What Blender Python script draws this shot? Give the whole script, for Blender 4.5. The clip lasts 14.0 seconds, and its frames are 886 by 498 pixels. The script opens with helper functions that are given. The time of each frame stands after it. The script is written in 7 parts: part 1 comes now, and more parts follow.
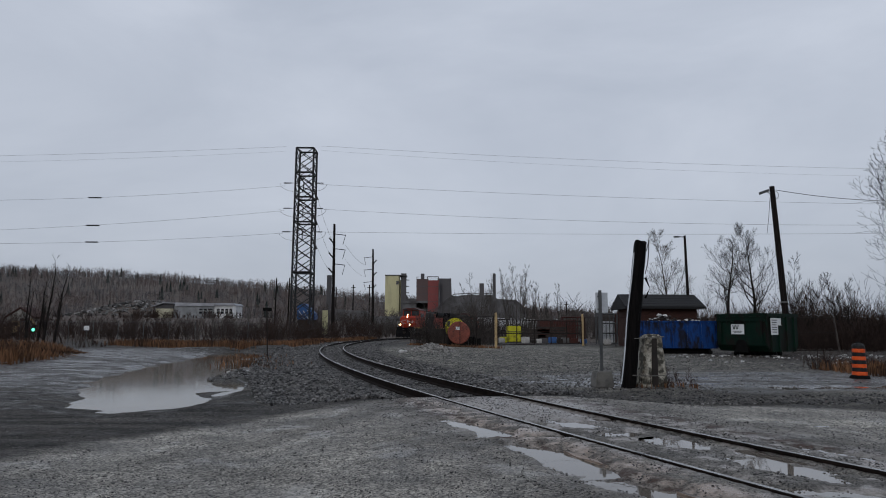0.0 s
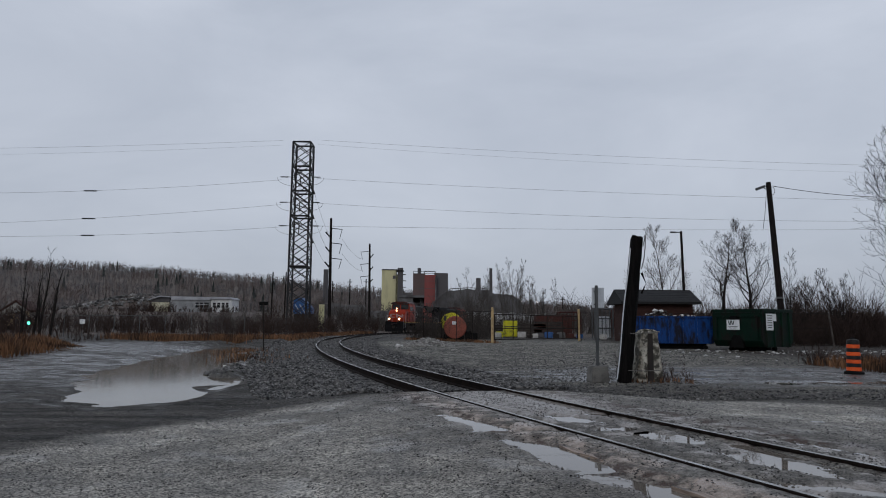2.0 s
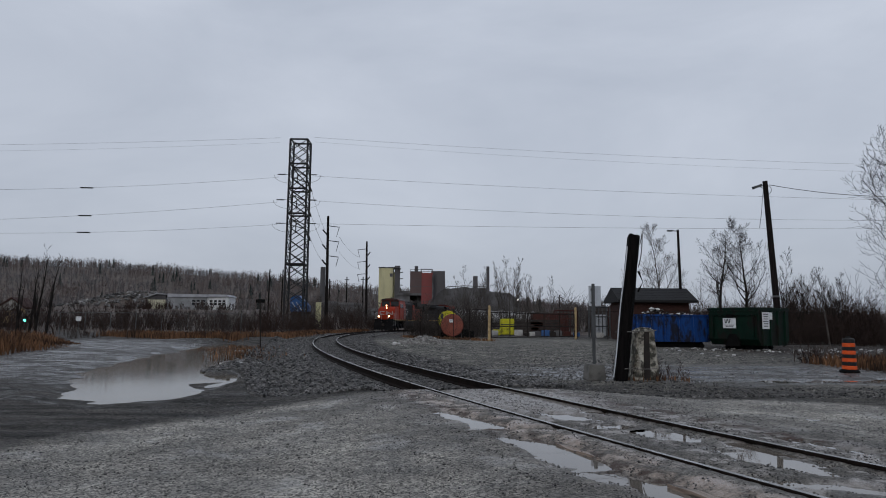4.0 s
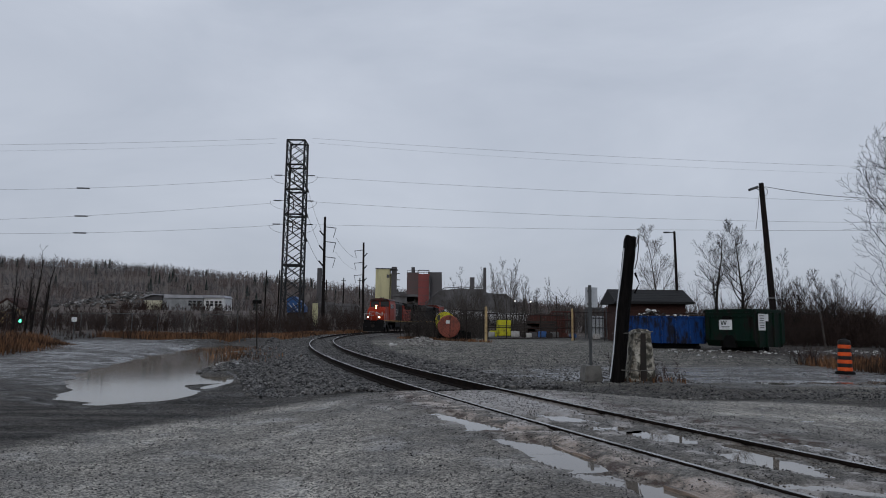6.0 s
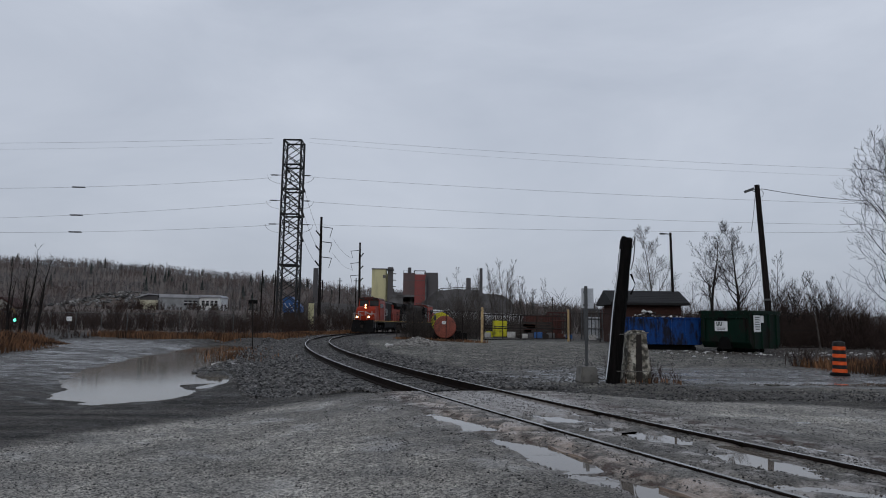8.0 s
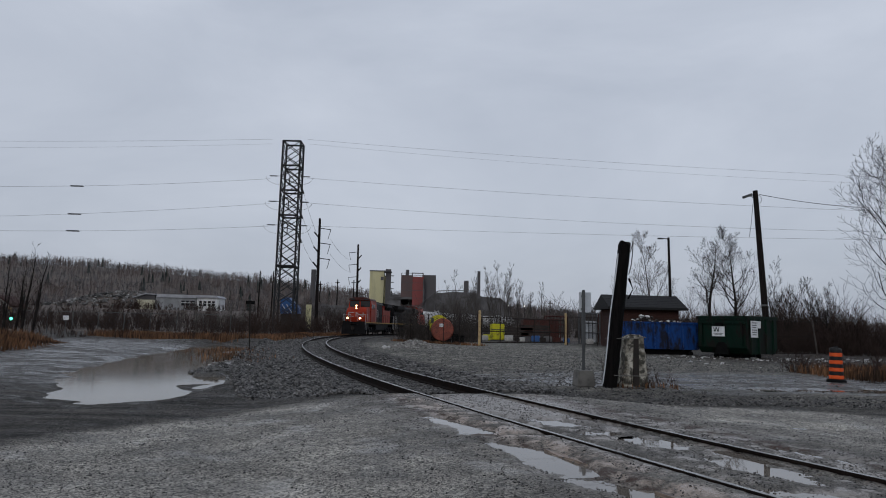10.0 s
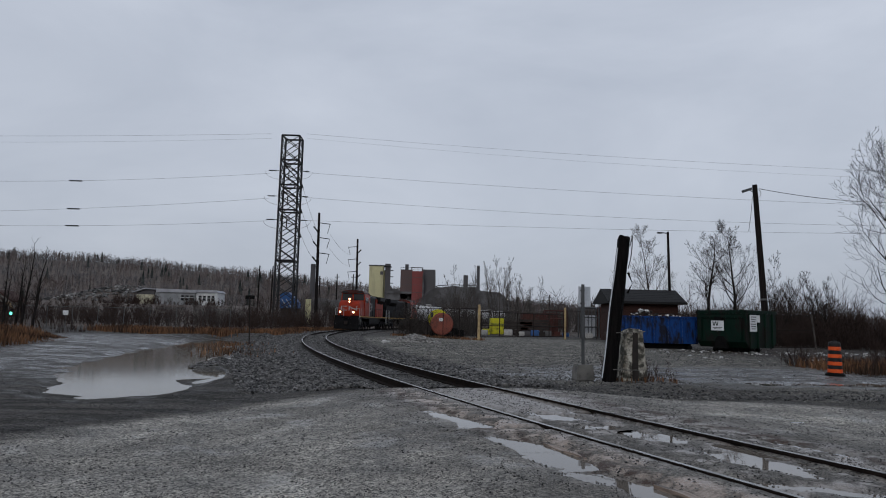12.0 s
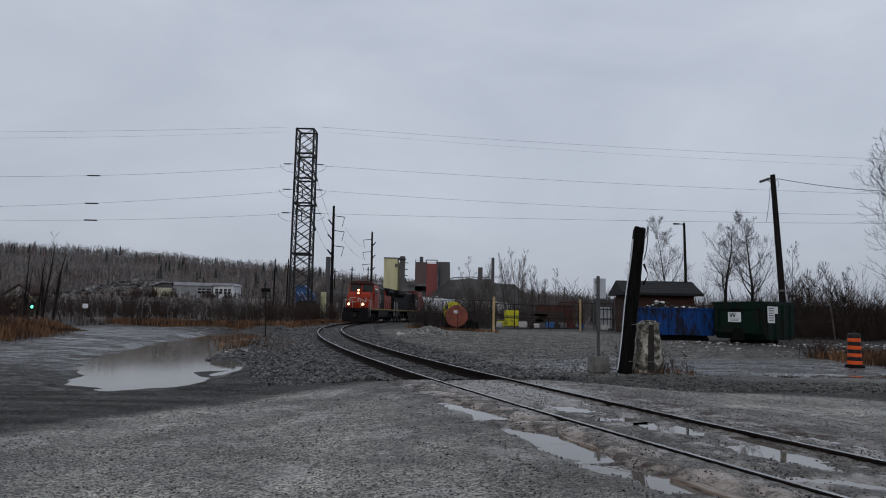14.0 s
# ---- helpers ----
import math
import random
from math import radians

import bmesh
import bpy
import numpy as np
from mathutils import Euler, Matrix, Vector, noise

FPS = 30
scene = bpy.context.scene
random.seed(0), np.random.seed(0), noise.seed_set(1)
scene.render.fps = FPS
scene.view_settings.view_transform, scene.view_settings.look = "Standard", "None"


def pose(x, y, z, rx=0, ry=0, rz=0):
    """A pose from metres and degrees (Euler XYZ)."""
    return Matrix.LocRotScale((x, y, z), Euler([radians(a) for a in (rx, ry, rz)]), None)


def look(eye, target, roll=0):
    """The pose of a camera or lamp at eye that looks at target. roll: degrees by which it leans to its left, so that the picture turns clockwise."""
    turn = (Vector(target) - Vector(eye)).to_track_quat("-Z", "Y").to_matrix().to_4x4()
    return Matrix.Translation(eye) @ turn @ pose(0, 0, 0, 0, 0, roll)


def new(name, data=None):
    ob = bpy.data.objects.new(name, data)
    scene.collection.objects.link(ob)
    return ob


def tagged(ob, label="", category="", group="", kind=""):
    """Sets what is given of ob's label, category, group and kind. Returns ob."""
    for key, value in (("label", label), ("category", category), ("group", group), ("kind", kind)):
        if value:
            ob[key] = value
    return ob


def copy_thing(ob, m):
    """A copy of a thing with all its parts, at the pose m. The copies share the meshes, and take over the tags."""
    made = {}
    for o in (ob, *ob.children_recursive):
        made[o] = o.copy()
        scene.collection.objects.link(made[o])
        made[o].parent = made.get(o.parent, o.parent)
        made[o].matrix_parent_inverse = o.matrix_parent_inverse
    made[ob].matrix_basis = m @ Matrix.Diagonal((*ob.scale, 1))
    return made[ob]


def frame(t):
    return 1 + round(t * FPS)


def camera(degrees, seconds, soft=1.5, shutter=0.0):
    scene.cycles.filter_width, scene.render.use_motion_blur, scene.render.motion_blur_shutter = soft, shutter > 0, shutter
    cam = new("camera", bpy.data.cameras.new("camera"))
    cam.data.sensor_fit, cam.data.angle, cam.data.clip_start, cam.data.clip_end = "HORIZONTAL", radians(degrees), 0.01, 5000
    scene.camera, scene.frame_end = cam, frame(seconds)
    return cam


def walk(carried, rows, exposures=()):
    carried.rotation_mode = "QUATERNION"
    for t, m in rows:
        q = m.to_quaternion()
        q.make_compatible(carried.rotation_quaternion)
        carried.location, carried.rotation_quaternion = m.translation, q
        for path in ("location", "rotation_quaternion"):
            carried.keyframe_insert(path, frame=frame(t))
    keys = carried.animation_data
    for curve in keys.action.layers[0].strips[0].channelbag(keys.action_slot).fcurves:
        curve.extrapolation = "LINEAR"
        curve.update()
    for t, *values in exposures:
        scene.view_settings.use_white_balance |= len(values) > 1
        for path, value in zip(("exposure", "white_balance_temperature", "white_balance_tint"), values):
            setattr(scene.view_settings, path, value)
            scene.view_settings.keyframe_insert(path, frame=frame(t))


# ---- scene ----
# The eye stands 1.24 m above the rail heads, hand-held: it turns but does not walk.
EYE = Vector((0.0, 0.0, 1.243))
cam = camera(68.04, 14.0, 1.0)


def aim(yaw, pitch, roll):
    """The hand-held pose: degrees to the right, up, and of lean to the left."""
    a, b = radians(yaw), radians(pitch)
    return look(EYE, EYE + Vector((math.sin(a) * math.cos(b), math.cos(a) * math.cos(b), math.sin(b))), roll)


walk(cam, [
    (0.0, aim(0.000, 7.064, 0.250)), (0.5, aim(0.059, 6.930, 0.297)), (1.0, aim(0.115, 6.857, 0.355)),
    (1.5, aim(0.196, 6.734, 0.394)), (2.0, aim(0.289, 6.596, 0.425)), (2.5, aim(0.365, 6.490, 0.485)),
    (3.0, aim(0.406, 6.421, 0.495)), (4.2, aim(0.580, 6.420, 0.545)), (5.5, aim(0.768, 6.506, 0.593)), (6.0, aim(0.819, 6.524, 0.603)),
    (6.5, aim(0.898, 6.591, 0.570)), (7.0, aim(0.954, 6.522, 0.550)), (7.5, aim(1.030, 6.514, 0.640)),
    (8.0, aim(1.133, 6.573, 0.785)), (9.2, aim(1.250, 6.720, 1.130)), (10.5, aim(1.294, 6.825, 1.420)), (11.0, aim(1.283, 6.828, 1.453)),
    (11.5, aim(1.332, 6.603, 1.373)), (12.0, aim(1.350, 6.321, 1.272)), (12.5, aim(1.292, 6.084, 1.136)),
    (13.0, aim(1.232, 5.847, 1.002)), (13.5, aim(0.952, 5.716, 0.967)), (14.0, aim(0.098, 5.623, 1.122)),
], exposures=[(0.0, 0.0), (14.0, 0.0)])

# ---- light: a low, even overcast in late autumn ----
SUN_EL, SUN_ROT = radians(24), radians(200)
world = bpy.data.worlds.new("overcast")
scene.world = world
world.use_nodes = True
wn, wl = world.node_tree.nodes, world.node_tree.links
wn.clear()
w_out = wn.new("ShaderNodeOutputWorld")
w_bg = wn.new("ShaderNodeBackground")
w_sky = wn.new("ShaderNodeTexSky")
w_sky.sky_type, w_sky.sun_disc = "NISHITA", False
w_sky.sun_elevation, w_sky.sun_rotation = SUN_EL, SUN_ROT
w_sky.air_density, w_sky.dust_density = 1.0, 3.0
w_co = wn.new("ShaderNodeTexCoord")
w_map = wn.new("ShaderNodeMapping")
w_map.inputs["Scale"].default_value = (1.0, 1.0, 2.6)
w_noise = wn.new("ShaderNodeTexNoise")
w_noise.inputs["Scale"].default_value, w_noise.inputs["Detail"].default_value = 1.7, 6.0
w_noise.inputs["Roughness"].default_value, w_noise.inputs["Distortion"].default_value = 0.55, 0.4
w_ramp = wn.new("ShaderNodeValToRGB")
w_ramp.color_ramp.elements[0].position, w_ramp.color_ramp.elements[1].position = 0.3, 0.72
CLOUD_DARK, CLOUD_LIGHT = (4.2, 4.65, 5.52, 1), (5.65, 6.1, 7.0, 1)
w_ramp.color_ramp.elements[0].color = tuple(v / 7 for v in CLOUD_DARK[:3]) + (1,)
w_ramp.color_ramp.elements[1].color = tuple(v / 7 for v in CLOUD_LIGHT[:3]) + (1,)
w_up = wn.new("ShaderNodeVectorMath")
w_up.operation = "SCALE"
w_up.inputs["Scale"].default_value = 7.0
w_mix = wn.new("ShaderNodeMix")
w_mix.data_type = "RGBA"
w_mix.inputs["Factor"].default_value = 0.93
w_bg.inputs["Strength"].default_value = 0.1
wl.new(w_co.outputs["Generated"], w_map.inputs["Vector"])
wl.new(w_map.outputs["Vector"], w_noise.inputs["Vector"])
wl.new(w_noise.outputs["Fac"], w_ramp.inputs["Fac"])
w_xyz = wn.new("ShaderNodeSeparateXYZ")
w_el = wn.new("ShaderNodeMapRange")
w_el.inputs["From Min"].default_value, w_el.inputs["From Max"].default_value = 0.0, 0.55
w_el.inputs["To Min"].default_value, w_el.inputs["To Max"].default_value = 6.25, 7.7
wl.new(w_co.outputs["Generated"], w_xyz.inputs["Vector"])
wl.new(w_xyz.outputs["Z"], w_el.inputs["Value"])
wl.new(w_el.outputs["Result"], w_up.inputs["Scale"])
wl.new(w_ramp.outputs["Color"], w_up.inputs[0])
wl.new(w_sky.outputs["Color"], w_mix.inputs["A"])
wl.new(w_up.outputs["Vector"], w_mix.inputs["B"])
wl.new(w_mix.outputs["Result"], w_bg.inputs["Color"])
wl.new(w_bg.outputs["Background"], w_out.inputs["Surface"])

sun_data = bpy.data.lights.new("sun", "SUN")
sun_data.energy, sun_data.angle, sun_data.color = 0.5, radians(25), (1.0, 0.97, 0.93)
sun = new("sun", sun_data)
sun.matrix_world = look((0, 0, 60), (0 - math.sin(SUN_ROT) * math.cos(SUN_EL), 0 - math.cos(SUN_ROT) * math.cos(SUN_EL), 60 - math.sin(SUN_EL)))


# ---- materials ----
def mat(name, a, b=None, scale=2.0, rough=(0.5, 0.8), metal=0.0, bump=0.15, grain=40.0, spread=(0.35, 0.65), stretch=(1, 1, 1), dirt=None, dirt_scale=0.8, dirt_at=(0.52, 0.7), vary=0.0, spec=0.25):
    """Two-scale variation of colour a to b, roughness to match, fine bump, and optional patches of dirt."""
    m = bpy.data.materials.new(name)
    m.use_nodes = True
    nt = m.node_tree
    N, L = nt.nodes, nt.links
    bsdf = N["Principled BSDF"]
    b = b or tuple(v * 0.7 for v in a)
    co = N.new("ShaderNodeTexCoord")
    mp = N.new("ShaderNodeMapping")
    mp.inputs["Scale"].default_value = stretch
    L.new(co.outputs["Object"], mp.inputs["Vector"])
    n1 = N.new("ShaderNodeTexNoise")
    n1.inputs["Scale"].default_value, n1.inputs["Detail"].default_value = scale, 6
    L.new(mp.outputs["Vector"], n1.inputs["Vector"])
    n2 = N.new("ShaderNodeTexNoise")
    n2.inputs["Scale"].default_value, n2.inputs["Detail"].default_value = grain, 3
    L.new(mp.outputs["Vector"], n2.inputs["Vector"])
    r = N.new("ShaderNodeValToRGB")
    r.color_ramp.elements[0].position, r.color_ramp.elements[1].position = spread
    r.color_ramp.elements[0].color, r.color_ramp.elements[1].color = (*a, 1), (*b, 1)
    L.new(n1.outputs["Fac"], r.inputs["Fac"])
    col = r.outputs["Color"]
    g = N.new("ShaderNodeMix")
    g.data_type, g.blend_type = "RGBA", "MULTIPLY"
    g.inputs["Factor"].default_value = 0.35
    gr = N.new("ShaderNodeValToRGB")
    gr.color_ramp.elements[0].position, gr.color_ramp.elements[1].position = 0.3, 0.6
    gr.color_ramp.elements[0].color = (0.4, 0.4, 0.4, 1)
    L.new(n2.outputs["Fac"], gr.inputs["Fac"])
    L.new(col, g.inputs["A"])
    L.new(gr.outputs["Color"], g.inputs["B"])
    col = g.outputs["Result"]
    if dirt:
        n3 = N.new("ShaderNodeTexNoise")
        n3.inputs["Scale"].default_value, n3.inputs["Detail"].default_value = dirt_scale, 8
        n3.inputs["Roughness"].default_value = 0.65
        L.new(mp.outputs["Vector"], n3.inputs["Vector"])
        mr = N.new("ShaderNodeMapRange")
        mr.inputs["From Min"].default_value, mr.inputs["From Max"].default_value = dirt_at
        L.new(n3.outputs["Fac"], mr.inputs["Value"])
        d = N.new("ShaderNodeMix")
        d.data_type = "RGBA"
        d.inputs["B"].default_value = (*dirt, 1)
        L.new(mr.outputs["Result"], d.inputs["Factor"])
        L.new(col, d.inputs["A"])
        col = d.outputs["Result"]
    if vary:
        info = N.new("ShaderNodeNewGeometry")
        h = N.new("ShaderNodeHueSaturation")
        v = N.new("ShaderNodeMapRange")
        v.inputs["To Min"].default_value, v.inputs["To Max"].default_value = 1 - vary, 1 + vary
        L.new(info.outputs["Random Per Island"], v.inputs["Value"])
        L.new(v.outputs["Result"], h.inputs["Value"])
        L.new(col, h.inputs["Color"])
        col = h.outputs["Color"]
    L.new(col, bsdf.inputs["Base Color"])
    rr = N.new("ShaderNodeMapRange")
    rr.inputs["To Min"].default_value, rr.inputs["To Max"].default_value = rough
    L.new(n1.outputs["Fac"], rr.inputs["Value"])
    L.new(rr.outputs["Result"], bsdf.inputs["Roughness"])
    bsdf.inputs["Metallic"].default_value = metal
    bsdf.inputs["Specular IOR Level"].default_value = spec
    if bump:
        bp = N.new("ShaderNodeBump")
        bp.inputs["Strength"].default_value, bp.inputs["Distance"].default_value = bump, 0.01
        L.new(n2.outputs["Fac"], bp.inputs["Height"])
        L.new(bp.outputs["Normal"], bsdf.inputs["Normal"])
    return m


def glow(name, color, strength):
    m = bpy.data.materials.new(name)
    m.use_nodes = True
    bsdf = m.node_tree.nodes["Principled BSDF"]
    bsdf.inputs["Base Color"].default_value = (*color, 1)
    bsdf.inputs["Emission Color"].default_value = (*color, 1)
    bsdf.inputs["Emission Strength"].default_value = strength
    return m


def ground_material():
    """Wet, packed gravel: stones of two sizes, silt in broad patches, wetter where it is smooth."""
    m = bpy.data.materials.new("wet_gravel")
    m.use_nodes = True
    nt = m.node_tree
    N, L = nt.nodes, nt.links
    bsdf = N["Principled BSDF"]
    co = N.new("ShaderNodeTexCoord")

    def noise_tex(scale, detail, rough=0.55):
        n = N.new("ShaderNodeTexNoise")
        n.inputs["Scale"].default_value, n.inputs["Detail"].default_value, n.inputs["Roughness"].default_value = scale, detail, rough
        L.new(co.outputs["Object"], n.inputs["Vector"])
        return n.outputs["Fac"]

    def ramp(src, p0, c0, p1, c1):
        r = N.new("ShaderNodeValToRGB")
        r.color_ramp.elements[0].position, r.color_ramp.elements[0].color = p0, (*c0, 1)
        r.color_ramp.elements[1].position, r.color_ramp.elements[1].color = p1, (*c1, 1)
        L.new(src, r.inputs["Fac"])
        return r.outputs["Color"]

    def mix(kind, fac, a, b):
        x = N.new("ShaderNodeMix")
        x.data_type, x.blend_type = "RGBA", kind
        if isinstance(fac, float):
            x.inputs["Factor"].default_value = fac
        else:
            L.new(fac, x.inputs["Factor"])
        L.new(a, x.inputs["A"])
        L.new(b, x.inputs["B"])
        return x.outputs["Result"]

    def value(op, a, b, c=None):
        n = N.new("ShaderNodeMath")
        n.operation = op
        for k, v in enumerate((a, b, c)):
            if v is None:
                continue
            if isinstance(v, (int, float)):
                n.inputs[k].default_value = v
            else:
                L.new(v, n.inputs[k])
        return n.outputs["Value"]

    def span(src, lo, hi, to0=0.0, to1=1.0):
        n = N.new("ShaderNodeMapRange")
        n.inputs["From Min"].default_value, n.inputs["From Max"].default_value = lo, hi
        n.inputs["To Min"].default_value, n.inputs["To Max"].default_value = to0, to1
        L.new(src, n.inputs["Value"])
        return n.outputs["Result"]

    def zone(centre, turn, half, noise, amount, soft):
        """1 within an oval of the yard, ragged by noise, 0 outside."""
        n = N.new("ShaderNodeMapping")
        n.vector_type = "TEXTURE"
        n.inputs["Location"].default_value = (*centre, 0)
        n.inputs["Rotation"].default_value = (0, 0, radians(turn))
        n.inputs["Scale"].default_value = (*half, 1000)
        L.new(co.outputs["Object"], n.inputs["Vector"])
        d = N.new("ShaderNodeVectorMath")
        d.operation = "LENGTH"
        L.new(n.outputs["Vector"], d.inputs[0])
        return span(value("MULTIPLY_ADD", value("SUBTRACT", noise, 0.5), amount, d.outputs["Value"]), 1 + soft, 1 - soft)

    broad = noise_tex(0.22, 8, 0.62)
    mid = noise_tex(1.6, 9, 0.68)
    streak_map = N.new("ShaderNodeMapping")
    streak_map.inputs["Scale"].default_value = (0.35, 2.2, 1)
    L.new(co.outputs["Object"], streak_map.inputs["Vector"])
    streak_n = N.new("ShaderNodeTexNoise")
    streak_n.inputs["Scale"].default_value, streak_n.inputs["Detail"].default_value, streak_n.inputs["Roughness"].default_value = 1.1, 7, 0.6
    L.new(streak_map.outputs["Vector"], streak_n.inputs["Vector"])
    streak = streak_n.outputs["Fac"]
    stones = N.new("ShaderNodeTexVoronoi")
    stones.inputs["Scale"].default_value = 58
    L.new(co.outputs["Object"], stones.inputs["Vector"])
    cobbles = N.new("ShaderNodeTexVoronoi")
    cobbles.inputs["Scale"].default_value = 13
    L.new(co.outputs["Object"], cobbles.inputs["Vector"])
    fines = N.new("ShaderNodeTexVoronoi")
    fines.inputs["Scale"].default_value = 110
    L.new(co.outputs["Object"], fines.inputs["Vector"])
    # a fan of pale packed fines round the crossing, coarser dark gravel beyond, smooth wet mud on the driven ways
    fan = zone((3.4, 5.6), 0, (8.3, 8.0), broad, 0.5, 0.04)
    way_right = zone((13.0, 20.4), 3, (11.0, 3.6), streak, 1.6, 0.25)
    way_left = value("MULTIPLY", zone((-17.5, 34.0), 26, (6.2, 19.0), mid, 1.3, 0.3), 0.85)
    ways = value("MAXIMUM", way_right, way_left)
    coarse = ramp(streak, 0.36, (0.024, 0.023, 0.022), 0.68, (0.105, 0.1, 0.095))
    packed = ramp(broad, 0.34, (0.192, 0.186, 0.172), 0.66, (0.315, 0.303, 0.278))
    packed = mix("MULTIPLY", 0.72, packed, ramp(noise_tex(0.7, 6, 0.6), 0.36, (0.5, 0.5, 0.51), 0.6, (1.25, 1.25, 1.25)))
    mud = ramp(streak, 0.36, (0.02, 0.02, 0.02), 0.62, (0.13, 0.128, 0.128))
    yard_fines = zone((5.5, 42.0), 0, (13.0, 25.0), broad, 1.2, 0.3)
    dry = ramp(mid, 0.34, (0.065, 0.064, 0.057), 0.66, (0.24, 0.233, 0.212))
    soil = mix("MIX", yard_fines, coarse, dry)
    soil = mix("MIX", fan, soil, packed)
    soil = mix("MIX", ways, soil, mud)
    earth = ramp(mid, 0.36, (0.018, 0.015, 0.014), 0.66, (0.075, 0.062, 0.054))
    soil = mix("MIX", zone((29.0, 38.0), 0, (13.0, 12.0), broad, 0.9, 0.2), soil, earth)
    soil = mix("MULTIPLY", 0.75, soil, ramp(mid, 0.32, (0.42, 0.42, 0.42), 0.66, (1.4, 1.38, 1.35)))
    grit = N.new("ShaderNodeSeparateColor")
    L.new(stones.outputs["Color"], grit.inputs["Color"])
    big = N.new("ShaderNodeSeparateColor")
    L.new(cobbles.outputs["Color"], big.inputs["Color"])
    soil = mix("MULTIPLY", 0.85, soil, ramp(grit.outputs["Red"], 0.08, (0.12, 0.12, 0.125), 0.92, (1.95, 1.93, 1.88)))
    soil = mix("MULTIPLY", 0.3, soil, ramp(big.outputs["Red"], 0.1, (0.35, 0.35, 0.36), 0.95, (1.6, 1.58, 1.55)))
    # the dark, soaked bed under the ballast, and brown leaf litter on the far slopes
    xyz = N.new("ShaderNodeSeparateXYZ")
    L.new(co.outputs["Object"], xyz.inputs["Vector"])
    litter = N.new("ShaderNodeValToRGB")
    litter.color_ramp.elements[0].position, litter.color_ramp.elements[1].position = 0.35, 0.65
    litter.color_ramp.elements[0].color, litter.color_ramp.elements[1].color = (0.045, 0.037, 0.033, 1), (0.13, 0.104, 0.088, 1)
    L.new(broad, litter.inputs["Fac"])
    soil = mix("MIX", span(value("MULTIPLY_ADD", value("SUBTRACT", mid, 0.5), 20.0, xyz.outputs["Y"]), 74, 92), soil, litter.outputs["Color"])
    # pale brown silt and red-brown clay along the rails of the crossing
    dist = N.new("ShaderNodeVectorMath")
    dist.operation = "DISTANCE"
    dist.inputs[1].default_value = (CX, CY, 0)
    flat = N.new("ShaderNodeVectorMath")
    flat.operation = "MULTIPLY"
    flat.inputs[1].default_value = (1, 1, 0)
    L.new(co.outputs["Object"], flat.inputs[0])
    L.new(flat.outputs["Vector"], dist.inputs[0])
    side = value("SUBTRACT", dist.outputs["Value"], RAD)
    off = value("ABSOLUTE", side, 0)
    near = span(xyz.outputs["Y"], 13.4, 12.6)
    damp = value("MULTIPLY", value("MULTIPLY", span(off, 3.2, 1.7), near), 0.58)
    dark = N.new("ShaderNodeRGB")
    dark.outputs[0].default_value = (0.05, 0.046, 0.042, 1)
    soil = mix("MIX", damp, soil, dark.outputs[0])
    bed = value("MULTIPLY", value("MULTIPLY", span(off, 3.9, 3.2), span(xyz.outputs["Y"], 13.0, 14.0)), 0.8)
    black = N.new("ShaderNodeRGB")
    black.outputs[0].default_value = (0.016, 0.015, 0.015, 1)
    soil = mix("MIX", bed, soil, black.outputs[0])
    wash = noise_tex(2.3, 9, 0.72)
    silt = value("MULTIPLY", value("MULTIPLY", span(off, 2.3, 1.3), near), span(wash, 0.49, 0.57, 0.0, 0.85))
    # wet sheen where the crossing begins, painted in with the silt's pale colour
    sheen_apron = zone((1.5, 11.2), 24, (1.1, 1.9), wash, 1.5, 0.25)
    silt = value("MAXIMUM", silt, value("MULTIPLY", sheen_apron, 0.75))
    pale = N.new("ShaderNodeRGB")
    pale.outputs[0].default_value = (0.24, 0.215, 0.195, 1)
    soil = mix("MIX", silt, soil, pale.outputs[0])
    tan = value("MULTIPLY", value("MULTIPLY", span(value("ABSOLUTE", value("SUBTRACT", side, 1.22), 0), 0.34, 0.12), near), span(wash, 0.46, 0.56, 0.0, 0.8))
    sand = N.new("ShaderNodeRGB")
    sand.outputs[0].default_value = (0.3, 0.235, 0.19, 1)
    soil = mix("MIX", tan, soil, sand.outputs[0])
    clay = value("MULTIPLY", value("MULTIPLY", span(value("ABSOLUTE", value("SUBTRACT", off, 1.45), 0), 0.3, 0.1), near), span(wash, 0.5, 0.44))
    red = N.new("ShaderNodeRGB")
    red.outputs[0].default_value = (0.065, 0.042, 0.034, 1)
    soil = mix("MIX", clay, soil, red.outputs[0])
    L.new(soil, bsdf.inputs["Base Color"])
    rough = span(mid, 0.35, 0.65, 0.5, 0.85)
    shine = value("MULTIPLY", ways, span(value("ADD", value("MULTIPLY", streak, 0.6), value("MULTIPLY", mid, 0.4)), 0.54, 0.47))
    film = value("MULTIPLY", fan, span(noise_tex(0.9, 7, 0.7), 0.53, 0.62, 0.0, 0.55))
    smooth = value("MAXIMUM", value("MAXIMUM", shine, film), value("MULTIPLY", silt, 0.85))
    L.new(value("MULTIPLY", rough, value("MULTIPLY_ADD", smooth, -0.82, 1.0)), bsdf.inputs["Roughness"])
    L.new(value("MULTIPLY_ADD", value("MAXIMUM", smooth, value("MULTIPLY", fan, 0.3)), 0.52, 0.08), bsdf.inputs["Specular IOR Level"])
    height = value("MULTIPLY_ADD", fines.outputs["Distance"], 0.4, stones.outputs["Distance"])
    height = value("MULTIPLY_ADD", cobbles.outputs["Distance"], value("MULTIPLY_ADD", fan, -0.65, 0.8), height)
    bp = N.new("ShaderNodeBump")
    bp.invert = True
    bp.inputs["Distance"].default_value = 0.025
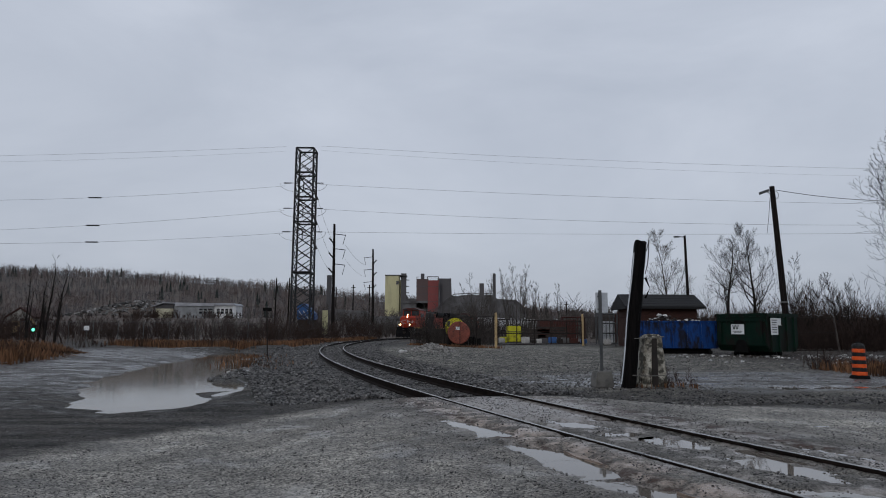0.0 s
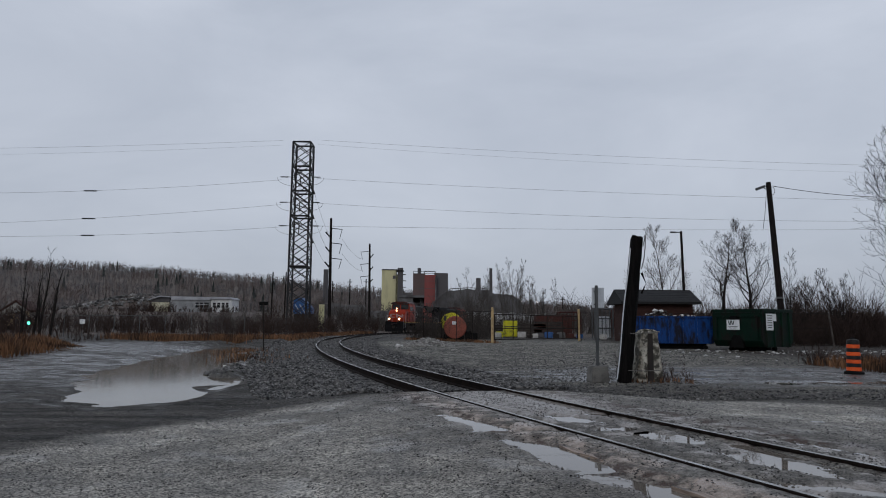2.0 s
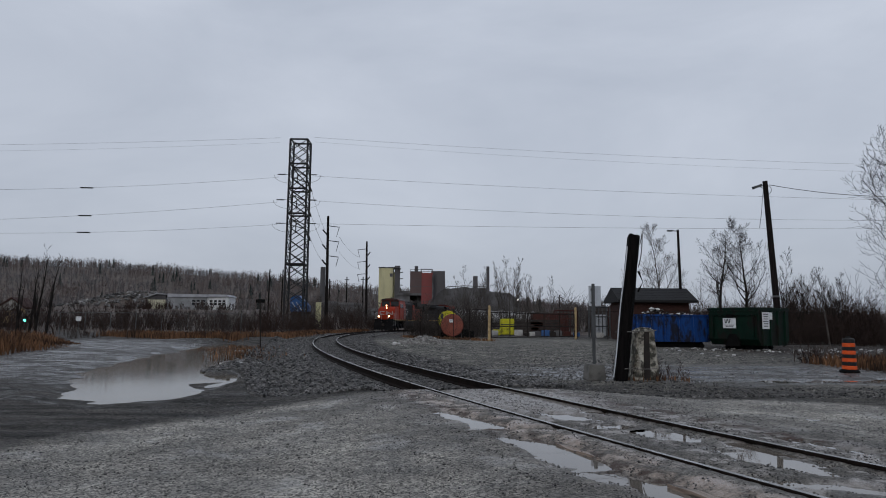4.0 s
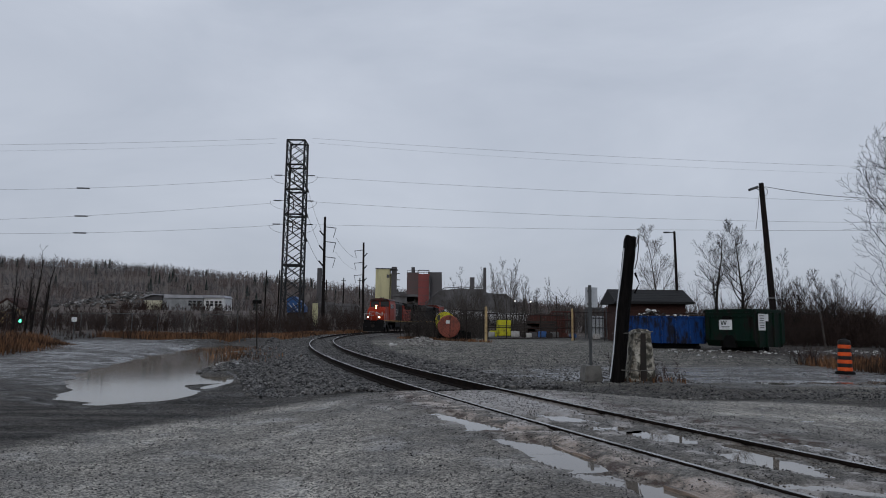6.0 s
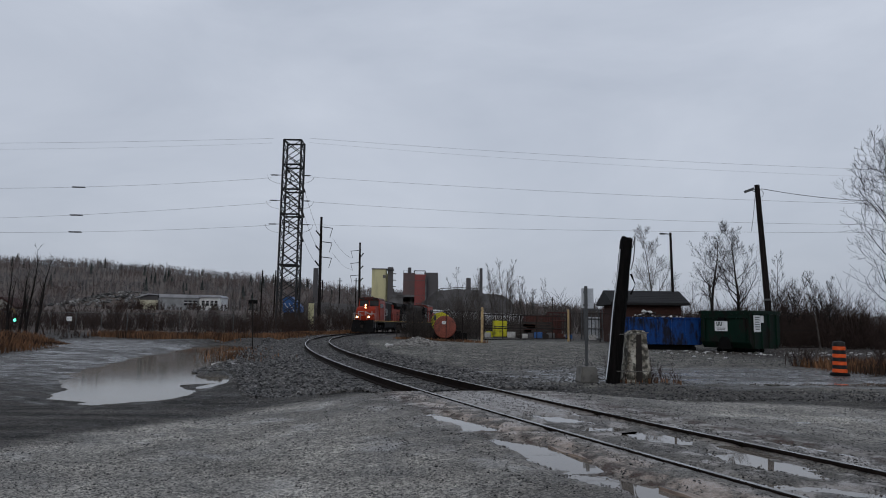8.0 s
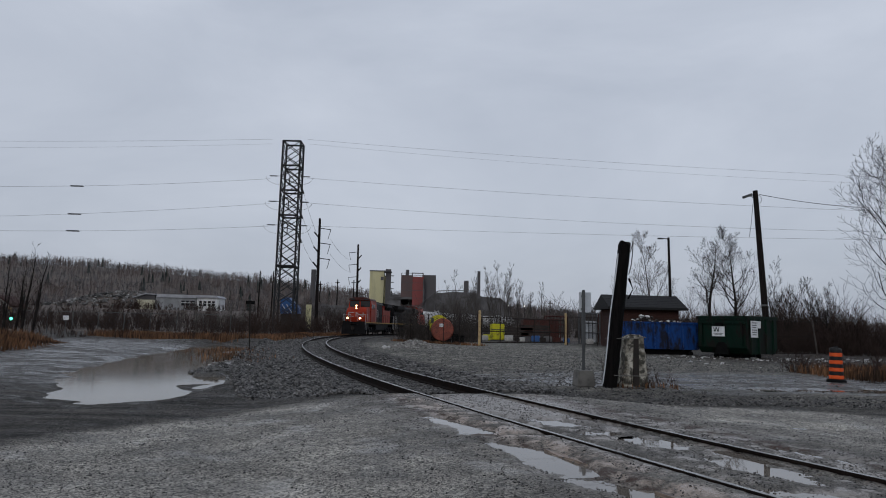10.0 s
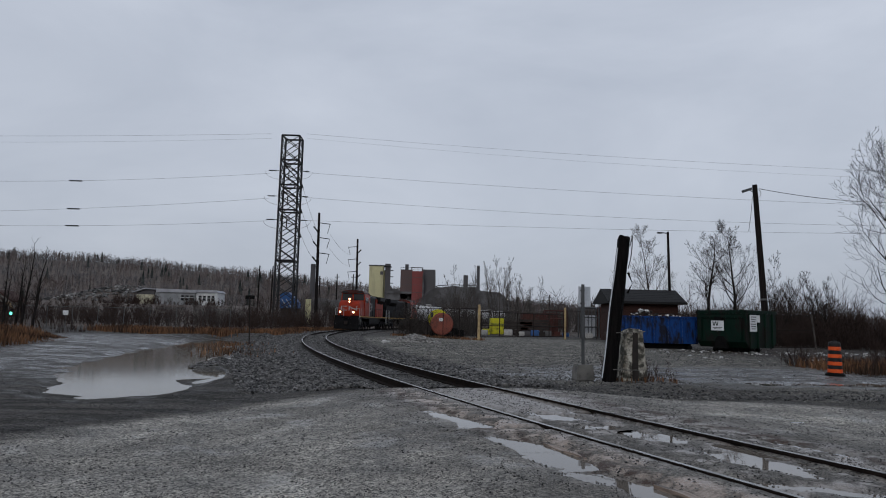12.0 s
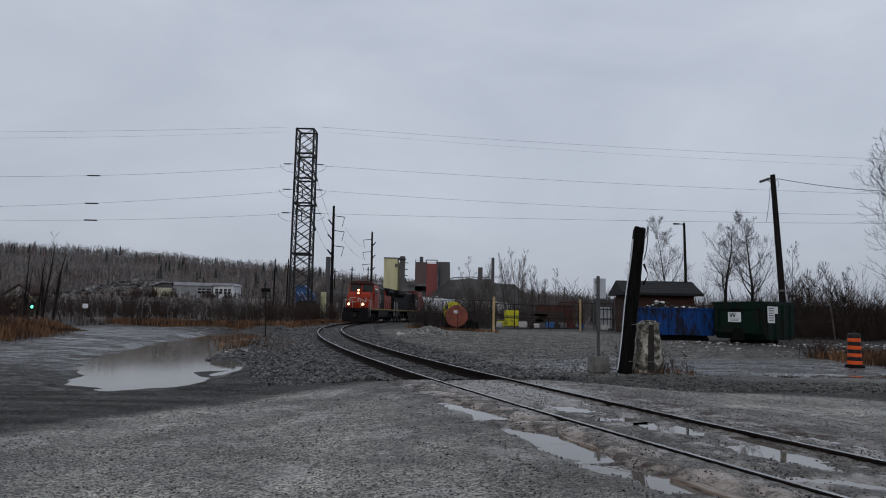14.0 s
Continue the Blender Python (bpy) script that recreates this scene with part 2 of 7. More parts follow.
    L.new(value("SUBTRACT", value("MULTIPLY_ADD", smooth, -0.62, 0.85), value("MULTIPLY", fan, 0.18)), bp.inputs["Strength"])
    L.new(height, bp.inputs["Height"])
    L.new(bp.outputs["Normal"], bsdf.inputs["Normal"])
    return m


def water_material(name, base, rough, ior, spec):
    m = bpy.data.materials.new(name)
    m.use_nodes = True
    N, L = m.node_tree.nodes, m.node_tree.links
    bsdf = N["Principled BSDF"]
    bsdf.inputs["Specular IOR Level"].default_value = spec
    bsdf.inputs["Roughness"].default_value = rough
    bsdf.inputs["IOR"].default_value = ior
    co = N.new("ShaderNodeTexCoord")
    n = N.new("ShaderNodeTexNoise")
    n.inputs["Scale"].default_value, n.inputs["Detail"].default_value = 3.0, 4
    L.new(co.outputs["Object"], n.inputs["Vector"])
    silt = N.new("ShaderNodeTexNoise")
    silt.inputs["Scale"].default_value, silt.inputs["Detail"].default_value = 0.5, 6
    L.new(co.outputs["Object"], silt.inputs["Vector"])
    r = N.new("ShaderNodeValToRGB")
    r.color_ramp.elements[0].position, r.color_ramp.elements[1].position = 0.35, 0.65
    r.color_ramp.elements[0].color = (*base, 1)
    r.color_ramp.elements[1].color = (*(v * 1.5 for v in base), 1)
    L.new(silt.outputs["Fac"], r.inputs["Fac"])
    L.new(r.outputs["Color"], bsdf.inputs["Base Color"])
    bp = N.new("ShaderNodeBump")
    bp.inputs["Strength"].default_value, bp.inputs["Distance"].default_value = 0.02, 0.01
    L.new(n.outputs["Fac"], bp.inputs["Height"])
    L.new(bp.outputs["Normal"], bsdf.inputs["Normal"])
    return m


# the railway curve: a circle about (CX, CY)
CX, CY, RAD = 167.694, 72.093, 177.255

M_GROUND = ground_material()
M_WATER = water_material("clear_puddle_water", (0.12, 0.105, 0.09), 0.02, 1.5, 0.5)
M_MUDWATER = water_material("silty_puddle_water", (0.085, 0.066, 0.044), 0.075, 1.33, 0.32)
M_BALLAST = mat("ballast_stone", (0.011, 0.011, 0.0115), (0.13, 0.125, 0.12), scale=9, rough=(0.4, 0.65), grain=60, vary=0.95, spec=0.22)
M_RAIL = mat("worn_rail_steel", (0.007, 0.0055, 0.005), (0.018, 0.013, 0.011), scale=6, rough=(0.55, 0.8), metal=0.0, grain=60, spec=0.03)
M_RAILTOP = mat("polished_rail_head", (0.42, 0.41, 0.4), (0.25, 0.24, 0.23), scale=3, rough=(0.2, 0.35), metal=1.0, bump=0.03)
M_TIE = mat("creosoted_tie", (0.012, 0.010, 0.009), (0.032, 0.028, 0.025), scale=5, rough=(0.5, 0.75), stretch=(1, 1, 1))
M_POSTBLACK = mat("charred_creosote_wood", (0.004, 0.004, 0.004), (0.009, 0.008, 0.008), scale=3, rough=(0.45, 0.75), stretch=(6, 6, 0.6), grain=25, bump=0.4, spec=0.02)
M_POLE = mat("weathered_pole_wood", (0.01, 0.009, 0.009), (0.022, 0.018, 0.017), scale=3, rough=(0.6, 0.85), stretch=(6, 6, 0.5), bump=0.3, spec=0.03)
M_STEEL = mat("dull_galvanised_steel", (0.06, 0.063, 0.066), (0.1, 0.104, 0.108), scale=1.5, rough=(0.45, 0.7), metal=0.4)
M_TOWER = mat("dark_lattice_steel", (0.018, 0.019, 0.02), (0.035, 0.036, 0.038), scale=0.8, rough=(0.5, 0.7), metal=0.3)
M_WIRE = mat("dark_wire", (0.1, 0.104, 0.11), (0.13, 0.13, 0.135), bump=0)
M_INSUL = mat("dark_porcelain", (0.012, 0.012, 0.013), (0.022, 0.021, 0.022), rough=(0.2, 0.4))
M_CONCRETE = mat("stained_concrete", (0.15, 0.145, 0.135), (0.09, 0.087, 0.082), scale=2.5, rough=(0.6, 0.9), bump=0.3, dirt=(0.05, 0.05, 0.045), dirt_scale=4)
M_LICHEN = mat("flaking_concrete", (0.5, 0.48, 0.42), (0.13, 0.115, 0.09), scale=6, rough=(0.7, 0.95), bump=0.6, grain=25, dirt=(0.05, 0.048, 0.04), dirt_scale=5, dirt_at=(0.47, 0.56))
M_SIGN = mat("sign_sheet", (0.50, 0.53, 0.57), (0.42, 0.45, 0.49), scale=2, rough=(0.35, 0.55), metal=0.2, bump=0.02)
M_BLUE = mat("blue_container_paint", (0.004, 0.034, 0.145), (0.007, 0.05, 0.2), scale=2, rough=(0.35, 0.55), grain=20, dirt=(0.008, 0.01, 0.02), dirt_scale=2.2, dirt_at=(0.45, 0.58), stretch=(1, 1, 0.35), spec=0.12)
M_GREEN = mat("green_container_paint", (0.0022, 0.013, 0.0085), (0.004, 0.019, 0.012), scale=2, rough=(0.35, 0.6), grain=20, dirt=(0.010, 0.009, 0.008), dirt_scale=2.2, dirt_at=(0.47, 0.6), stretch=(1, 1, 0.4), spec=0.08)
M_BLACK = mat("black_rubber", (0.004, 0.004, 0.004), (0.008, 0.008, 0.008), rough=(0.5, 0.8), spec=0.06)
M_WHITE = mat("white_label", (0.72, 0.74, 0.76), (0.62, 0.64, 0.66), scale=5, rough=(0.4, 0.6), bump=0.02)
M_INK = mat("label_ink", (0.03, 0.05, 0.05), (0.05, 0.06, 0.06), bump=0.02)
M_ORANGE = mat("orange_sheeting", (0.72, 0.1, 0.02), (0.6, 0.08, 0.016), scale=4, rough=(0.35, 0.5), bump=0.03)
M_DRUM = mat("drum_dark_band", (0.008, 0.008, 0.009), (0.014, 0.013, 0.013), rough=(0.4, 0.6), bump=0.05)
M_YELLOWPOST = mat("faded_yellow_paint", (0.46, 0.33, 0.16), (0.34, 0.25, 0.14), scale=3, rough=(0.5, 0.75), dirt=(0.12, 0.08, 0.05), dirt_scale=3)
M_FENCE = mat("rusty_fence_steel", (0.018, 0.015, 0.014), (0.035, 0.028, 0.025), scale=3, rough=(0.6, 0.85), metal=0.1, spec=0.08)
M_TANK = mat("rust_red_tank", (0.27, 0.075, 0.05), (0.2, 0.055, 0.04), scale=1.5, rough=(0.45, 0.65), dirt=(0.12, 0.05, 0.035), dirt_scale=1.5)
M_YELLOW = mat("safety_yellow", (0.55, 0.52, 0.02), (0.42, 0.4, 0.02), scale=2, rough=(0.4, 0.6), dirt=(0.10, 0.09, 0.03), dirt_scale=2)
M_RUBBLE = mat("broken_concrete", (0.30, 0.29, 0.275), (0.16, 0.155, 0.15), scale=4, rough=(0.7, 0.95), vary=0.5)
M_BOULDER = mat("dark_boulders", (0.05, 0.048, 0.047), (0.2, 0.195, 0.19), scale=0.6, rough=(0.7, 0.95), vary=0.8)
M_ROOF = mat("dark_shingles", (0.007, 0.0072, 0.0078), (0.013, 0.013, 0.014), scale=4, rough=(0.55, 0.8), bump=0.3)
M_HUT = mat("red_brown_boards", (0.05, 0.018, 0.013), (0.03, 0.013, 0.01), scale=3, rough=(0.6, 0.85), stretch=(1, 1, 8))
M_RED = mat("rusty_red_steel", (0.07, 0.02, 0.015), (0.04, 0.015, 0.012), scale=3, rough=(0.5, 0.8), dirt=(0.05, 0.03, 0.025), dirt_scale=3)
M_PLANK = mat("wet_tan_plank", (0.3, 0.235, 0.19), (0.2, 0.15, 0.115), scale=4, rough=(0.3, 0.6), stretch=(6, 0.8, 6), bump=0.4, dirt=(0.06, 0.045, 0.035), dirt_scale=2.5, dirt_at=(0.5, 0.6), spec=0.35)
M_TIMBER = mat("stacked_dark_timber", (0.018, 0.015, 0.014), (0.04, 0.032, 0.028), scale=3, rough=(0.6, 0.9), vary=0.4)
M_BARK = mat("bare_bark", (0.012, 0.01, 0.01), (0.026, 0.022, 0.02), scale=4, rough=(0.7, 0.95), bump=0.2, spec=0.05)
M_BIRCH = mat("pale_bark", (0.1, 0.092, 0.086), (0.045, 0.04, 0.037), scale=5, rough=(0.7, 0.95), bump=0.2, spec=0.05)
M_BRUSH = mat("brush_stems", (0.026, 0.018, 0.016), (0.056, 0.039, 0.033), scale=2, rough=(0.7, 0.95), bump=0, vary=0.4, spec=0.05)
M_BRUSHPALE = mat("grey_brush_stems", (0.085, 0.075, 0.07), (0.045, 0.039, 0.036), scale=2, rough=(0.7, 0.95), bump=0, vary=0.4, spec=0.05)
M_GRASS = mat("dead_red_grass", (0.19, 0.1, 0.055), (0.045, 0.03, 0.022), scale=0.45, spread=(0.42, 0.58), rough=(0.6, 0.9), bump=0, vary=0.5, spec=0.05)
# bare hill trees: distance haze is put into their lightened colours
M_HILLTREE = mat("hazed_bare_wood", (0.085, 0.082, 0.085), (0.155, 0.15, 0.153), scale=0.02, rough=(0.8, 1.0), bump=0, vary=0.35, spec=0.0)
M_HILLWARM = mat("hazed_bare_birch", (0.1, 0.08, 0.076), (0.17, 0.145, 0.138), scale=0.02, rough=(0.8, 1.0), bump=0, vary=0.4, spec=0.0)
M_EVERGREEN = mat("far_evergreen", (0.03, 0.036, 0.034), (0.05, 0.056, 0.054), scale=0.1, rough=(0.8, 1.0), bump=0, vary=0.3, spec=0.0)
M_LOCORED = mat("loco_red_orange", (0.31, 0.027, 0.009), (0.24, 0.022, 0.008), scale=1.2, rough=(0.35, 0.55), bump=0.03, dirt=(0.10, 0.025, 0.017), dirt_scale=0.9, dirt_at=(0.55, 0.85), spec=0.12)
M_LOCOROOF = mat("loco_maroon_roof", (0.08, 0.014, 0.009), (0.045, 0.01, 0.008), scale=1.5, rough=(0.4, 0.6), bump=0.03, spec=0.15)
M_LOCOBLACK = mat("loco_black", (0.005, 0.005, 0.006), (0.01, 0.01, 0.011), scale=1.5, rough=(0.35, 0.6), bump=0.05, spec=0.05)
M_LOCOWHITE = mat("loco_grey_white", (0.36, 0.36, 0.36), (0.28, 0.28, 0.28), scale=2, rough=(0.4, 0.6), bump=0.03)
M_LOCOYELLOW = mat("loco_yellow_edge", (0.50, 0.30, 0.05), (0.38, 0.22, 0.04), rough=(0.4, 0.6), bump=0.03)
M_GLASS = mat("dark_glass", (0.015, 0.017, 0.02), (0.02, 0.022, 0.026), rough=(0.05, 0.1), bump=0)
M_CARWHITE = mat("grimy_white_tank", (0.55, 0.55, 0.55), (0.4, 0.4, 0.39), scale=0.8, rough=(0.5, 0.7), dirt=(0.12, 0.11, 0.10), dirt_scale=0.8)
M_LAMP = glow("headlamp", (1.0, 0.62, 0.30), 7.0)
M_GREENLAMP = glow("green_signal_lens", (0.1, 1.0, 0.6), 4.0)
M_WHITELAMP = glow("yard_lamp_lens", (1.0, 0.97, 0.9), 6.0)
# the mill's yellow and red are paled to include distance haze
M_SILOYELLOW = mat("hazed_yellow_cladding", (0.55, 0.52, 0.31), (0.48, 0.45, 0.27), scale=0.15, rough=(0.6, 0.8), stretch=(1, 1, 0.2), dirt=(0.3, 0.28, 0.19), dirt_scale=0.2)
M_MILLGREY = mat("dark_mill_cladding", (0.07, 0.069, 0.075), (0.09, 0.086, 0.09), scale=0.15, rough=(0.6, 0.8), stretch=(1, 1, 0.2))
M_MILLBROWN = mat("brown_mill_cladding", (0.115, 0.078, 0.075), (0.09, 0.065, 0.065), scale=0.15, rough=(0.6, 0.8), stretch=(1, 1, 0.2))
M_MILLRED = mat("hazed_red_cladding", (0.23, 0.06, 0.057), (0.18, 0.052, 0.05), scale=0.15, rough=(0.6, 0.8), stretch=(1, 1, 0.2))
M_MILLPALE = mat("grey_mill_roof", (0.14, 0.14, 0.145), (0.06, 0.058, 0.06), scale=0.2, rough=(0.6, 0.8), dirt=(0.06, 0.055, 0.055), dirt_scale=0.2)
M_GREYSIDING = mat("grey_siding", (0.26, 0.27, 0.285), (0.2, 0.21, 0.22), scale=0.6, rough=(0.5, 0.8))
M_SIDING = mat("white_siding", (0.66, 0.67, 0.68), (0.55, 0.56, 0.57), scale=0.6, rough=(0.5, 0.8))
M_CREAM = mat("cream_siding", (0.5, 0.48, 0.36), (0.42, 0.4, 0.3), scale=0.6, rough=(0.5, 0.8))
M_HOUSEROOF = mat("grey_house_roof", (0.36, 0.37, 0.4), (0.27, 0.28, 0.3), scale=0.5, rough=(0.6, 0.8))
M_TRUCKBLUE = mat("blue_tarpaulin", (0.03, 0.10, 0.28), (0.02, 0.07, 0.20), scale=0.5, rough=(0.4, 0.6))
M_TRASH = mat("pale_litter", (0.55, 0.55, 0.54), (0.38, 0.37, 0.36), scale=3, rough=(0.5, 0.8), vary=0.4)


# ---- geometry helpers ----
def rock_shape(rnd):
    q = Euler((rnd.random() * 0.8, rnd.random() * 0.8, rnd.random() * 6.3)).to_matrix()
    return [tuple(q @ (Vector(d) * rnd.uniform(0.65, 1.25))) for d in ((1, 0, 0), (-1, 0, 0), (0, 1, 0), (0, -1, 0), (0, 0, 1), (0, 0, -1))]


ROCKS = [rock_shape(random.Random(700 + i)) for i in range(90)]


class Geo:
    """Collects vertices and faces, then becomes one mesh."""

    def __init__(self):
        self.v, self.f = [], []

    def box(self, c, s, turn=None):
        k = len(self.v)
        for i in range(8):
            p = Vector(((i & 1) - 0.5, (i >> 1 & 1) - 0.5, (i >> 2 & 1) - 0.5)) * 1.0
            p = Vector((p.x * s[0], p.y * s[1], p.z * s[2]))
            if turn:
                p = turn @ p
            self.v.append((p.x + c[0], p.y + c[1], p.z + c[2]))
        self.f += [tuple(k + j for j in q) for q in ((0, 2, 3, 1), (4, 5, 7, 6), (0, 1, 5, 4), (2, 6, 7, 3), (0, 4, 6, 2), (1, 3, 7, 5))]
        return self

    def tube(self, a, b, r0, r1=None, n=8, caps=True):
        r1 = r0 if r1 is None else r1
        if n == 3 and not caps:
            return self.twig(a, b, r0, r1)
        a, b = Vector(a), Vector(b)
        d = (b - a).normalized()
        u = d.orthogonal().normalized()
        w = d.cross(u)
        k = len(self.v)
        for p, r in ((a, r0), (b, r1)):
            for i in range(n):
                t = 2 * math.pi * (i + 0.5) / n
                self.v.append(tuple(p + r * (math.cos(t) * u + math.sin(t) * w)))
        self.f += [(k + i, k + (i + 1) % n, k + n + (i + 1) % n, k + n + i) for i in range(n)]
        if caps:
            self.f += [tuple(k + n - 1 - i for i in range(n)), tuple(k + n + i for i in range(n))]
        return self

    def twig(self, a, b, r0, r1):
        """A thin three-sided stem without ends, its corners set in plain numbers."""
        ax, ay, az = a
        bx, by, bz = b
        dx, dy, dz = bx - ax, by - ay, bz - az
        l = math.sqrt(dx * dx + dy * dy + dz * dz) or 1.0
        dx, dy, dz = dx / l, dy / l, dz / l
        if abs(dz) < 0.9:
            ux, uy, uz = -dy, dx, 0.0
        else:
            ux, uy, uz = dz, 0.0, -dx
        l = math.sqrt(ux * ux + uy * uy + uz * uz)
        ux, uy, uz = ux / l, uy / l, uz / l
        wx, wy, wz = dy * uz - dz * uy, dz * ux - dx * uz, dx * uy - dy * ux
        k = len(self.v)
        put = self.v.append
        for px, py, pz, r in ((ax, ay, az, r0), (bx, by, bz, r1)):
            h, q = -0.5 * r, 0.866 * r
            put((px + r * ux, py + r * uy, pz + r * uz))
            put((px + h * ux + q * wx, py + h * uy + q * wy, pz + h * uz + q * wz))
            put((px + h * ux - q * wx, py + h * uy - q * wy, pz + h * uz - q * wz))
        self.f += ((k, k + 1, k + 4, k + 3), (k + 1, k + 2, k + 5, k + 4), (k + 2, k, k + 3, k + 5))
        return self

    def stem(self, rings, n=8):
        """One closed, tapering stem through level rings of centre and radius."""
        k = len(self.v)
        for p, r in rings:
            self.v += [(p.x + r * math.cos(2 * math.pi * i / n), p.y + r * math.sin(2 * math.pi * i / n), p.z) for i in range(n)]
        for j in range(len(rings) - 1):
            self.f += [(k + j * n + i, k + j * n + (i + 1) % n, k + (j + 1) * n + (i + 1) % n, k + (j + 1) * n + i) for i in range(n)]
        self.f += [tuple(k + n - 1 - i for i in range(n)), tuple(k + (len(rings) - 1) * n + i for i in range(n))]
        return self

    def beam(self, a, b, w):
        return self.tube(a, b, w * 0.7071, n=4)

    def prism(self, outline, lo, hi, axis="x"):
        """An outline in the two other axes, drawn out along one axis."""
        k, n = len(self.v), len(outline)
        for t in (lo, hi):
            for p, q in outline:
                self.v.append({"x": (t, p, q), "y": (p, t, q), "z": (p, q, t)}[axis])
        self.f += [(k + i, k + (i + 1) % n, k + n + (i + 1) % n, k + n + i) for i in range(n)]
        self.f += [tuple(k + n - 1 - i for i in range(n)), tuple(k + n + i for i in range(n))]
        return self

    def lathe(self, rings, n=20, c=(0, 0), close=True):
        k = len(self.v)
        for r, z in rings:
            for i in range(n):
                t = 2 * math.pi * i / n
                self.v.append((c[0] + r * math.cos(t), c[1] + r * math.sin(t), z))
        for j in range(len(rings) - 1):
            self.f += [(k + j * n + i, k + j * n + (i + 1) % n, k + (j + 1) * n + (i + 1) % n, k + (j + 1) * n + i) for i in range(n)]
        if close:
            self.f += [tuple(k + n - 1 - i for i in range(n)), tuple(k + (len(rings) - 1) * n + i for i in range(n))]
        return self

    def rock(self, c, r, rnd, flat=0.7):
        """A lump of eight uneven faces."""
        k = len(self.v)
        x, y, z = c
        self.v += [(x + r * p, y + r * q, z + r * h * flat) for p, q, h in ROCKS[rnd.randrange(len(ROCKS))]]
        self.f += [tuple(k + j for j in t) for t in ((0, 2, 4), (2, 1, 4), (1, 3, 4), (3, 0, 4), (2, 0, 5), (1, 2, 5), (3, 1, 5), (0, 3, 5))]
        return self

    def mesh(self, name, bevel=0.0, smooth=False):
        me = bpy.data.meshes.new(name)
        me.from_pydata(self.v, [], self.f)
        bm = bmesh.new()
        bm.from_mesh(me)
        bmesh.ops.recalc_face_normals(bm, faces=bm.faces)
        if bevel:
            edges = [e for e in bm.edges if len(e.link_faces) == 2 and e.calc_face_angle() > 0.5]
            bmesh.ops.bevel(bm, geom=edges, offset=bevel, segments=2, affect="EDGES", clamp_overlap=True)
        bm.to_mesh(me)
        bm.free()
        if smooth:
            me.polygons.foreach_set("use_smooth", [True] * len(me.polygons))
        return me

    def raw(self, name):
        me = bpy.data.meshes.new(name)
        me.from_pydata(self.v, [], self.f)
        return me


def thing(name, place, label, category, group="", kind="", rz=0.0, rx=0.0, ry=0.0):
    ob = new(name)
    ob.matrix_basis = pose(*place, rx, ry, rz)
    ob.empty_display_size = 0.2
    return tagged(ob, label, category, group, kind)


def part(name, geo, material, parent, label="", bevel=0.0, smooth=False):
    me = geo if isinstance(geo, bpy.types.Mesh) else geo.mesh(name, bevel, smooth)
    if not me.materials:
        me.materials.append(material)
    ob = new(name, me)
    ob.parent = parent
    return tagged(ob, label)


def solid(name, geo, material, place, label, category, group="", kind="", bevel=0.0, smooth=False, rz=0.0, raw=False):
    """A thing that is one mesh."""
    me = geo if isinstance(geo, bpy.types.Mesh) else (geo.raw(name) if raw else geo.mesh(name, bevel, smooth))
    if not me.materials:
        me.materials.append(material)
    ob = new(name, me)
    ob.matrix_basis = pose(*place, 0, 0, rz)
    return tagged(ob, label, category, group, kind)


# ---- the lie of the land ----
def sm(lo, hi, x):
    t = np.clip((x - lo) / (hi - lo), 0, 1)
    return t * t * (3 - 2 * t)


GRID = np.random.RandomState(4).rand(256, 256)


def value_noise(x, y):
    xi, yi = np.floor(x).astype(int), np.floor(y).astype(int)
    u, v = x - xi, y - yi
    u, v = u * u * (3 - 2 * u), v * v * (3 - 2 * v)
    g = lambda a, b: GRID[a % 256, b % 256]
    return (g(xi, yi) * (1 - u) + g(xi + 1, yi) * u) * (1 - v) + (g(xi, yi + 1) * (1 - u) + g(xi + 1, yi + 1) * u) * v - 0.5


def fbm(x, y, octaves=4):
    return sum(value_noise(x * 2 ** k + 17 * k, y * 2 ** k + 31 * k) / 1.8 ** k for k in range(octaves))


def off_track(x, y):
    return np.hypot(x - CX, y - CY) - RAD


def on_track(s, d=0.0):
    """A point s metres along the curve beyond its westernmost point, d metres outside it."""
    a = math.pi - s / RAD
    return CX + (RAD + d) * math.cos(a), CY + (RAD + d) * math.sin(a)


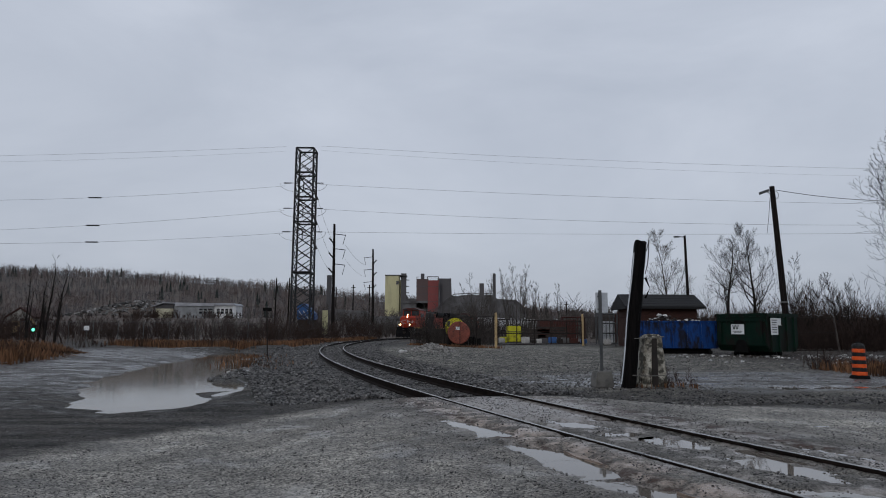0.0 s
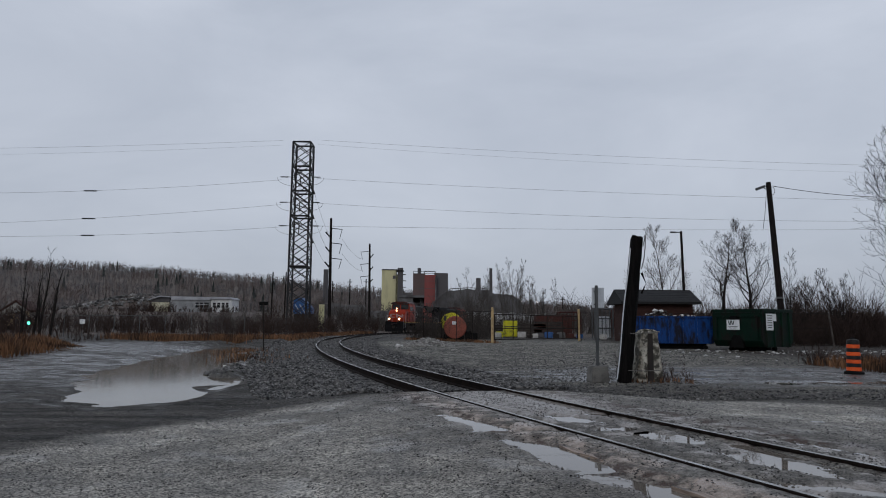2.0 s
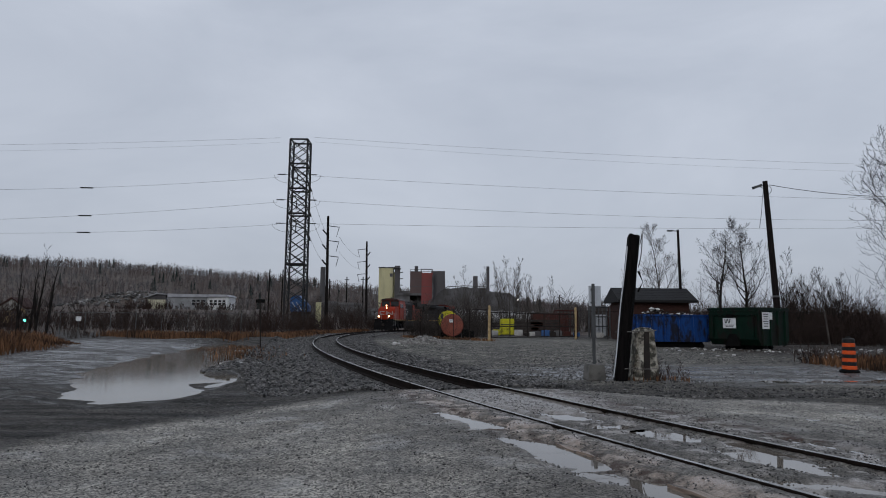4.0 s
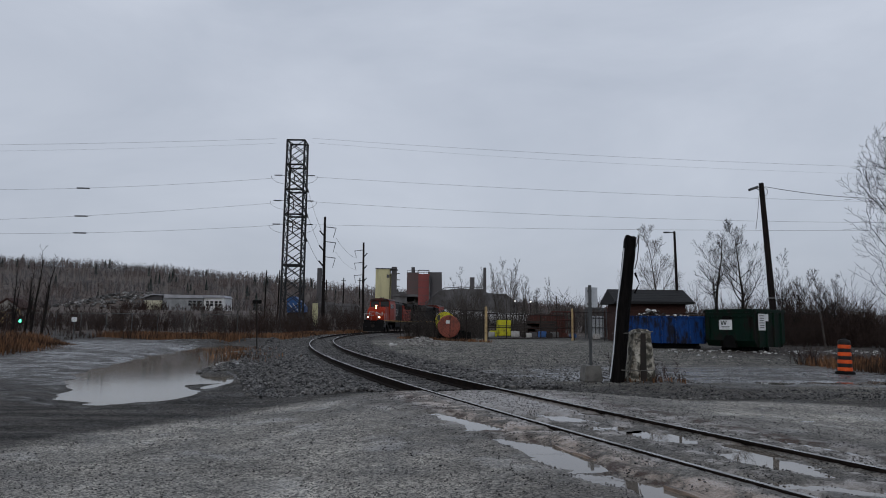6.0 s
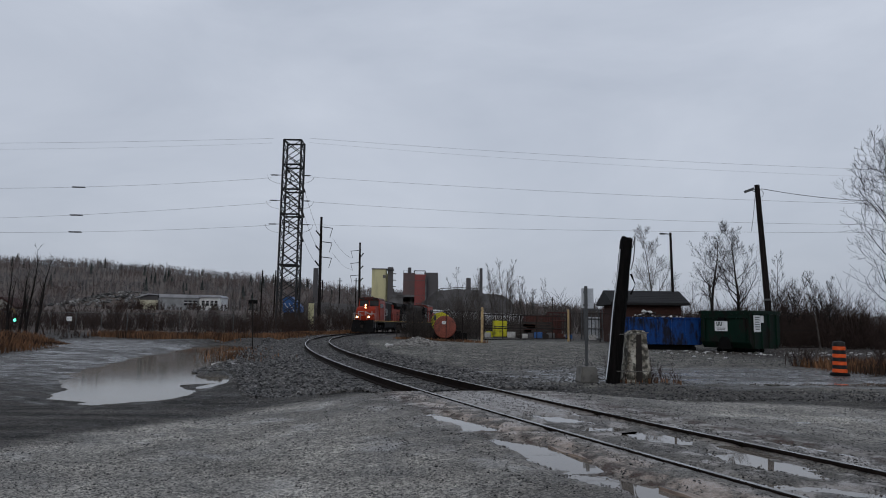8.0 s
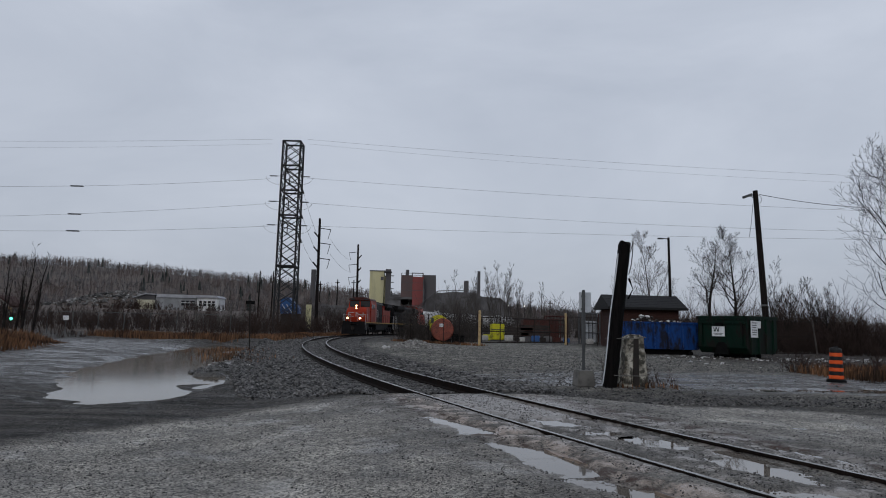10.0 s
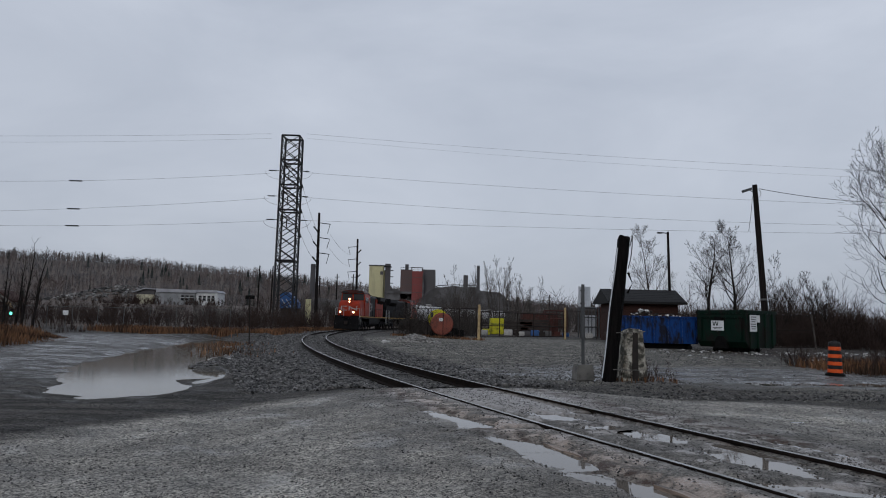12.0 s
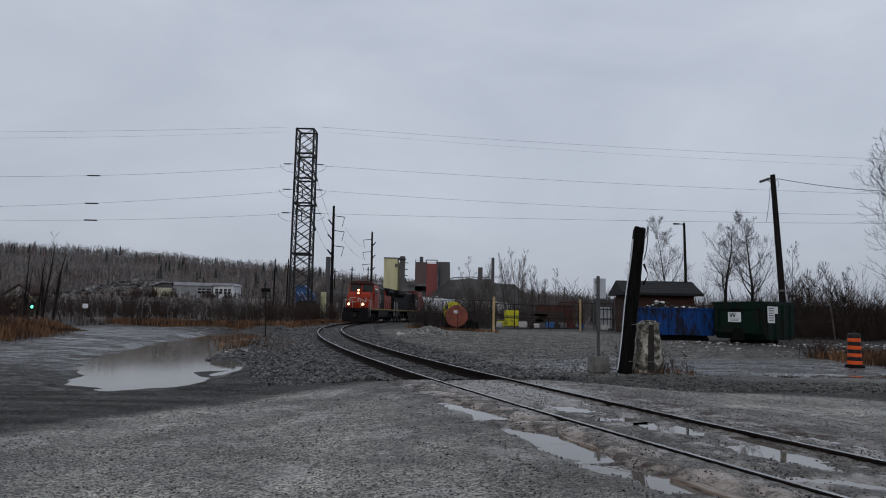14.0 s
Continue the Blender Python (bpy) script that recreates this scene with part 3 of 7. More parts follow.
# standing water: level, then ellipses of centre, half-lengths and turn in degrees
POOLS = [
    ("roadside", -0.385, [(-6.9, 15.7, 1.55, 2.4, 12), (-7.7, 18.8, 2.4, 2.7, 15), (-9.5, 23.2, 2.3, 5.2, 13), (-11.1, 31.0, 2.0, 7.2, 12), (-13.0, 41.5, 1.6, 6.5, 13), (-5.3, 17.3, 0.55, 1.3, -22)]),
    ("rail_edge_far", -0.062, [(0.44, 8.95, 0.18, 0.95, 27), (0.95, 8.22, 0.42, 0.1, -5)]),
    ("rail_edge_near", -0.068, [(1.15, 7.15, 0.2, 0.62, 22), (1.38, 6.4, 0.2, 0.62, 22)]),
    ("rail_edge_end", -0.07, [(1.74, 5.42, 0.3, 0.52, 38), (1.42, 5.75, 0.12, 0.32, 30)]),
    ("between_rails_far", -0.055, [(1.9, 9.3, 0.2, 0.62, 30), (2.2, 8.55, 0.24, 0.3, 20), (2.2, 9.8, 0.26, 0.12, 0)]),
    ("between_rails_mid", -0.055, [(2.7, 7.85, 0.2, 0.36, 30)]),
    ("between_rails_near", -0.055, [(3.1, 6.7, 0.27, 0.55, 42), (3.5, 6.9, 0.15, 0.4, 25), (3.38, 6.12, 0.12, 0.3, 25)]),
    ("between_rails_end", -0.055, [(3.35, 5.38, 0.16, 0.42, 66)]),
    ("outside_rail", -0.06, [(4.26, 7.25, 0.11, 0.42, 30)]),
    ("yard", -0.235, [(11.5, 17.9, 2.6, 0.5, 6)]),
    ("yard_edge", -0.222, [(5.2, 11.02, 0.36, 0.15, 4)]),
    ("yard_edge", -0.222, [(5.85, 10.45, 0.3, 0.1, 12)]),
]
ISLAND = (-6.9, 22.6, 0.75, 2.2, 14)


def pool_q(x, y, ellipses):
    q = None
    for cx, cy, a, b, turn in ellipses:
        c, s = math.cos(radians(turn)), math.sin(radians(turn))
        u, v = (x - cx) * c + (y - cy) * s, -(x - cx) * s + (y - cy) * c
        e = np.sqrt((u / a) ** 2 + (v / b) ** 2)
        q = e if q is None else np.minimum(q, e)
    size = min(ellipses[0][2], ellipses[0][3])
    return q + (0.5 if size > 1 else 1.15) * fbm(x * 0.8 / size + 3, y * 0.55 / size, 5)


def ridge(x):
    return np.interp(x, [-1600, -700, -406, -300, -230, -178, -136, -74, 24, 111, 163, 403, 1600], [44, 56, 53, 49, 44, 40, 36, 29, 22, 14, 9, 5, 4])


def land(x, y, fine=True):
    d = off_track(x, y)
    a = np.abs(d)
    left = sm(4.0, 9.0, d) * sm(9, 15, y)
    yard = -0.2 - 0.12 * left
    cross = -0.025 - 0.195 * sm(1.3, 4.8, a)
    cross = cross + 0.018 * sm(0.76, 0.84, d) * (1 - sm(1.0, 1.6, d))
    shoulder = np.where(d > 0, -0.175 - 0.24 * sm(1.75, 3.5, d), -0.175 - 0.05 * sm(1.7, 2.9, a))
    shoulder = shoulder - 0.04 * (1 - sm(1.3, 1.5, a))
    far = yard + (shoulder - yard) * (1 - sm(3.1, 4.0, a))
    edge = y - 0.12 * x + 0.5 * value_noise(x * 1.3, y * 0.1)
    z = np.where(y < 20, cross + (far - cross) * sm(12.7, 13.3, edge), far)
    z = np.where((a > 4.8) & (y < 20), yard, z)
    if fine:
        fade = sm(400, 60, y)
        z = z + fade * (0.03 * fbm(x * 0.35, y * 0.35, 3) * sm(1.2, 3, a) + 0.014 * fbm(x * 1.7, y * 1.7, 4) * sm(0.9, 1.3, a) + 0.008 * fbm(x * 6, y * 6, 2) * sm(0.8, 1.0, a))
        z = z - 0.045 * (1 - sm(0.05, 0.12, np.abs(a - 0.62))) * (y < 13)  # flangeways
        z = z + 0.35 * np.exp(-(((x + 21.5) / 6) ** 2 + ((y - 33) / 6) ** 2)) + 0.3 * np.exp(-(((x + 15) / 7) ** 2 + ((y - 50) / 3) ** 2))
        for _, level, ellipses in POOLS:
            reach = [2.6 * max(e[2:4]) for e in ellipses]
            by = (x > min(e[0] - m for e, m in zip(ellipses, reach))) & (x < max(e[0] + m for e, m in zip(ellipses, reach))) & (y > min(e[1] - m for e, m in zip(ellipses, reach))) & (y < max(e[1] + m for e, m in zip(ellipses, reach)))
            if not by.any():
                continue
            q = pool_q(x[by], y[by], ellipses)
            w = (1 - sm(1.05, 1.7, q)) * np.where(y[by] > 13, sm(2.6, 4.2, a[by]), 1)
            z[by] = z[by] + (level + 0.03 * np.clip(q - 1, -1, 1) - z[by]) * w
        cx, cy, p, r, turn = ISLAND
        z = np.maximum(z, -0.30 - 0.25 * pool_q(x, y, [ISLAND]) + 0.15)
    rise = np.maximum(ridge(x) * sm(170, 640, y), 5.0 * sm(105, 205, y) * sm(-12, -45, x)) + 6.5 * np.exp(-(((x + 106) / 20) ** 2) - ((y - 236) / 16) ** 2)
    return z + rise + np.where(y > 150, 2.5 * fbm(x * 0.012, y * 0.012, 4) * sm(150, 400, y), 0)


def table(x0, x1, y0, y1, step):
    xs, ys = np.arange(x0, x1 + step, step), np.arange(y0, y1 + step, step)
    return x0, y0, step, land(*np.meshgrid(xs, ys)).tolist(), len(xs), len(ys)


NEAR, FAR = table(-48, 48, 2, 76, 0.2), table(-720, 720, -4, 820, 3.0)


def land_z(x, y):
    """The land's height, read from a fine table near by and a coarse one further off."""
    x0, y0, step, rows, n, m = NEAR if -47 < x < 47 and 3 < y < 75 else FAR
    u, v = (x - x0) / step, (y - y0) / step
    i, j = min(max(int(u), 0), n - 2), min(max(int(v), 0), m - 2)
    u, v = u - i, v - j
    return (rows[j][i] * (1 - u) + rows[j][i + 1] * u) * (1 - v) + (rows[j + 1][i] * (1 - u) + rows[j + 1][i + 1] * u) * v


def lines(*spans):
    """Grid lines: (from, to, step at start, step at end)."""
    out = []
    for lo, hi, s0, s1 in spans:
        x = lo
        while x < hi:
            out.append(x)
            x += s0 + (s1 - s0) * (x - lo) / (hi - lo)
    return out + [spans[-1][1]]


def build_ground():
    side = lines((0, 12, 0.075, 0.1), (12, 30, 0.12, 0.5), (30, 300, 0.6, 14), (300, 2600, 15, 200))
    xs = np.array([-v for v in reversed(side[1:])] + side)
    ys = np.array(lines((-2500, -60, 200, 60), (-60, 2.5, 6, 0.3), (2.5, 15, 0.06, 0.09), (15, 30, 0.1, 0.25), (30, 90, 0.3, 1.2), (90, 800, 2, 14), (800, 3600, 40, 300)))
    X, Y = np.meshgrid(xs, ys)
    Z = land(X, Y)
    n, m = len(xs), len(ys)
    i = (np.arange(m - 1)[:, None] * n + np.arange(n - 1)[None]).ravel()
    me = bpy.data.meshes.new("ground")
    quads = np.stack([i, i + 1, i + n + 1, i + n], 1)
    me.vertices.add(n * m)
    me.vertices.foreach_set("co", np.stack([X, Y, Z], -1).ravel())
    me.loops.add(quads.size)
    me.loops.foreach_set("vertex_index", quads.ravel())
    me.polygons.add(len(quads))
    me.polygons.foreach_set("loop_start", np.arange(0, quads.size, 4))
    me.update(calc_edges=True)
    me.polygons.foreach_set("use_smooth", np.ones(len(quads), bool))
    me.materials.append(M_GROUND)
    tagged(new("ground", me), "wet grey gravel yard with muddy ruts and puddles", "ground", kind="structure")


def build_pools():
    for where, level, ellipses in POOLS:
        size = min(ellipses[0][2], ellipses[0][3])
        step = max(0.04, min(0.25, size / 6))
        x0, x1 = min(e[0] - max(e[2:4]) * 1.7 for e in ellipses), max(e[0] + max(e[2:4]) * 1.7 for e in ellipses)
        y0, y1 = min(e[1] - max(e[2:4]) * 1.7 for e in ellipses), max(e[1] + max(e[2:4]) * 1.7 for e in ellipses)
        xs, ys = np.arange(x0, x1, step), np.arange(y0, y1, step)
        X, Y = np.meshgrid(xs, ys)
        keep = pool_q(X, Y, ellipses) < 1.35
        n = len(xs)
        cells = [(j * n + i, j * n + i + 1, (j + 1) * n + i + 1, (j + 1) * n + i) for j in range(len(ys) - 1) for i in range(n - 1) if keep[j, i] and keep[j, i + 1] and keep[j + 1, i] and keep[j + 1, i + 1]]
        used = sorted({k for c in cells for k in c})
        at = {k: i for i, k in enumerate(used)}
        me = bpy.data.meshes.new("puddle")
        me.from_pydata([(X.flat[k], Y.flat[k], level) for k in used], [], [tuple(at[k] for k in c) for c in cells])
        me.materials.append(M_MUDWATER if where == "roadside" else M_WATER)
        tagged(new("puddle", me), "still silty puddle that mirrors the grey sky", "puddle", "puddles on the gravel", "structure")


build_ground()
build_pools()


# ---- railway track ----
def build_track():
    track = thing("railway_track", (0, 0, 0), "single curved railway track on dark ballast, sunk in gravel at the crossing", "railway track", kind="structure")
    prof = [(-0.07, -0.172), (0.07, -0.172), (0.07, -0.155), (0.012, -0.13), (0.012, -0.04), (0.036, -0.032), (0.036, -0.004), (0.03, 0.0), (-0.03, 0.0), (-0.036, -0.004), (-0.036, -0.032), (-0.012, -0.04), (-0.012, -0.13), (-0.07, -0.155)]
    for side in (0.753, -0.753):
        body, top = Geo(), Geo()
        steps = [(-86 + 1.0 * i) for i in range(290)]
        for j, s in enumerate(steps):
            for p, z in prof:
                x, y = on_track(s, side + p)
                body.v.append((x, y, z))
            for p in (-0.026, 0.026):
                x, y = on_track(s, side + p)
                top.v.append((x, y, 0.0035))
        n = len(prof)
        for j in range(len(steps) - 1):
            body.f += [(j * n + i, j * n + (i + 1) % n, (j + 1) * n + (i + 1) % n, (j + 1) * n + i) for i in range(n)]
            top.f.append((2 * j, 2 * j + 1, 2 * j + 3, 2 * j + 2))
        rail = part("rail", body, M_RAIL, track, "rust-brown steel rail")
        part("rail_head", top, M_RAILTOP, rail, "bright worn running surface")
    tie = Geo().box((0, 0, -0.25), (2.6, 0.23, 0.15)).mesh("tie", 0.012)
    tie.materials.append(M_TIE)
    rnd = random.Random(3)
    for i in range(170):
        s = -57.4 + 0.55 * i
        x, y = on_track(s)
        ob = part("tie", tie, M_TIE, track)
        ob.matrix_basis = pose(x, y, 0.006 + rnd.uniform(-0.012, 0.008), 0, rnd.uniform(-0.5, 0.5), math.degrees(-s / RAD) + rnd.uniform(-1.5, 1.5))


def build_ballast():
    """Loose crushed stone along the track and on its shoulders."""
    rnd = random.Random(5)
    g = Geo()
    for _ in range(64000):
        u = rnd.random()
        s = -58.6 + 78 * u ** 1.5
        d = rnd.uniform(-3.2, 3.9) if rnd.random() < 0.66 else (rnd.uniform(0.9, 3.6) if rnd.random() < 0.45 else rnd.uniform(-1.25, 1.25))
        x, y = on_track(s, d)
        if y < 13.1 + 0.12 * x + rnd.uniform(-0.5, 0.1) or abs(abs(d) - 0.753) < 0.08:
            continue
        between = abs(d) < 1.3
        g.rock((x, y, land_z(x, y) + (0.022 if between else rnd.uniform(0.005, 0.045))), rnd.uniform(0.026, 0.078) * (1 + 0.012 * (y - 13)) * (0.75 if between else 1.0), rnd)
    solid("ballast", g, M_BALLAST, (0, 0, 0), "dark grey crushed stone ballast along the rails", "ballast", kind="stuff", raw=True)


def build_pebbles():
    rnd = random.Random(6)
    g = Geo()
    for _ in range(44000):
        y = 4.0 + 12 * rnd.random() ** 1.5
        x = rnd.uniform(-0.72, 0.72) * y * 1.05
        r = rnd.uniform(0.0035, 0.0075) if rnd.random() < 0.85 else rnd.uniform(0.007, 0.0135)
        z = land_z(x, y)
        if float(GRID[int(x * 1.7) % 256, int(y * 1.7) % 256]) < 0.35 * rnd.random():
            continue
        if any(z < level and any(math.hypot(x - cx, y - cy) < 1.4 * max(p, q) for cx, cy, p, q, _ in e) for _, level, e in POOLS):
            continue
        g.rock((x, y, z + r * 0.2), r * (0.7 + y / 14), rnd)
    for _ in range(12000):   # grit and broken stone over the crossing
        s = rnd.uniform(-72, -58.5)
        d = rnd.gauss(0.3, 1.5)
        x, y = on_track(s, d)
        if abs(abs(d) - 0.753) < 0.06 or y < 4.2:
            continue
        z = land_z(x, y)
        if z < -0.062 and rnd.random() < 0.8:
            continue
        r = rnd.uniform(0.004, 0.011) if rnd.random() < 0.85 else rnd.uniform(0.009, 0.017)
        g.rock((x, y, z + r * 0.25), r, rnd)
    for _ in range(15000):
        y = 13.5 + 36 * rnd.random() ** 1.4
        x = rnd.uniform(-0.2, 0.72) * y
        d = off_track(np.array([x]), np.array([y]))[0]
        if d > -2.0 or (15.5 < y < 25 and x > 7 and rnd.random() < 0.93):
            continue
        g.rock((x, y, land_z(x, y) + 0.008), rnd.uniform(0.015, 0.045), rnd)
    solid("gravel", g, M_BALLAST, (0, 0, 0), "loose wet pebbles strewn over the yard", "gravel", kind="stuff", raw=True)


def build_planks():
    """Worn header planks sunk in the mud along the outer rail of the crossing."""
    rnd = random.Random(14)
    for s, length, d, z in ((-62.6, 2.0, 1.1, -0.064), (-66.2, 0.8, 1.26, -0.08), (-68.2, 1.0, 1.38, -0.072)):
        g = Geo()
        n = 7
        for i in range(n + 1):
            t = i / n - 0.5
            w = 0.05 * (1 - 0.35 * abs(2 * t) ** 3) * rnd.uniform(0.85, 1.1)
            for sx, sz in ((-1, -1), (1, -1), (1, 1), (-1, 1)):
                g.v.append((sx * w, t * length, sz * 0.03 + (rnd.uniform(-0.008, 0.008) if sz > 0 else 0)))
        for i in range(n):
            g.f += [(4 * i + k, 4 * i + (k + 1) % 4, 4 * i + 4 + (k + 1) % 4, 4 * i + 4 + k) for k in range(4)]
        g.f += [(3, 2, 1, 0), tuple(4 * n + k for k in range(4))]
        x, y = on_track(s, d)
        solid("crossing_plank", g, M_PLANK, (x, y, z), "worn tan timber plank half sunk in mud beside the rail", "plank", "planks of the crossing", rz=math.degrees(-s / RAD) + rnd.uniform(-1.5, 1.5))


build_track()
build_planks()
build_ballast()
build_pebbles()


# ---- the train ----
HEAD0, SPEED = 36.55, 2.363   # metres beyond the westernmost point at the start, metres a second


def wheelset(name, y, parent, r=0.52):
    g = Geo()
    g.tube((-0.82, 0, 0), (0.82, 0, 0), 0.09, n=10)
    for x in (-0.753, 0.753):
        g.tube((x - 0.065, 0, 0), (x + 0.065, 0, 0), r, n=24)
        g.tube((x * 1.09, 0, 0), (x * 1.12, 0, 0), r * 0.55, n=5)
    ob = part(name, g, M_FENCE, parent)
    ob.location = (0, y, r)
    return ob


def build_loco():
    """A wide-nosed diesel, 21.6 m over the couplers, its front at y = -10.8."""
    loco = thing("locomotive", (0, 130, 0), "red-nosed diesel locomotive with black hood and lit headlamps", "locomotive", "locomotives of the train")
    F = -10.3
    # underframe, tank and trucks
    part("deck", Geo().box((0, 0.2, 1.55), (3.0, 20.6, 0.22)), M_LOCOBLACK, loco, bevel=0.03)
    part("deck_edge", Geo().box((1.52, 0.2, 1.62), (0.04, 20.6, 0.1)), M_LOCOYELLOW, loco, "dull yellow walkway edge")
    part("deck_edge", Geo().box((-1.52, 0.2, 1.62), (0.04, 20.6, 0.1)), M_LOCOYELLOW, loco, "dull yellow walkway edge")
    part("fuel_tank", Geo().prism([(-1.4, 1.4), (-1.4, 0.75), (-1.0, 0.4), (1.0, 0.4), (1.4, 0.75), (1.4, 1.4)], -3.4, 3.2, "y"), M_LOCOBLACK, loco, bevel=0.05)
    for y0 in (-7.0, 7.0):
        truck = Geo()
        for x in (-1.1, 1.1):
            truck.prism([(y0 - 2.6, 0.75), (y0 - 2.4, 0.5), (y0 + 2.4, 0.5), (y0 + 2.6, 0.75), (y0 + 2.4, 1.05), (y0 - 2.4, 1.05)], x - 0.08, x + 0.08, "x")
            for k in (-1.8, 0, 1.8):
                truck.box((x * 1.08, y0 + k, 0.55), (0.2, 0.42, 0.42))
                truck.tube((x * 1.1, y0 + k + 0.75, 0.55), (x * 1.1, y0 + k + 0.75, 1.0), 0.13)
        truck.box((0, y0, 1.2), (1.6, 3.6, 0.4))
        part("truck", truck, M_LOCOBLACK, loco)
        for k in (-1.8, 0, 1.8):
            wheelset("wheelset", y0 + k, loco)
    # front end: pilot plough, coupler, steps, ditch lights
    plough = Geo()
    plough.prism([(-1.5, 0.18), (1.5, 0.18), (1.5, 1.25), (-1.5, 1.25)], F - 0.32, F - 0.24, "y")
    plough.prism([(-1.48, 0.14), (0, 0.14), (0, 0.75), (-1.48, 0.75)], F - 0.5, F - 0.33, "y")
    plough.prism([(0, 0.14), (1.48, 0.14), (1.48, 0.75), (0, 0.75)], F - 0.52, F - 0.33, "y")
    part("snow_plough", plough, M_LOCOBLACK, loco, "black pilot plough", bevel=0.03)
    part("coupler", Geo().box((0, F - 0.55, 0.88), (0.3, 0.7, 0.32)).box((0.05, F - 0.85, 0.88), (0.38, 0.25, 0.4)), M_FENCE, loco, bevel=0.04)
    part("coupler", Geo().box((0, 10.75, 0.88), (0.3, 0.7, 0.32)), M_FENCE, loco, bevel=0.04)
    for sx in (-1, 1):
        steps = Geo()
        for k in range(3):
            steps.box((sx * 1.32, F + 0.35, 0.45 + 0.38 * k), (0.42, 0.5, 0.05))
        steps.box((sx * 1.1, F + 0.35, 0.9), (0.05, 0.55, 1.1))
        part("step", steps, M_LOCOBLACK, loco)
        part("end_sheet", Geo().box((sx * 0.95, F - 0.15, 1.5), (0.95, 0.12, 0.5)), M_LOCOBLACK, loco, bevel=0.02)
        hood = part("ditch_light", Geo().tube((sx * 0.8, F - 0.06, 2.13), (sx * 0.8, F - 0.3, 2.13), 0.17, 0.19, 16).box((sx * 0.8, F - 0.1, 1.87), (0.12, 0.1, 0.3)), M_LOCOBLACK, loco, "lit ditch light in a dark housing")
        part("lens", Geo().tube((sx * 0.8, F - 0.3, 2.13), (sx * 0.8, F - 0.33, 2.13), 0.13, 0.12, 16), M_LAMP, hood, "glowing warm white lens")
    # nose, set back behind a front platform
    N = F + 0.95
    nose = Geo()
    out = [(N + 0.1, 1.66), (N + 0.02, 2.4), (N + 0.06, 2.95), (N + 0.25, 3.3), (N + 0.7, 3.55), (N + 2.3, 3.64), (N + 2.3, 1.66)]
    k = len(nose.v)
    for t in (-1, 1):
        for y, z in out:
            w = 1.5 - 0.26 * min(1, max(0, (z - 2.8) / 0.8)) if y < N + 2 else 1.5 - 0.12 * (z > 3)
            w -= 0.12 * max(0, 1 - (y - N) / 0.5)
            nose.v.append((t * w, y, z))
    n = len(out)
    nose.f += [(i, (i + 1) % n, n + (i + 1) % n, n + i) for i in range(n)] + [tuple(range(n)), tuple(range(2 * n - 1, n - 1, -1))]
    part("nose", nose, M_LOCORED, loco, "red-orange rounded short nose", bevel=0.1)
    mark = Geo()
    for x, z, w, h in ((-0.62, 2.86, 0.75, 0.07), (-0.95, 2.62, 0.09, 0.5), (-0.62, 2.38, 0.7, 0.07), (0.0, 2.62, 0.09, 0.52), (0.92, 2.62, 0.09, 0.52)):
        mark.box((x, N - 0.005, z), (w, 0.02, h))
    mark.box((0.46, N - 0.005, 2.62), (1.05, 0.02, 0.08), Euler((0, radians(28), 0)).to_matrix())
    part("nose_emblem", mark, M_LOCOWHITE, loco, "pale bent bars of an emblem")
    hl = part("headlight", Geo().box((0, N + 0.36, 3.58), (0.36, 0.6, 0.66)), M_LOCORED, loco, "twin headlight housing", bevel=0.04)
    for z in (3.74, 3.42):
        part("lens", Geo().tube((0, N + 0.07, z), (0, N + 0.02, z), 0.11, 0.1, 14), M_LAMP, hl, "glowing warm white lens")
    # cab
    cab = Geo()
    cab.prism([(-1.52, 1.66), (1.52, 1.66), (1.52, 3.9), (1.4, 4.56), (-1.4, 4.56), (-1.52, 3.9)], N + 2.1, N + 5.7, "y")
    part("cab", cab, M_LOCORED, loco, "red cab", bevel=0.05)
    part("cab_roof", Geo().prism([(-1.5, 4.54), (1.5, 4.54), (1.25, 4.78), (0.6, 4.9), (-0.6, 4.9), (-1.25, 4.78)], N + 1.7, N + 5.75, "y"), M_LOCOROOF, loco, "dark maroon cab roof", bevel=0.03)
    for x in (-0.72, 0.72):
        part("windscreen", Geo().prism([(x - 0.64, 3.66), (x + 0.66, 3.66), (x + 0.6, 4.46), (x - 0.62, 4.46)], N + 2.06, N + 2.12, "y"), M_GLASS, loco, "dark windscreen pane", bevel=0.01)
    for sx in (-1, 1):
        for y in (N + 2.75, N + 3.8):
            part("side_window", Geo().box((sx * 1.5, y, 3.72), (0.09, 0.8, 0.62)), M_GLASS, loco, "dark cab side window", bevel=0.01)
        part("number_board", Geo().box((sx * 0.9, N + 1.68, 4.66), (0.6, 0.06, 0.16)), M_GLASS, loco)
    part("horn", Geo().tube((0.3, N + 3.2, 4.78), (0.3, N + 2.7, 4.98), 0.06, 0.11).tube((0.0, N + 3.2, 4.78), (0.0, N + 2.7, 5.0), 0.05, 0.09), M_STEEL, loco)
    # long hood
    part("hood", Geo().prism([(-0.95, 1.66), (0.95, 1.66), (0.95, 4.25), (0.7, 4.5), (-0.7, 4.5), (-0.95, 4.25)], N + 4.7, 9.4, "y"), M_LOCOBLACK, loco, "black engine hood", bevel=0.03)
    part("inverter_cabinet", Geo().prism([(-1.45, 1.66), (1.45, 1.66), (1.45, 4.2), (1.2, 4.42), (-1.2, 4.42), (-1.45, 4.2)], N + 5.72, N + 7.6, "y"), M_LOCOBLACK, loco, bevel=0.03)
    part("roof_edge", Geo().box((1.3, N + 6.2, 4.36), (0.1, 2.8, 0.05)), M_LOCOWHITE, loco, "pale roof edge")
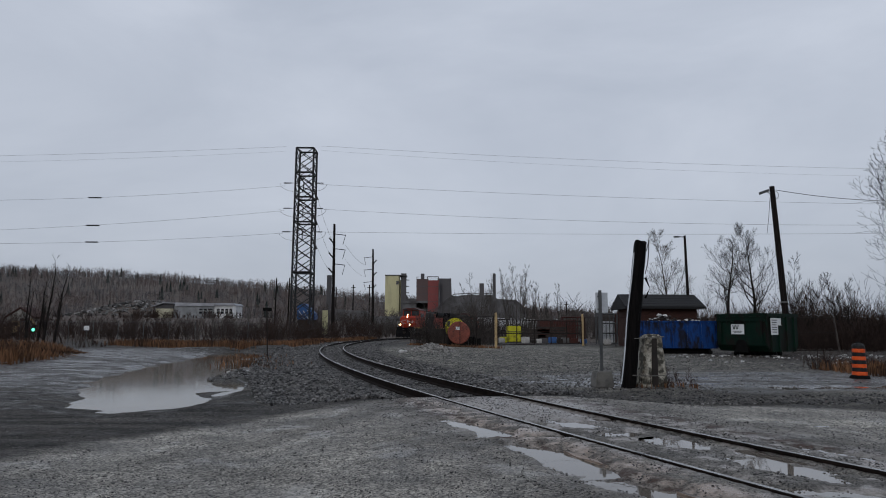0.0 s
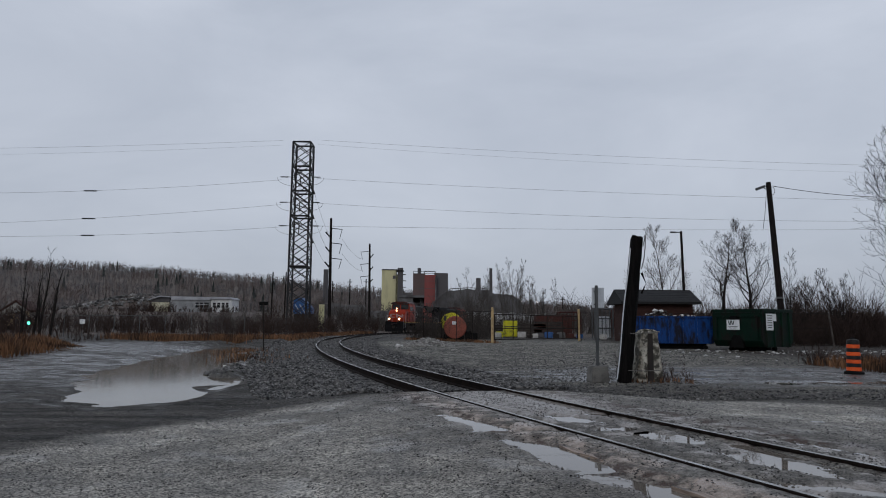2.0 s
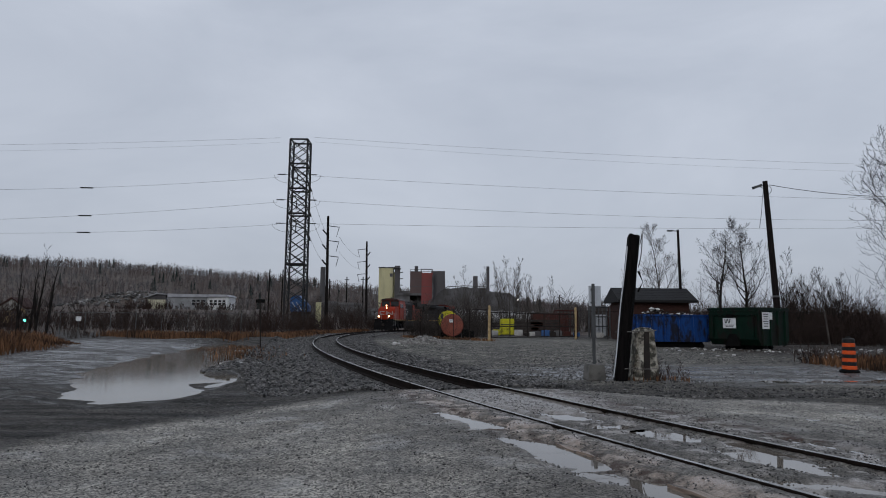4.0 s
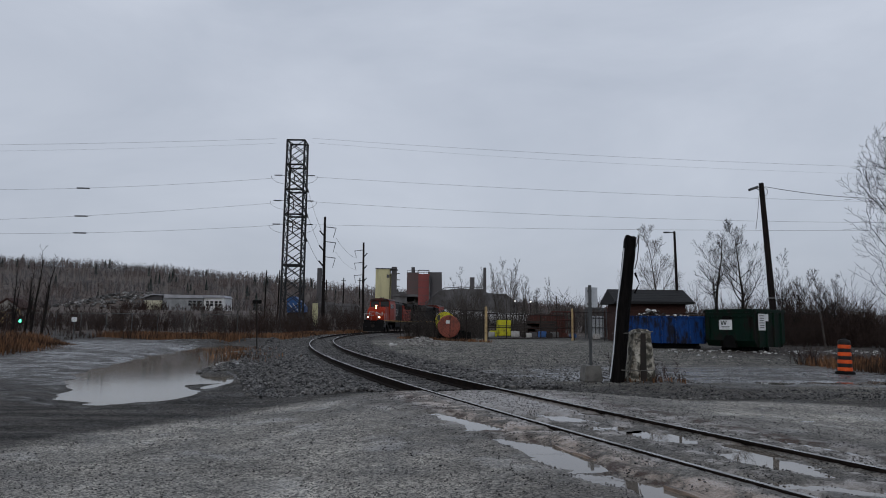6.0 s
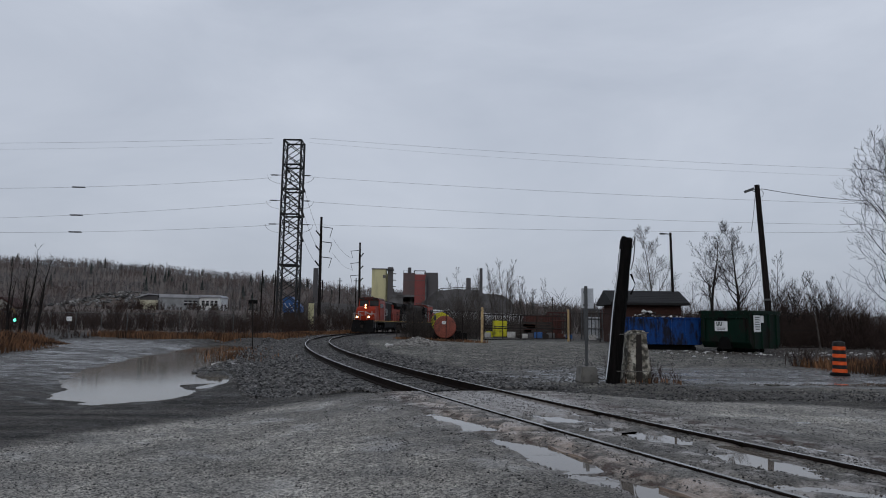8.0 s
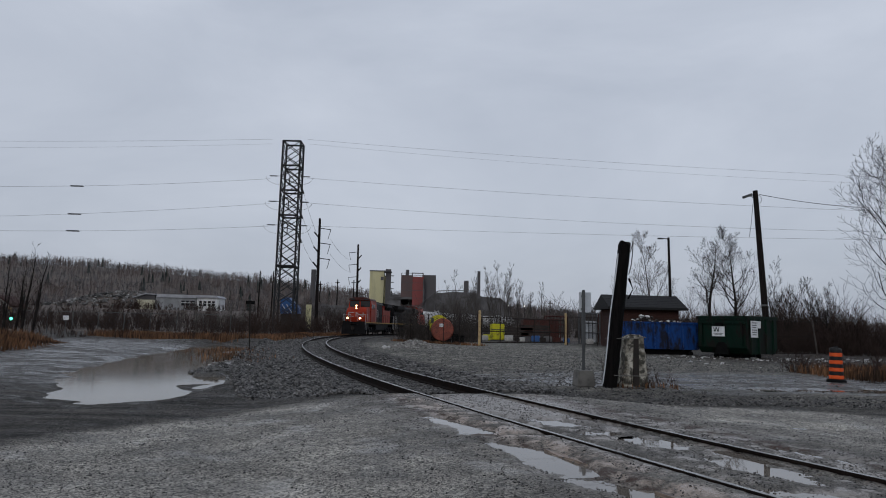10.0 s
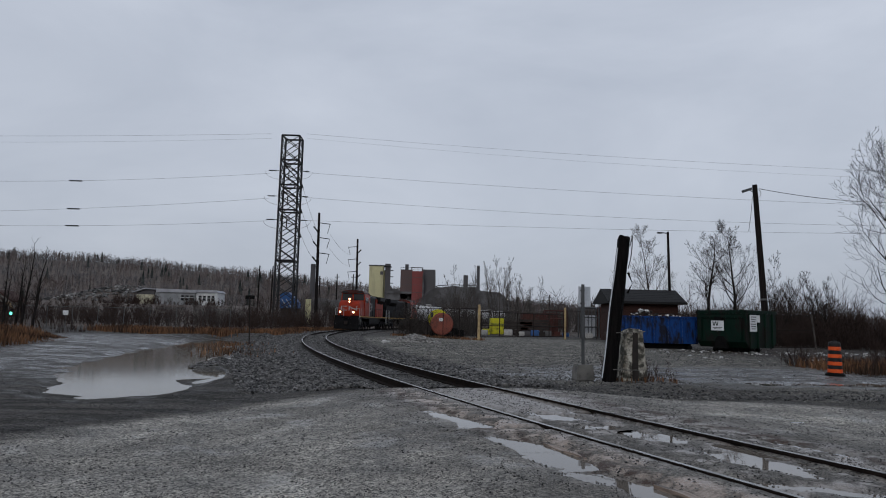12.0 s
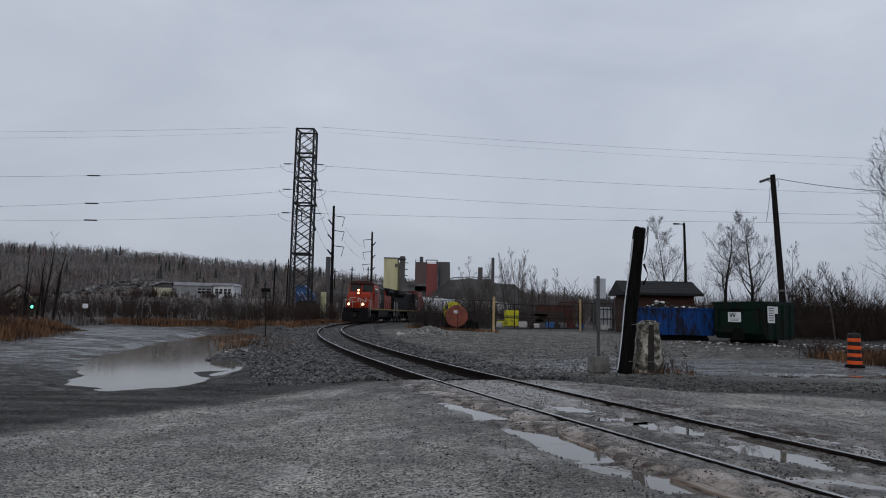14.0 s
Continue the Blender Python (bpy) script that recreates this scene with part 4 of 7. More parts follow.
    part("radiator_flare", Geo().prism([(-0.98, 3.5), (0.98, 3.5), (1.45, 4.0), (1.45, 4.5), (-1.45, 4.5), (-1.45, 4.0)], 4.6, 8.9, "y"), M_LOCOBLACK, loco, "flared radiator housing", bevel=0.03)
    part("hood_end", Geo().box((0, 6.35, 2.9), (2.04, 6.2, 2.5)), M_LOCORED, loco, "red rear hood panel", bevel=0.03)
    for k in range(9):
        for sx in (-1, 1):
            part("hood_door", Geo().box((sx * 0.965, -2.3 + 1.0 * k, 2.85), (0.03, 0.9, 2.1)), M_LOCOBLACK, loco, bevel=0.01)
    for sx in (-1, 1):
        emblem = Geo()
        for y, z, w, h in ((-3.1, 3.35, 0.6, 0.14), (-3.4, 2.9, 0.14, 1.0), (-3.1, 2.45, 0.6, 0.14), (-2.65, 2.9, 0.14, 1.0), (-2.0, 2.9, 0.14, 1.0)):
            emblem.box((sx * 1.462, y, z), (0.02, w, h))
        emblem.box((sx * 1.462, -2.32, 2.9), (0.02, 1.1, 0.13), Euler((radians(sx * 0 + 42), 0, 0)).to_matrix())
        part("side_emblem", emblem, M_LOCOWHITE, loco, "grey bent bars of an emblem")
        part("exhaust_stripe", Geo().prism([(F + 6.1, 1.75), (F + 6.4, 1.75), (F + 6.25, 3.85), (F + 5.95, 3.85)], sx * 1.515, sx * 1.53, "x"), M_LOCOWHITE, loco, "pale slanted stripe behind the cab")
        for y in [F + 6.9 + 1.7 * i for i in range(8)]:
            part("handrail_post", Geo().tube((sx * 1.47, y, 1.66), (sx * 1.47, y, 2.75), 0.02, n=6), M_LOCOBLACK, loco)
        part("handrail", Geo().tube((sx * 1.47, F + 6.9, 2.75), (sx * 1.47, 9.6, 2.75), 0.02, n=6), M_LOCOBLACK, loco)
        part("rear_step_rail", Geo().tube((sx * 1.5, 9.7, 0.6), (sx * 1.5, 9.7, 2.8), 0.025, n=6).tube((sx * 1.5, 9.0, 0.8), (sx * 1.5, 9.7, 2.8), 0.025, n=6).tube((sx * 1.5, 10.2, 0.6), (sx * 1.5, 10.2, 2.8), 0.025, n=6), M_LOCOWHITE, loco)
        part("front_handrail", Geo().tube((sx * 1.45, F + 0.1, 0.7), (sx * 1.45, F + 0.1, 2.6), 0.025, n=6).tube((sx * 1.45, F + 0.1, 2.6), (sx * 0.45, F + 0.05, 2.6), 0.025, n=6).tube((sx * 0.45, F + 0.05, 1.66), (sx * 0.45, F + 0.05, 2.6), 0.025, n=6).tube((sx * 1.47, F + 0.9, 0.7), (sx * 1.47, F + 1.0, 2.7), 0.025, n=6), M_LOCOWHITE, loco)
    for y in (0.5, 2.6, 6.0, 7.6):
        part("roof_fan", Geo().lathe([(0.62, 4.48), (0.62, 4.62), (0.5, 4.66)], 18, (0, y)), M_LOCOBLACK, loco)
    part("antenna", Geo().tube((-0.4, F + 4.6, 4.75), (-0.4, F + 4.6, 5.4), 0.012, n=5), M_LOCOBLACK, loco)
    return loco


def build_tank_car():
    car = thing("tank_car", (10, 160, 0), "grimy white tank wagon on two trucks", "tank wagon", "wagons of the train")
    L = 8.2
    prof = [(0.0, -L), (0.8, -L + 0.12), (1.25, -L + 0.45), (1.48, -L + 0.95), (1.48, L - 0.95), (1.25, L - 0.45), (0.8, L - 0.12), (0.0, L)]
    g = Geo()
    n = 28
    for r, y in prof:
        for i in range(n):
            t = 2 * math.pi * i / n
            g.v.append((r * math.cos(t), y, 2.75 + r * math.sin(t)))
    for j in range(len(prof) - 1):
        g.f += [(j * n + i, j * n + (i + 1) % n, (j + 1) * n + (i + 1) % n, (j + 1) * n + i) for i in range(n)]
    part("tank", g, M_CARWHITE, car, "grimy white tank barrel", smooth=True)
    part("dome", Geo().lathe([(0.55, 4.1), (0.55, 4.5), (0.45, 4.56)], 20), M_CARWHITE, car)
    part("walkway", Geo().box((0, 0, 4.32), (1.6, 2.4, 0.06)), M_STEEL, car)
    part("sill", Geo().box((0, 0, 1.15), (0.7, 17.4, 0.4)), M_LOCOBLACK, car)
    for y0 in (-6.4, 6.4):
        t = Geo()
        for x in (-1.05, 1.05):
            t.prism([(y0 - 1.3, 0.5), (y0 - 0.5, 0.35), (y0 + 0.5, 0.35), (y0 + 1.3, 0.5), (y0 + 1.0, 0.85), (y0 - 1.0, 0.85)], x - 0.07, x + 0.07, "x")
        t.box((0, y0, 0.7), (2.0, 0.4, 0.4))
        part("truck", t, M_LOCOBLACK, car)
        for k in (-0.9, 0.9):
            wheelset("wheelset", y0 + k, car, 0.44)
    return car


LOCO = build_loco()
LOCO_2 = copy_thing(LOCO, pose(10, 150, 0, 0, 0, 180))
for o in [o for o in LOCO_2.children if o.name.startswith(("hood_end", "ditch_light", "headlight"))]:
    for c in list(o.children):
        bpy.data.objects.remove(c)
    bpy.data.objects.remove(o)
tagged(LOCO_2, "black-hooded trailing diesel locomotive running cab to the rear", "locomotive")
CAR = build_tank_car()
CARS = [CAR] + [copy_thing(CAR, pose(20, 180 + 18 * i, 0)) for i in range(2)]


# ---- power line ----
def sag(a, b, drop, n=24):
    """Points of a hanging wire."""
    a, b = Vector(a), Vector(b)
    return [a.lerp(b, i / n) - Vector((0, 0, drop * 4 * (i / n) * (1 - i / n))) for i in range(n + 1)]


def wire_geo(points, r, n=5):
    g = Geo()
    for p, q in zip(points, points[1:]):
        g.tube(p, q, r, n=n, caps=False)
    return g


def build_tower():
    H, W, X, Y = 37.5, 1.85, -27.75, 130.0
    base = land_z(X, Y) - 0.1
    tower = thing("transmission_tower", (X, Y, base), "tall narrow dark steel lattice transmission tower", "pylon")
    top = H - base
    half = lambda z: W - 0.12 * z / top
    corners = ((-1, -1), (1, -1), (1, 1), (-1, 1))
    for cx, cy in corners:
        part("leg", Geo().beam((cx * half(0), cy * half(0), 0), (cx * half(top), cy * half(top), top), 0.27), M_TOWER, tower)
    count = 15
    zs = [top * i / count for i in range(count + 1)]
    strong = {5, 9, 11, 13, 15}
    for i in range(count):
        for (ax, ay), (bx, by) in zip(corners, corners[1:] + corners[:1]):
            lo, hi = half(zs[i]), half(zs[i + 1])
            part("brace", Geo().beam((ax * lo, ay * lo, zs[i]), (bx * hi, by * hi, zs[i + 1]), 0.12), M_TOWER, tower)
            part("brace", Geo().beam((bx * lo, by * lo, zs[i]), (ax * hi, ay * hi, zs[i + 1]), 0.12), M_TOWER, tower)
            if i + 1 in strong:
                part("girt", Geo().beam((ax * hi, ay * hi, zs[i + 1]), (bx * hi, by * hi, zs[i + 1]), 0.26), M_TOWER, tower)
    for z in (30.2, 25.1, 20.4):
        zz = z - base
        part("cross_arm", Geo().beam((0, -6.5, zz + 0.2), (0, 6.5, zz + 0.2), 0.22).beam((-1.6, 0, zz), (0, -6.5, zz + 0.2), 0.14).beam((1.6, 0, zz), (0, -6.5, zz + 0.2), 0.14).beam((-1.6, 0, zz), (0, 6.5, zz + 0.2), 0.14).beam((1.6, 0, zz), (0, 6.5, zz + 0.2), 0.14).tube((0, -2.0, zz + 0.1), (0, -2.0, zz - 1.8), 0.1), M_TOWER, tower)
        for sx in (-1, 1):
            g = Geo()
            for k in range(10):
                x = sx * (2.5 + 0.14 * k)
                g.tube((x, -2.0, zz), (x + 0.08 * sx, -2.0, zz), 0.13, n=8)
            g.tube((sx * 1.9, -2.0, zz), (sx * 4.0, -2.0, zz), 0.05, n=5)
            part("insulator_string", g, M_INSUL, tower)
        loop = [Vector((4.6 * math.sin(t), -2.0, zz - 1.9 * math.cos(t) ** 0.8 if math.cos(t) > 0 else zz)) for t in [radians(-89 + 178 * i / 18) for i in range(19)]]
        part("jumper", wire_geo(loop, 0.03), M_WIRE, tower)
    for z in (27.8, 22.8, 18.0):
        part("hanging_insulator", Geo().tube((2.1, -1.9, z - base + 0.9), (2.9, -1.9, z - base - 1.0), 0.16, n=7), M_INSUL, tower)
    # conductors: left and right of the tower
    for z0, slope, bend, zm, zr, r in ((37.8, -0.05, 0.0002, 34.9, 33.5, 0.018), (36.9, -0.062, 0.0003, 33.5, 32.0, 0.012), (29.95, -0.0964, 0.00064, 27.5, 26.4, 0.022), (24.98, -0.1027, 0.00046, 22.6, 22.3, 0.022), (20.4, -0.0776, 0.00057, 20.2, 20.7, 0.022)):
        pl = [Vector((-28 - u, 128, z0 + slope * u + bend * u * u)) for u in [3.5 + 3.5 * i for i in range(28)]]
        solid("power_line", wire_geo(pl, r), M_WIRE, (0, 0, 0), "thin dark overhead conductor hung from the lattice tower", "power line", "overhead conductors")
        x1, x2 = 61.8, 117.6
        a, b = (zm - z0) / x1, (zr - z0) / x2
        q = (b - a) / (x2 - x1)
        pr = [Vector((-28 + 3.5 + 4.0 * i, 128, z0 + (a - q * x1) * (4.0 * i) + q * (4.0 * i) ** 2)) for i in range(36)]
        solid("power_line", wire_geo(pr, r), M_WIRE, (0, 0, 0), "thin dark overhead conductor hung from the lattice tower", "power line", "overhead conductors")
        if z0 < 35:
            p = pl[11] + Vector((0.9, 0, 0.03))
            g = Geo()
            for j in range(12):
                g.tube((-1.2 + 0.2 * j, 0, 0), (-1.08 + 0.2 * j, 0, 0), 0.14, n=8)
            g.tube((-1.3, 0, 0.02), (1.3, 0, -0.02), 0.07, n=6)
            solid("line_insulator", g, M_INSUL, tuple(p), "dark insulator string hung in an overhead conductor", "insulator", "insulators in the conductors")


def build_line_pole(x, y, top, lean, arms, side, label):
    base = land_z(x, y) - 0.1
    pole = thing("power_pole", (x, y, base), label, "power pole", "power poles beyond the track")
    h = top - base
    part("shaft", Geo().tube((0, 0, 0), (lean, 0, h), 0.42, 0.26, 10), M_POLE, pole)
    for k, z in enumerate(arms):
        zz = z - base
        part("arm", Geo().tube((lean * zz / h, 0, zz), (lean + side * 2.6, 0, zz - 0.3), 0.09, n=6).tube((lean, 0, zz - 2.2), (lean - side * 1.1, 0, zz - 0.9), 0.16, n=6), M_TOWER, pole)
        part("insulator", Geo().tube((lean + side * 2.5, 0, zz - 0.4), (lean + side * 2.0, 0, zz - 2.4), 0.06, n=6), M_INSUL, pole)
    return pole


def build_lines():
    build_tower()
    build_line_pole(-24.1, 145, 24.7, -0.2, (22.5, 19.2, 15.8), 1, "tall dark wooden power pole with three side insulators")
    build_line_pole(-20.1, 190, 24.6, -0.3, (22.4, 18.8, 15.2), -1, "slim dark power pole with bracket insulators")
    for x, z in ((-40.7, 13.8), (-37.5, 13.8)):
        base = land_z(x, 160) - 0.1
        p = thing("power_pole", (x, 160, base), "short thin utility pole before the hill", "power pole", "power poles beyond the track")
        part("shaft", Geo().tube((0, 0, 0), (0.1, 0, z - base), 0.2, 0.14, 8), M_POLE, p)
        part("arm", Geo().beam((-0.4, 0, z - base - 4.5), (1.6, 0, z - base - 5.5), 0.12), M_STEEL, p)
    for a, b in (((-25.6, 129, 29), (-24.5, 145, 20.5)), ((-25.6, 129, 24), (-24.5, 145, 17.0)), ((-25.6, 129, 19), (-24.5, 145, 13.6)), ((-21.7, 145, 20), (-22.5, 190, 20)), ((-21.7, 145, 16.8), (-22.5, 190, 16.6))):
        solid("down_wire", wire_geo(sag(a, b, 0.8, 12), 0.025), M_WIRE, (0, 0, 0), "thin slack wire between tower and poles", "wire", "overhead conductors")


build_lines()


# ---- things in the yard ----
def build_drum():
    x, y = 13.14, 20.99
    z = land_z(x, y)
    d = thing("traffic_drum", (x, y, z), "orange traffic drum with dark bands on a black rubber base", "traffic drum")
    part("base", Geo().lathe([(0.29, 0.0), (0.29, 0.05), (0.25, 0.1), (0.2, 0.1)], 24), M_BLACK, d, "black rubber ring", bevel=0.008)
    z0 = 0.1
    for k in range(8):
        h = 0.118
        r = 0.215 - 0.005 * k
        part("orange_band" if k % 2 == 0 else "dark_band", Geo().lathe([(r - 0.012, z0), (r, z0 + 0.012), (r, z0 + h - 0.012), (r - 0.014, z0 + h)], 26), M_ORANGE if k % 2 == 0 else M_DRUM, d, smooth=False)
        z0 += h
    part("top", Geo().lathe([(0.17, z0), (0.16, z0 + 0.03), (0.09, z0 + 0.045)], 24), M_DRUM, d)
    part("handle", Geo().box((0, 0, z0 + 0.07), (0.2, 0.05, 0.06)), M_DRUM, d, bevel=0.015)
    d.rotation_euler = (0.0, 0.02, 0.3)


def build_street_sign():
    x, y = 4.15, 17.35
    z = land_z(x, y)
    s = thing("street_sign", (x, y, z), "pale unlettered street sign on a steel post in a concrete block", "street sign", rz=8)
    part("footing", Geo().prism([(-0.25, 0.0), (0.25, 0.0), (0.2, 0.42), (-0.2, 0.42)], -0.22, 0.22, "y"), M_CONCRETE, s, "weathered concrete foot", bevel=0.03)
    part("post", Geo().box((0.0, 0, 1.27), (0.07, 0.05, 2.5)), M_STEEL, s, "grey steel post")
    part("plate", Geo().box((0.06, 0.045, 2.2), (0.34, 0.008, 0.53)), M_SIGN, s, "pale grey sheet seen from behind", bevel=0.003)
    part("bracket", Geo().box((0.0, 0.034, 2.36), (0.12, 0.02, 0.04)), M_STEEL, s)
    part("bracket", Geo().box((0.0, 0.034, 2.02), (0.12, 0.02, 0.04)), M_STEEL, s)


def build_leaning_post():
    x, y = 4.77, 17.21
    z = land_z(x, y)
    p = thing("timber_post", (x, y, z), "charred black timber post leaning beside a concrete block", "post", rz=0)
    rnd = random.Random(8)
    g = Geo()
    n, rows = 12, 16
    for j in range(rows):
        t = j / (rows - 1)
        for i in range(n):
            a = 2 * math.pi * i / n
            r = (0.185 - 0.025 * t) * (1 + 0.1 * math.sin(3 * a + 1.3) + rnd.uniform(-0.05, 0.05))
            g.v.append((0.47 * t + r * math.cos(a), 0.1 * t + r * math.sin(a), -0.15 + 3.95 * t + (0.06 * math.sin(a * 2) if j == rows - 1 else 0)))
    for j in range(rows - 1):
        g.f += [(j * n + i, j * n + (i + 1) % n, (j + 1) * n + (i + 1) % n, (j + 1) * n + i) for i in range(n)]
    g.f.append(tuple((rows - 1) * n + i for i in range(n)))
    part("shaft", g, M_POSTBLACK, p, "charred black timber")
    part("cable", wire_geo([Vector((-0.19 + 0.45 * t + 0.012 * math.sin(9 * t), -0.12 + 0.1 * t, 0.1 + 3.4 * t)) for t in [i / 14 for i in range(15)]], 0.018), M_SIGN, p, "pale cable run up the post")
    part("loose_wire", wire_geo([Vector((0.62, 0.05, 3.55)), Vector((0.68, 0.0, 3.85)), Vector((0.66, 0, 3.5)), Vector((0.62, 0, 3.2)), Vector((0.55, 0, 2.95))], 0.014), M_WIRE, p)
    part("splinter", Geo().tube((0.55, 0.0, 2.85), (0.66, -0.02, 2.55), 0.035, 0.004, 5).tube((0.5, -0.1, 2.3), (0.62, -0.12, 2.55), 0.03, 0.004, 5), M_POSTBLACK, p)
    for zz, sl in ((0.32, 0.0), (1.28, 0.03)):
        loop = []
        for i in range(25):
            a = 2 * math.pi * i / 24
            loop.append(Vector((0.42 + 0.06 * zz + (0.6 - 0.06 * zz) * math.cos(a), 0.16 + 0.38 * math.sin(a), zz + sl * math.cos(a))))
        part("binding_wire", wire_geo(loop, 0.011), M_CONCRETE, p, "wire lashed round post and block")


def build_block():
    x, y = 5.5, 17.55
    z = land_z(x, y) - 0.02
    g = Geo()
    rnd = random.Random(2)
    prof = [(-0.36, 0), (0.36, 0), (0.33, 0.3), (0.27, 0.9), (0.25, 1.25), (0.18, 1.38), (-0.16, 1.38), (-0.23, 1.25), (-0.26, 0.9), (-0.34, 0.3)]
    g.prism(prof, -0.24, 0.24, "y")
    me = g.mesh("concrete_block", 0.04)
    bm = bmesh.new()
    bm.from_mesh(me)
    bmesh.ops.subdivide_edges(bm, edges=bm.edges, cuts=2, use_grid_fill=True)
    for v in bm.verts:
        v.co += Vector((rnd.uniform(-1, 1), rnd.uniform(-1, 1), rnd.uniform(-1, 1))) * 0.012
    bm.to_mesh(me)
    bm.free()
    block = thing("concrete_block", (x, y, z), "upright flaking concrete block streaked with dark grime", "concrete block", rz=6)
    part("body", me, M_LICHEN, block, "pale flaking concrete")
    # proud dark brown strip: the groove's shade is painted, nothing is cut in
    part("groove_shade", Geo().prism([(-0.09, 0.02), (0.08, 0.02), (0.07, 1.28), (-0.07, 1.28)], -0.262, -0.2, "y"), M_TIMBER, block, "brown upright strip, dark to suggest a shaded groove", bevel=0.01)


def container(name, L, W, H, paint, label, category, place, rz, ribs, cap=0.12, lo=0.18, tuck=0.0):
    """An open-topped bin: ribbed sides, rails, floor and rollers. tuck: how far the ends draw in towards the foot."""
    c = thing(name, place, label, category, rz=rz)
    t = 0.06
    side = [(-L / 2 + tuck, lo), (L / 2 - tuck, lo), (L / 2, lo + 1.2 * tuck + 0.01), (L / 2, H), (-L / 2, H), (-L / 2, lo + 1.2 * tuck + 0.01)]
    for sy in (-1, 1):
        y0 = sy * (W / 2 - t / 2)
        part("long_side", Geo().prism(side, y0 - t / 2, y0 + t / 2, "y"), paint, c, bevel=0.01)
    for sx, kind in ((-1, "end_wall"), (1, "end_door")):
        prof = [(sx * (L / 2 - tuck), lo), (sx * L / 2, lo + 1.2 * tuck + 0.01), (sx * L / 2, H), (sx * (L / 2 - t), H), (sx * (L / 2 - t), lo + 1.2 * tuck + 0.03), (sx * (L / 2 - t - tuck), lo)]
        end = part(kind, Geo().prism(prof, -W / 2 + t + 0.002, W / 2 - t - 0.002, "y"), paint, c, bevel=0.01)
        if sx > 0:
            part("hinge", Geo().tube((L / 2 + 0.03, -W / 2 + 0.1, lo + 0.3), (L / 2 + 0.03, -W / 2 + 0.1, H - 0.2), 0.03), M_BLACK, end)
    part("floor", Geo().box((0, 0, lo + 0.05), (L - 2 * t - 2 * tuck, W - 2 * t - 0.004, 0.1)), paint, c)
    for sy in (-1, 1):
        part("top_rail", Geo().box((0, sy * (W / 2 + 0.01), H), (L + 0.06, 0.14, cap)), paint, c, bevel=0.015)
        part("runner", Geo().box((0, sy * 0.5, lo / 2 + 0.01), (L - 0.5 - 2 * tuck, 0.12, lo)), M_BLACK, c)
        for i in range(ribs):
            x = -L / 2 + 0.12 + tuck + (L - 0.24 - 2 * tuck) * i / (ribs - 1)
            part("rib", Geo().prism([(x - 0.07, sy * W / 2), (x + 0.07, sy * W / 2), (x + 0.04, sy * (W / 2 + 0.08)), (x - 0.04, sy * (W / 2 + 0.08))], lo, H - 0.05, "z"), paint, c)
    for sx in (-1, 1):
        part("top_rail", Geo().box((sx * (L / 2 + 0.01), 0, H), (0.14, W - 0.16, cap)), paint, c, bevel=0.015)
        for sy in (-1, 1):
            part("roller", Geo().tube((sx * (L / 2 - 0.4 - tuck), sy * 0.75, 0.13), (sx * (L / 2 - 0.4 - tuck), sy * 0.95, 0.13), 0.13, n=14), M_BLACK, c)
    return c


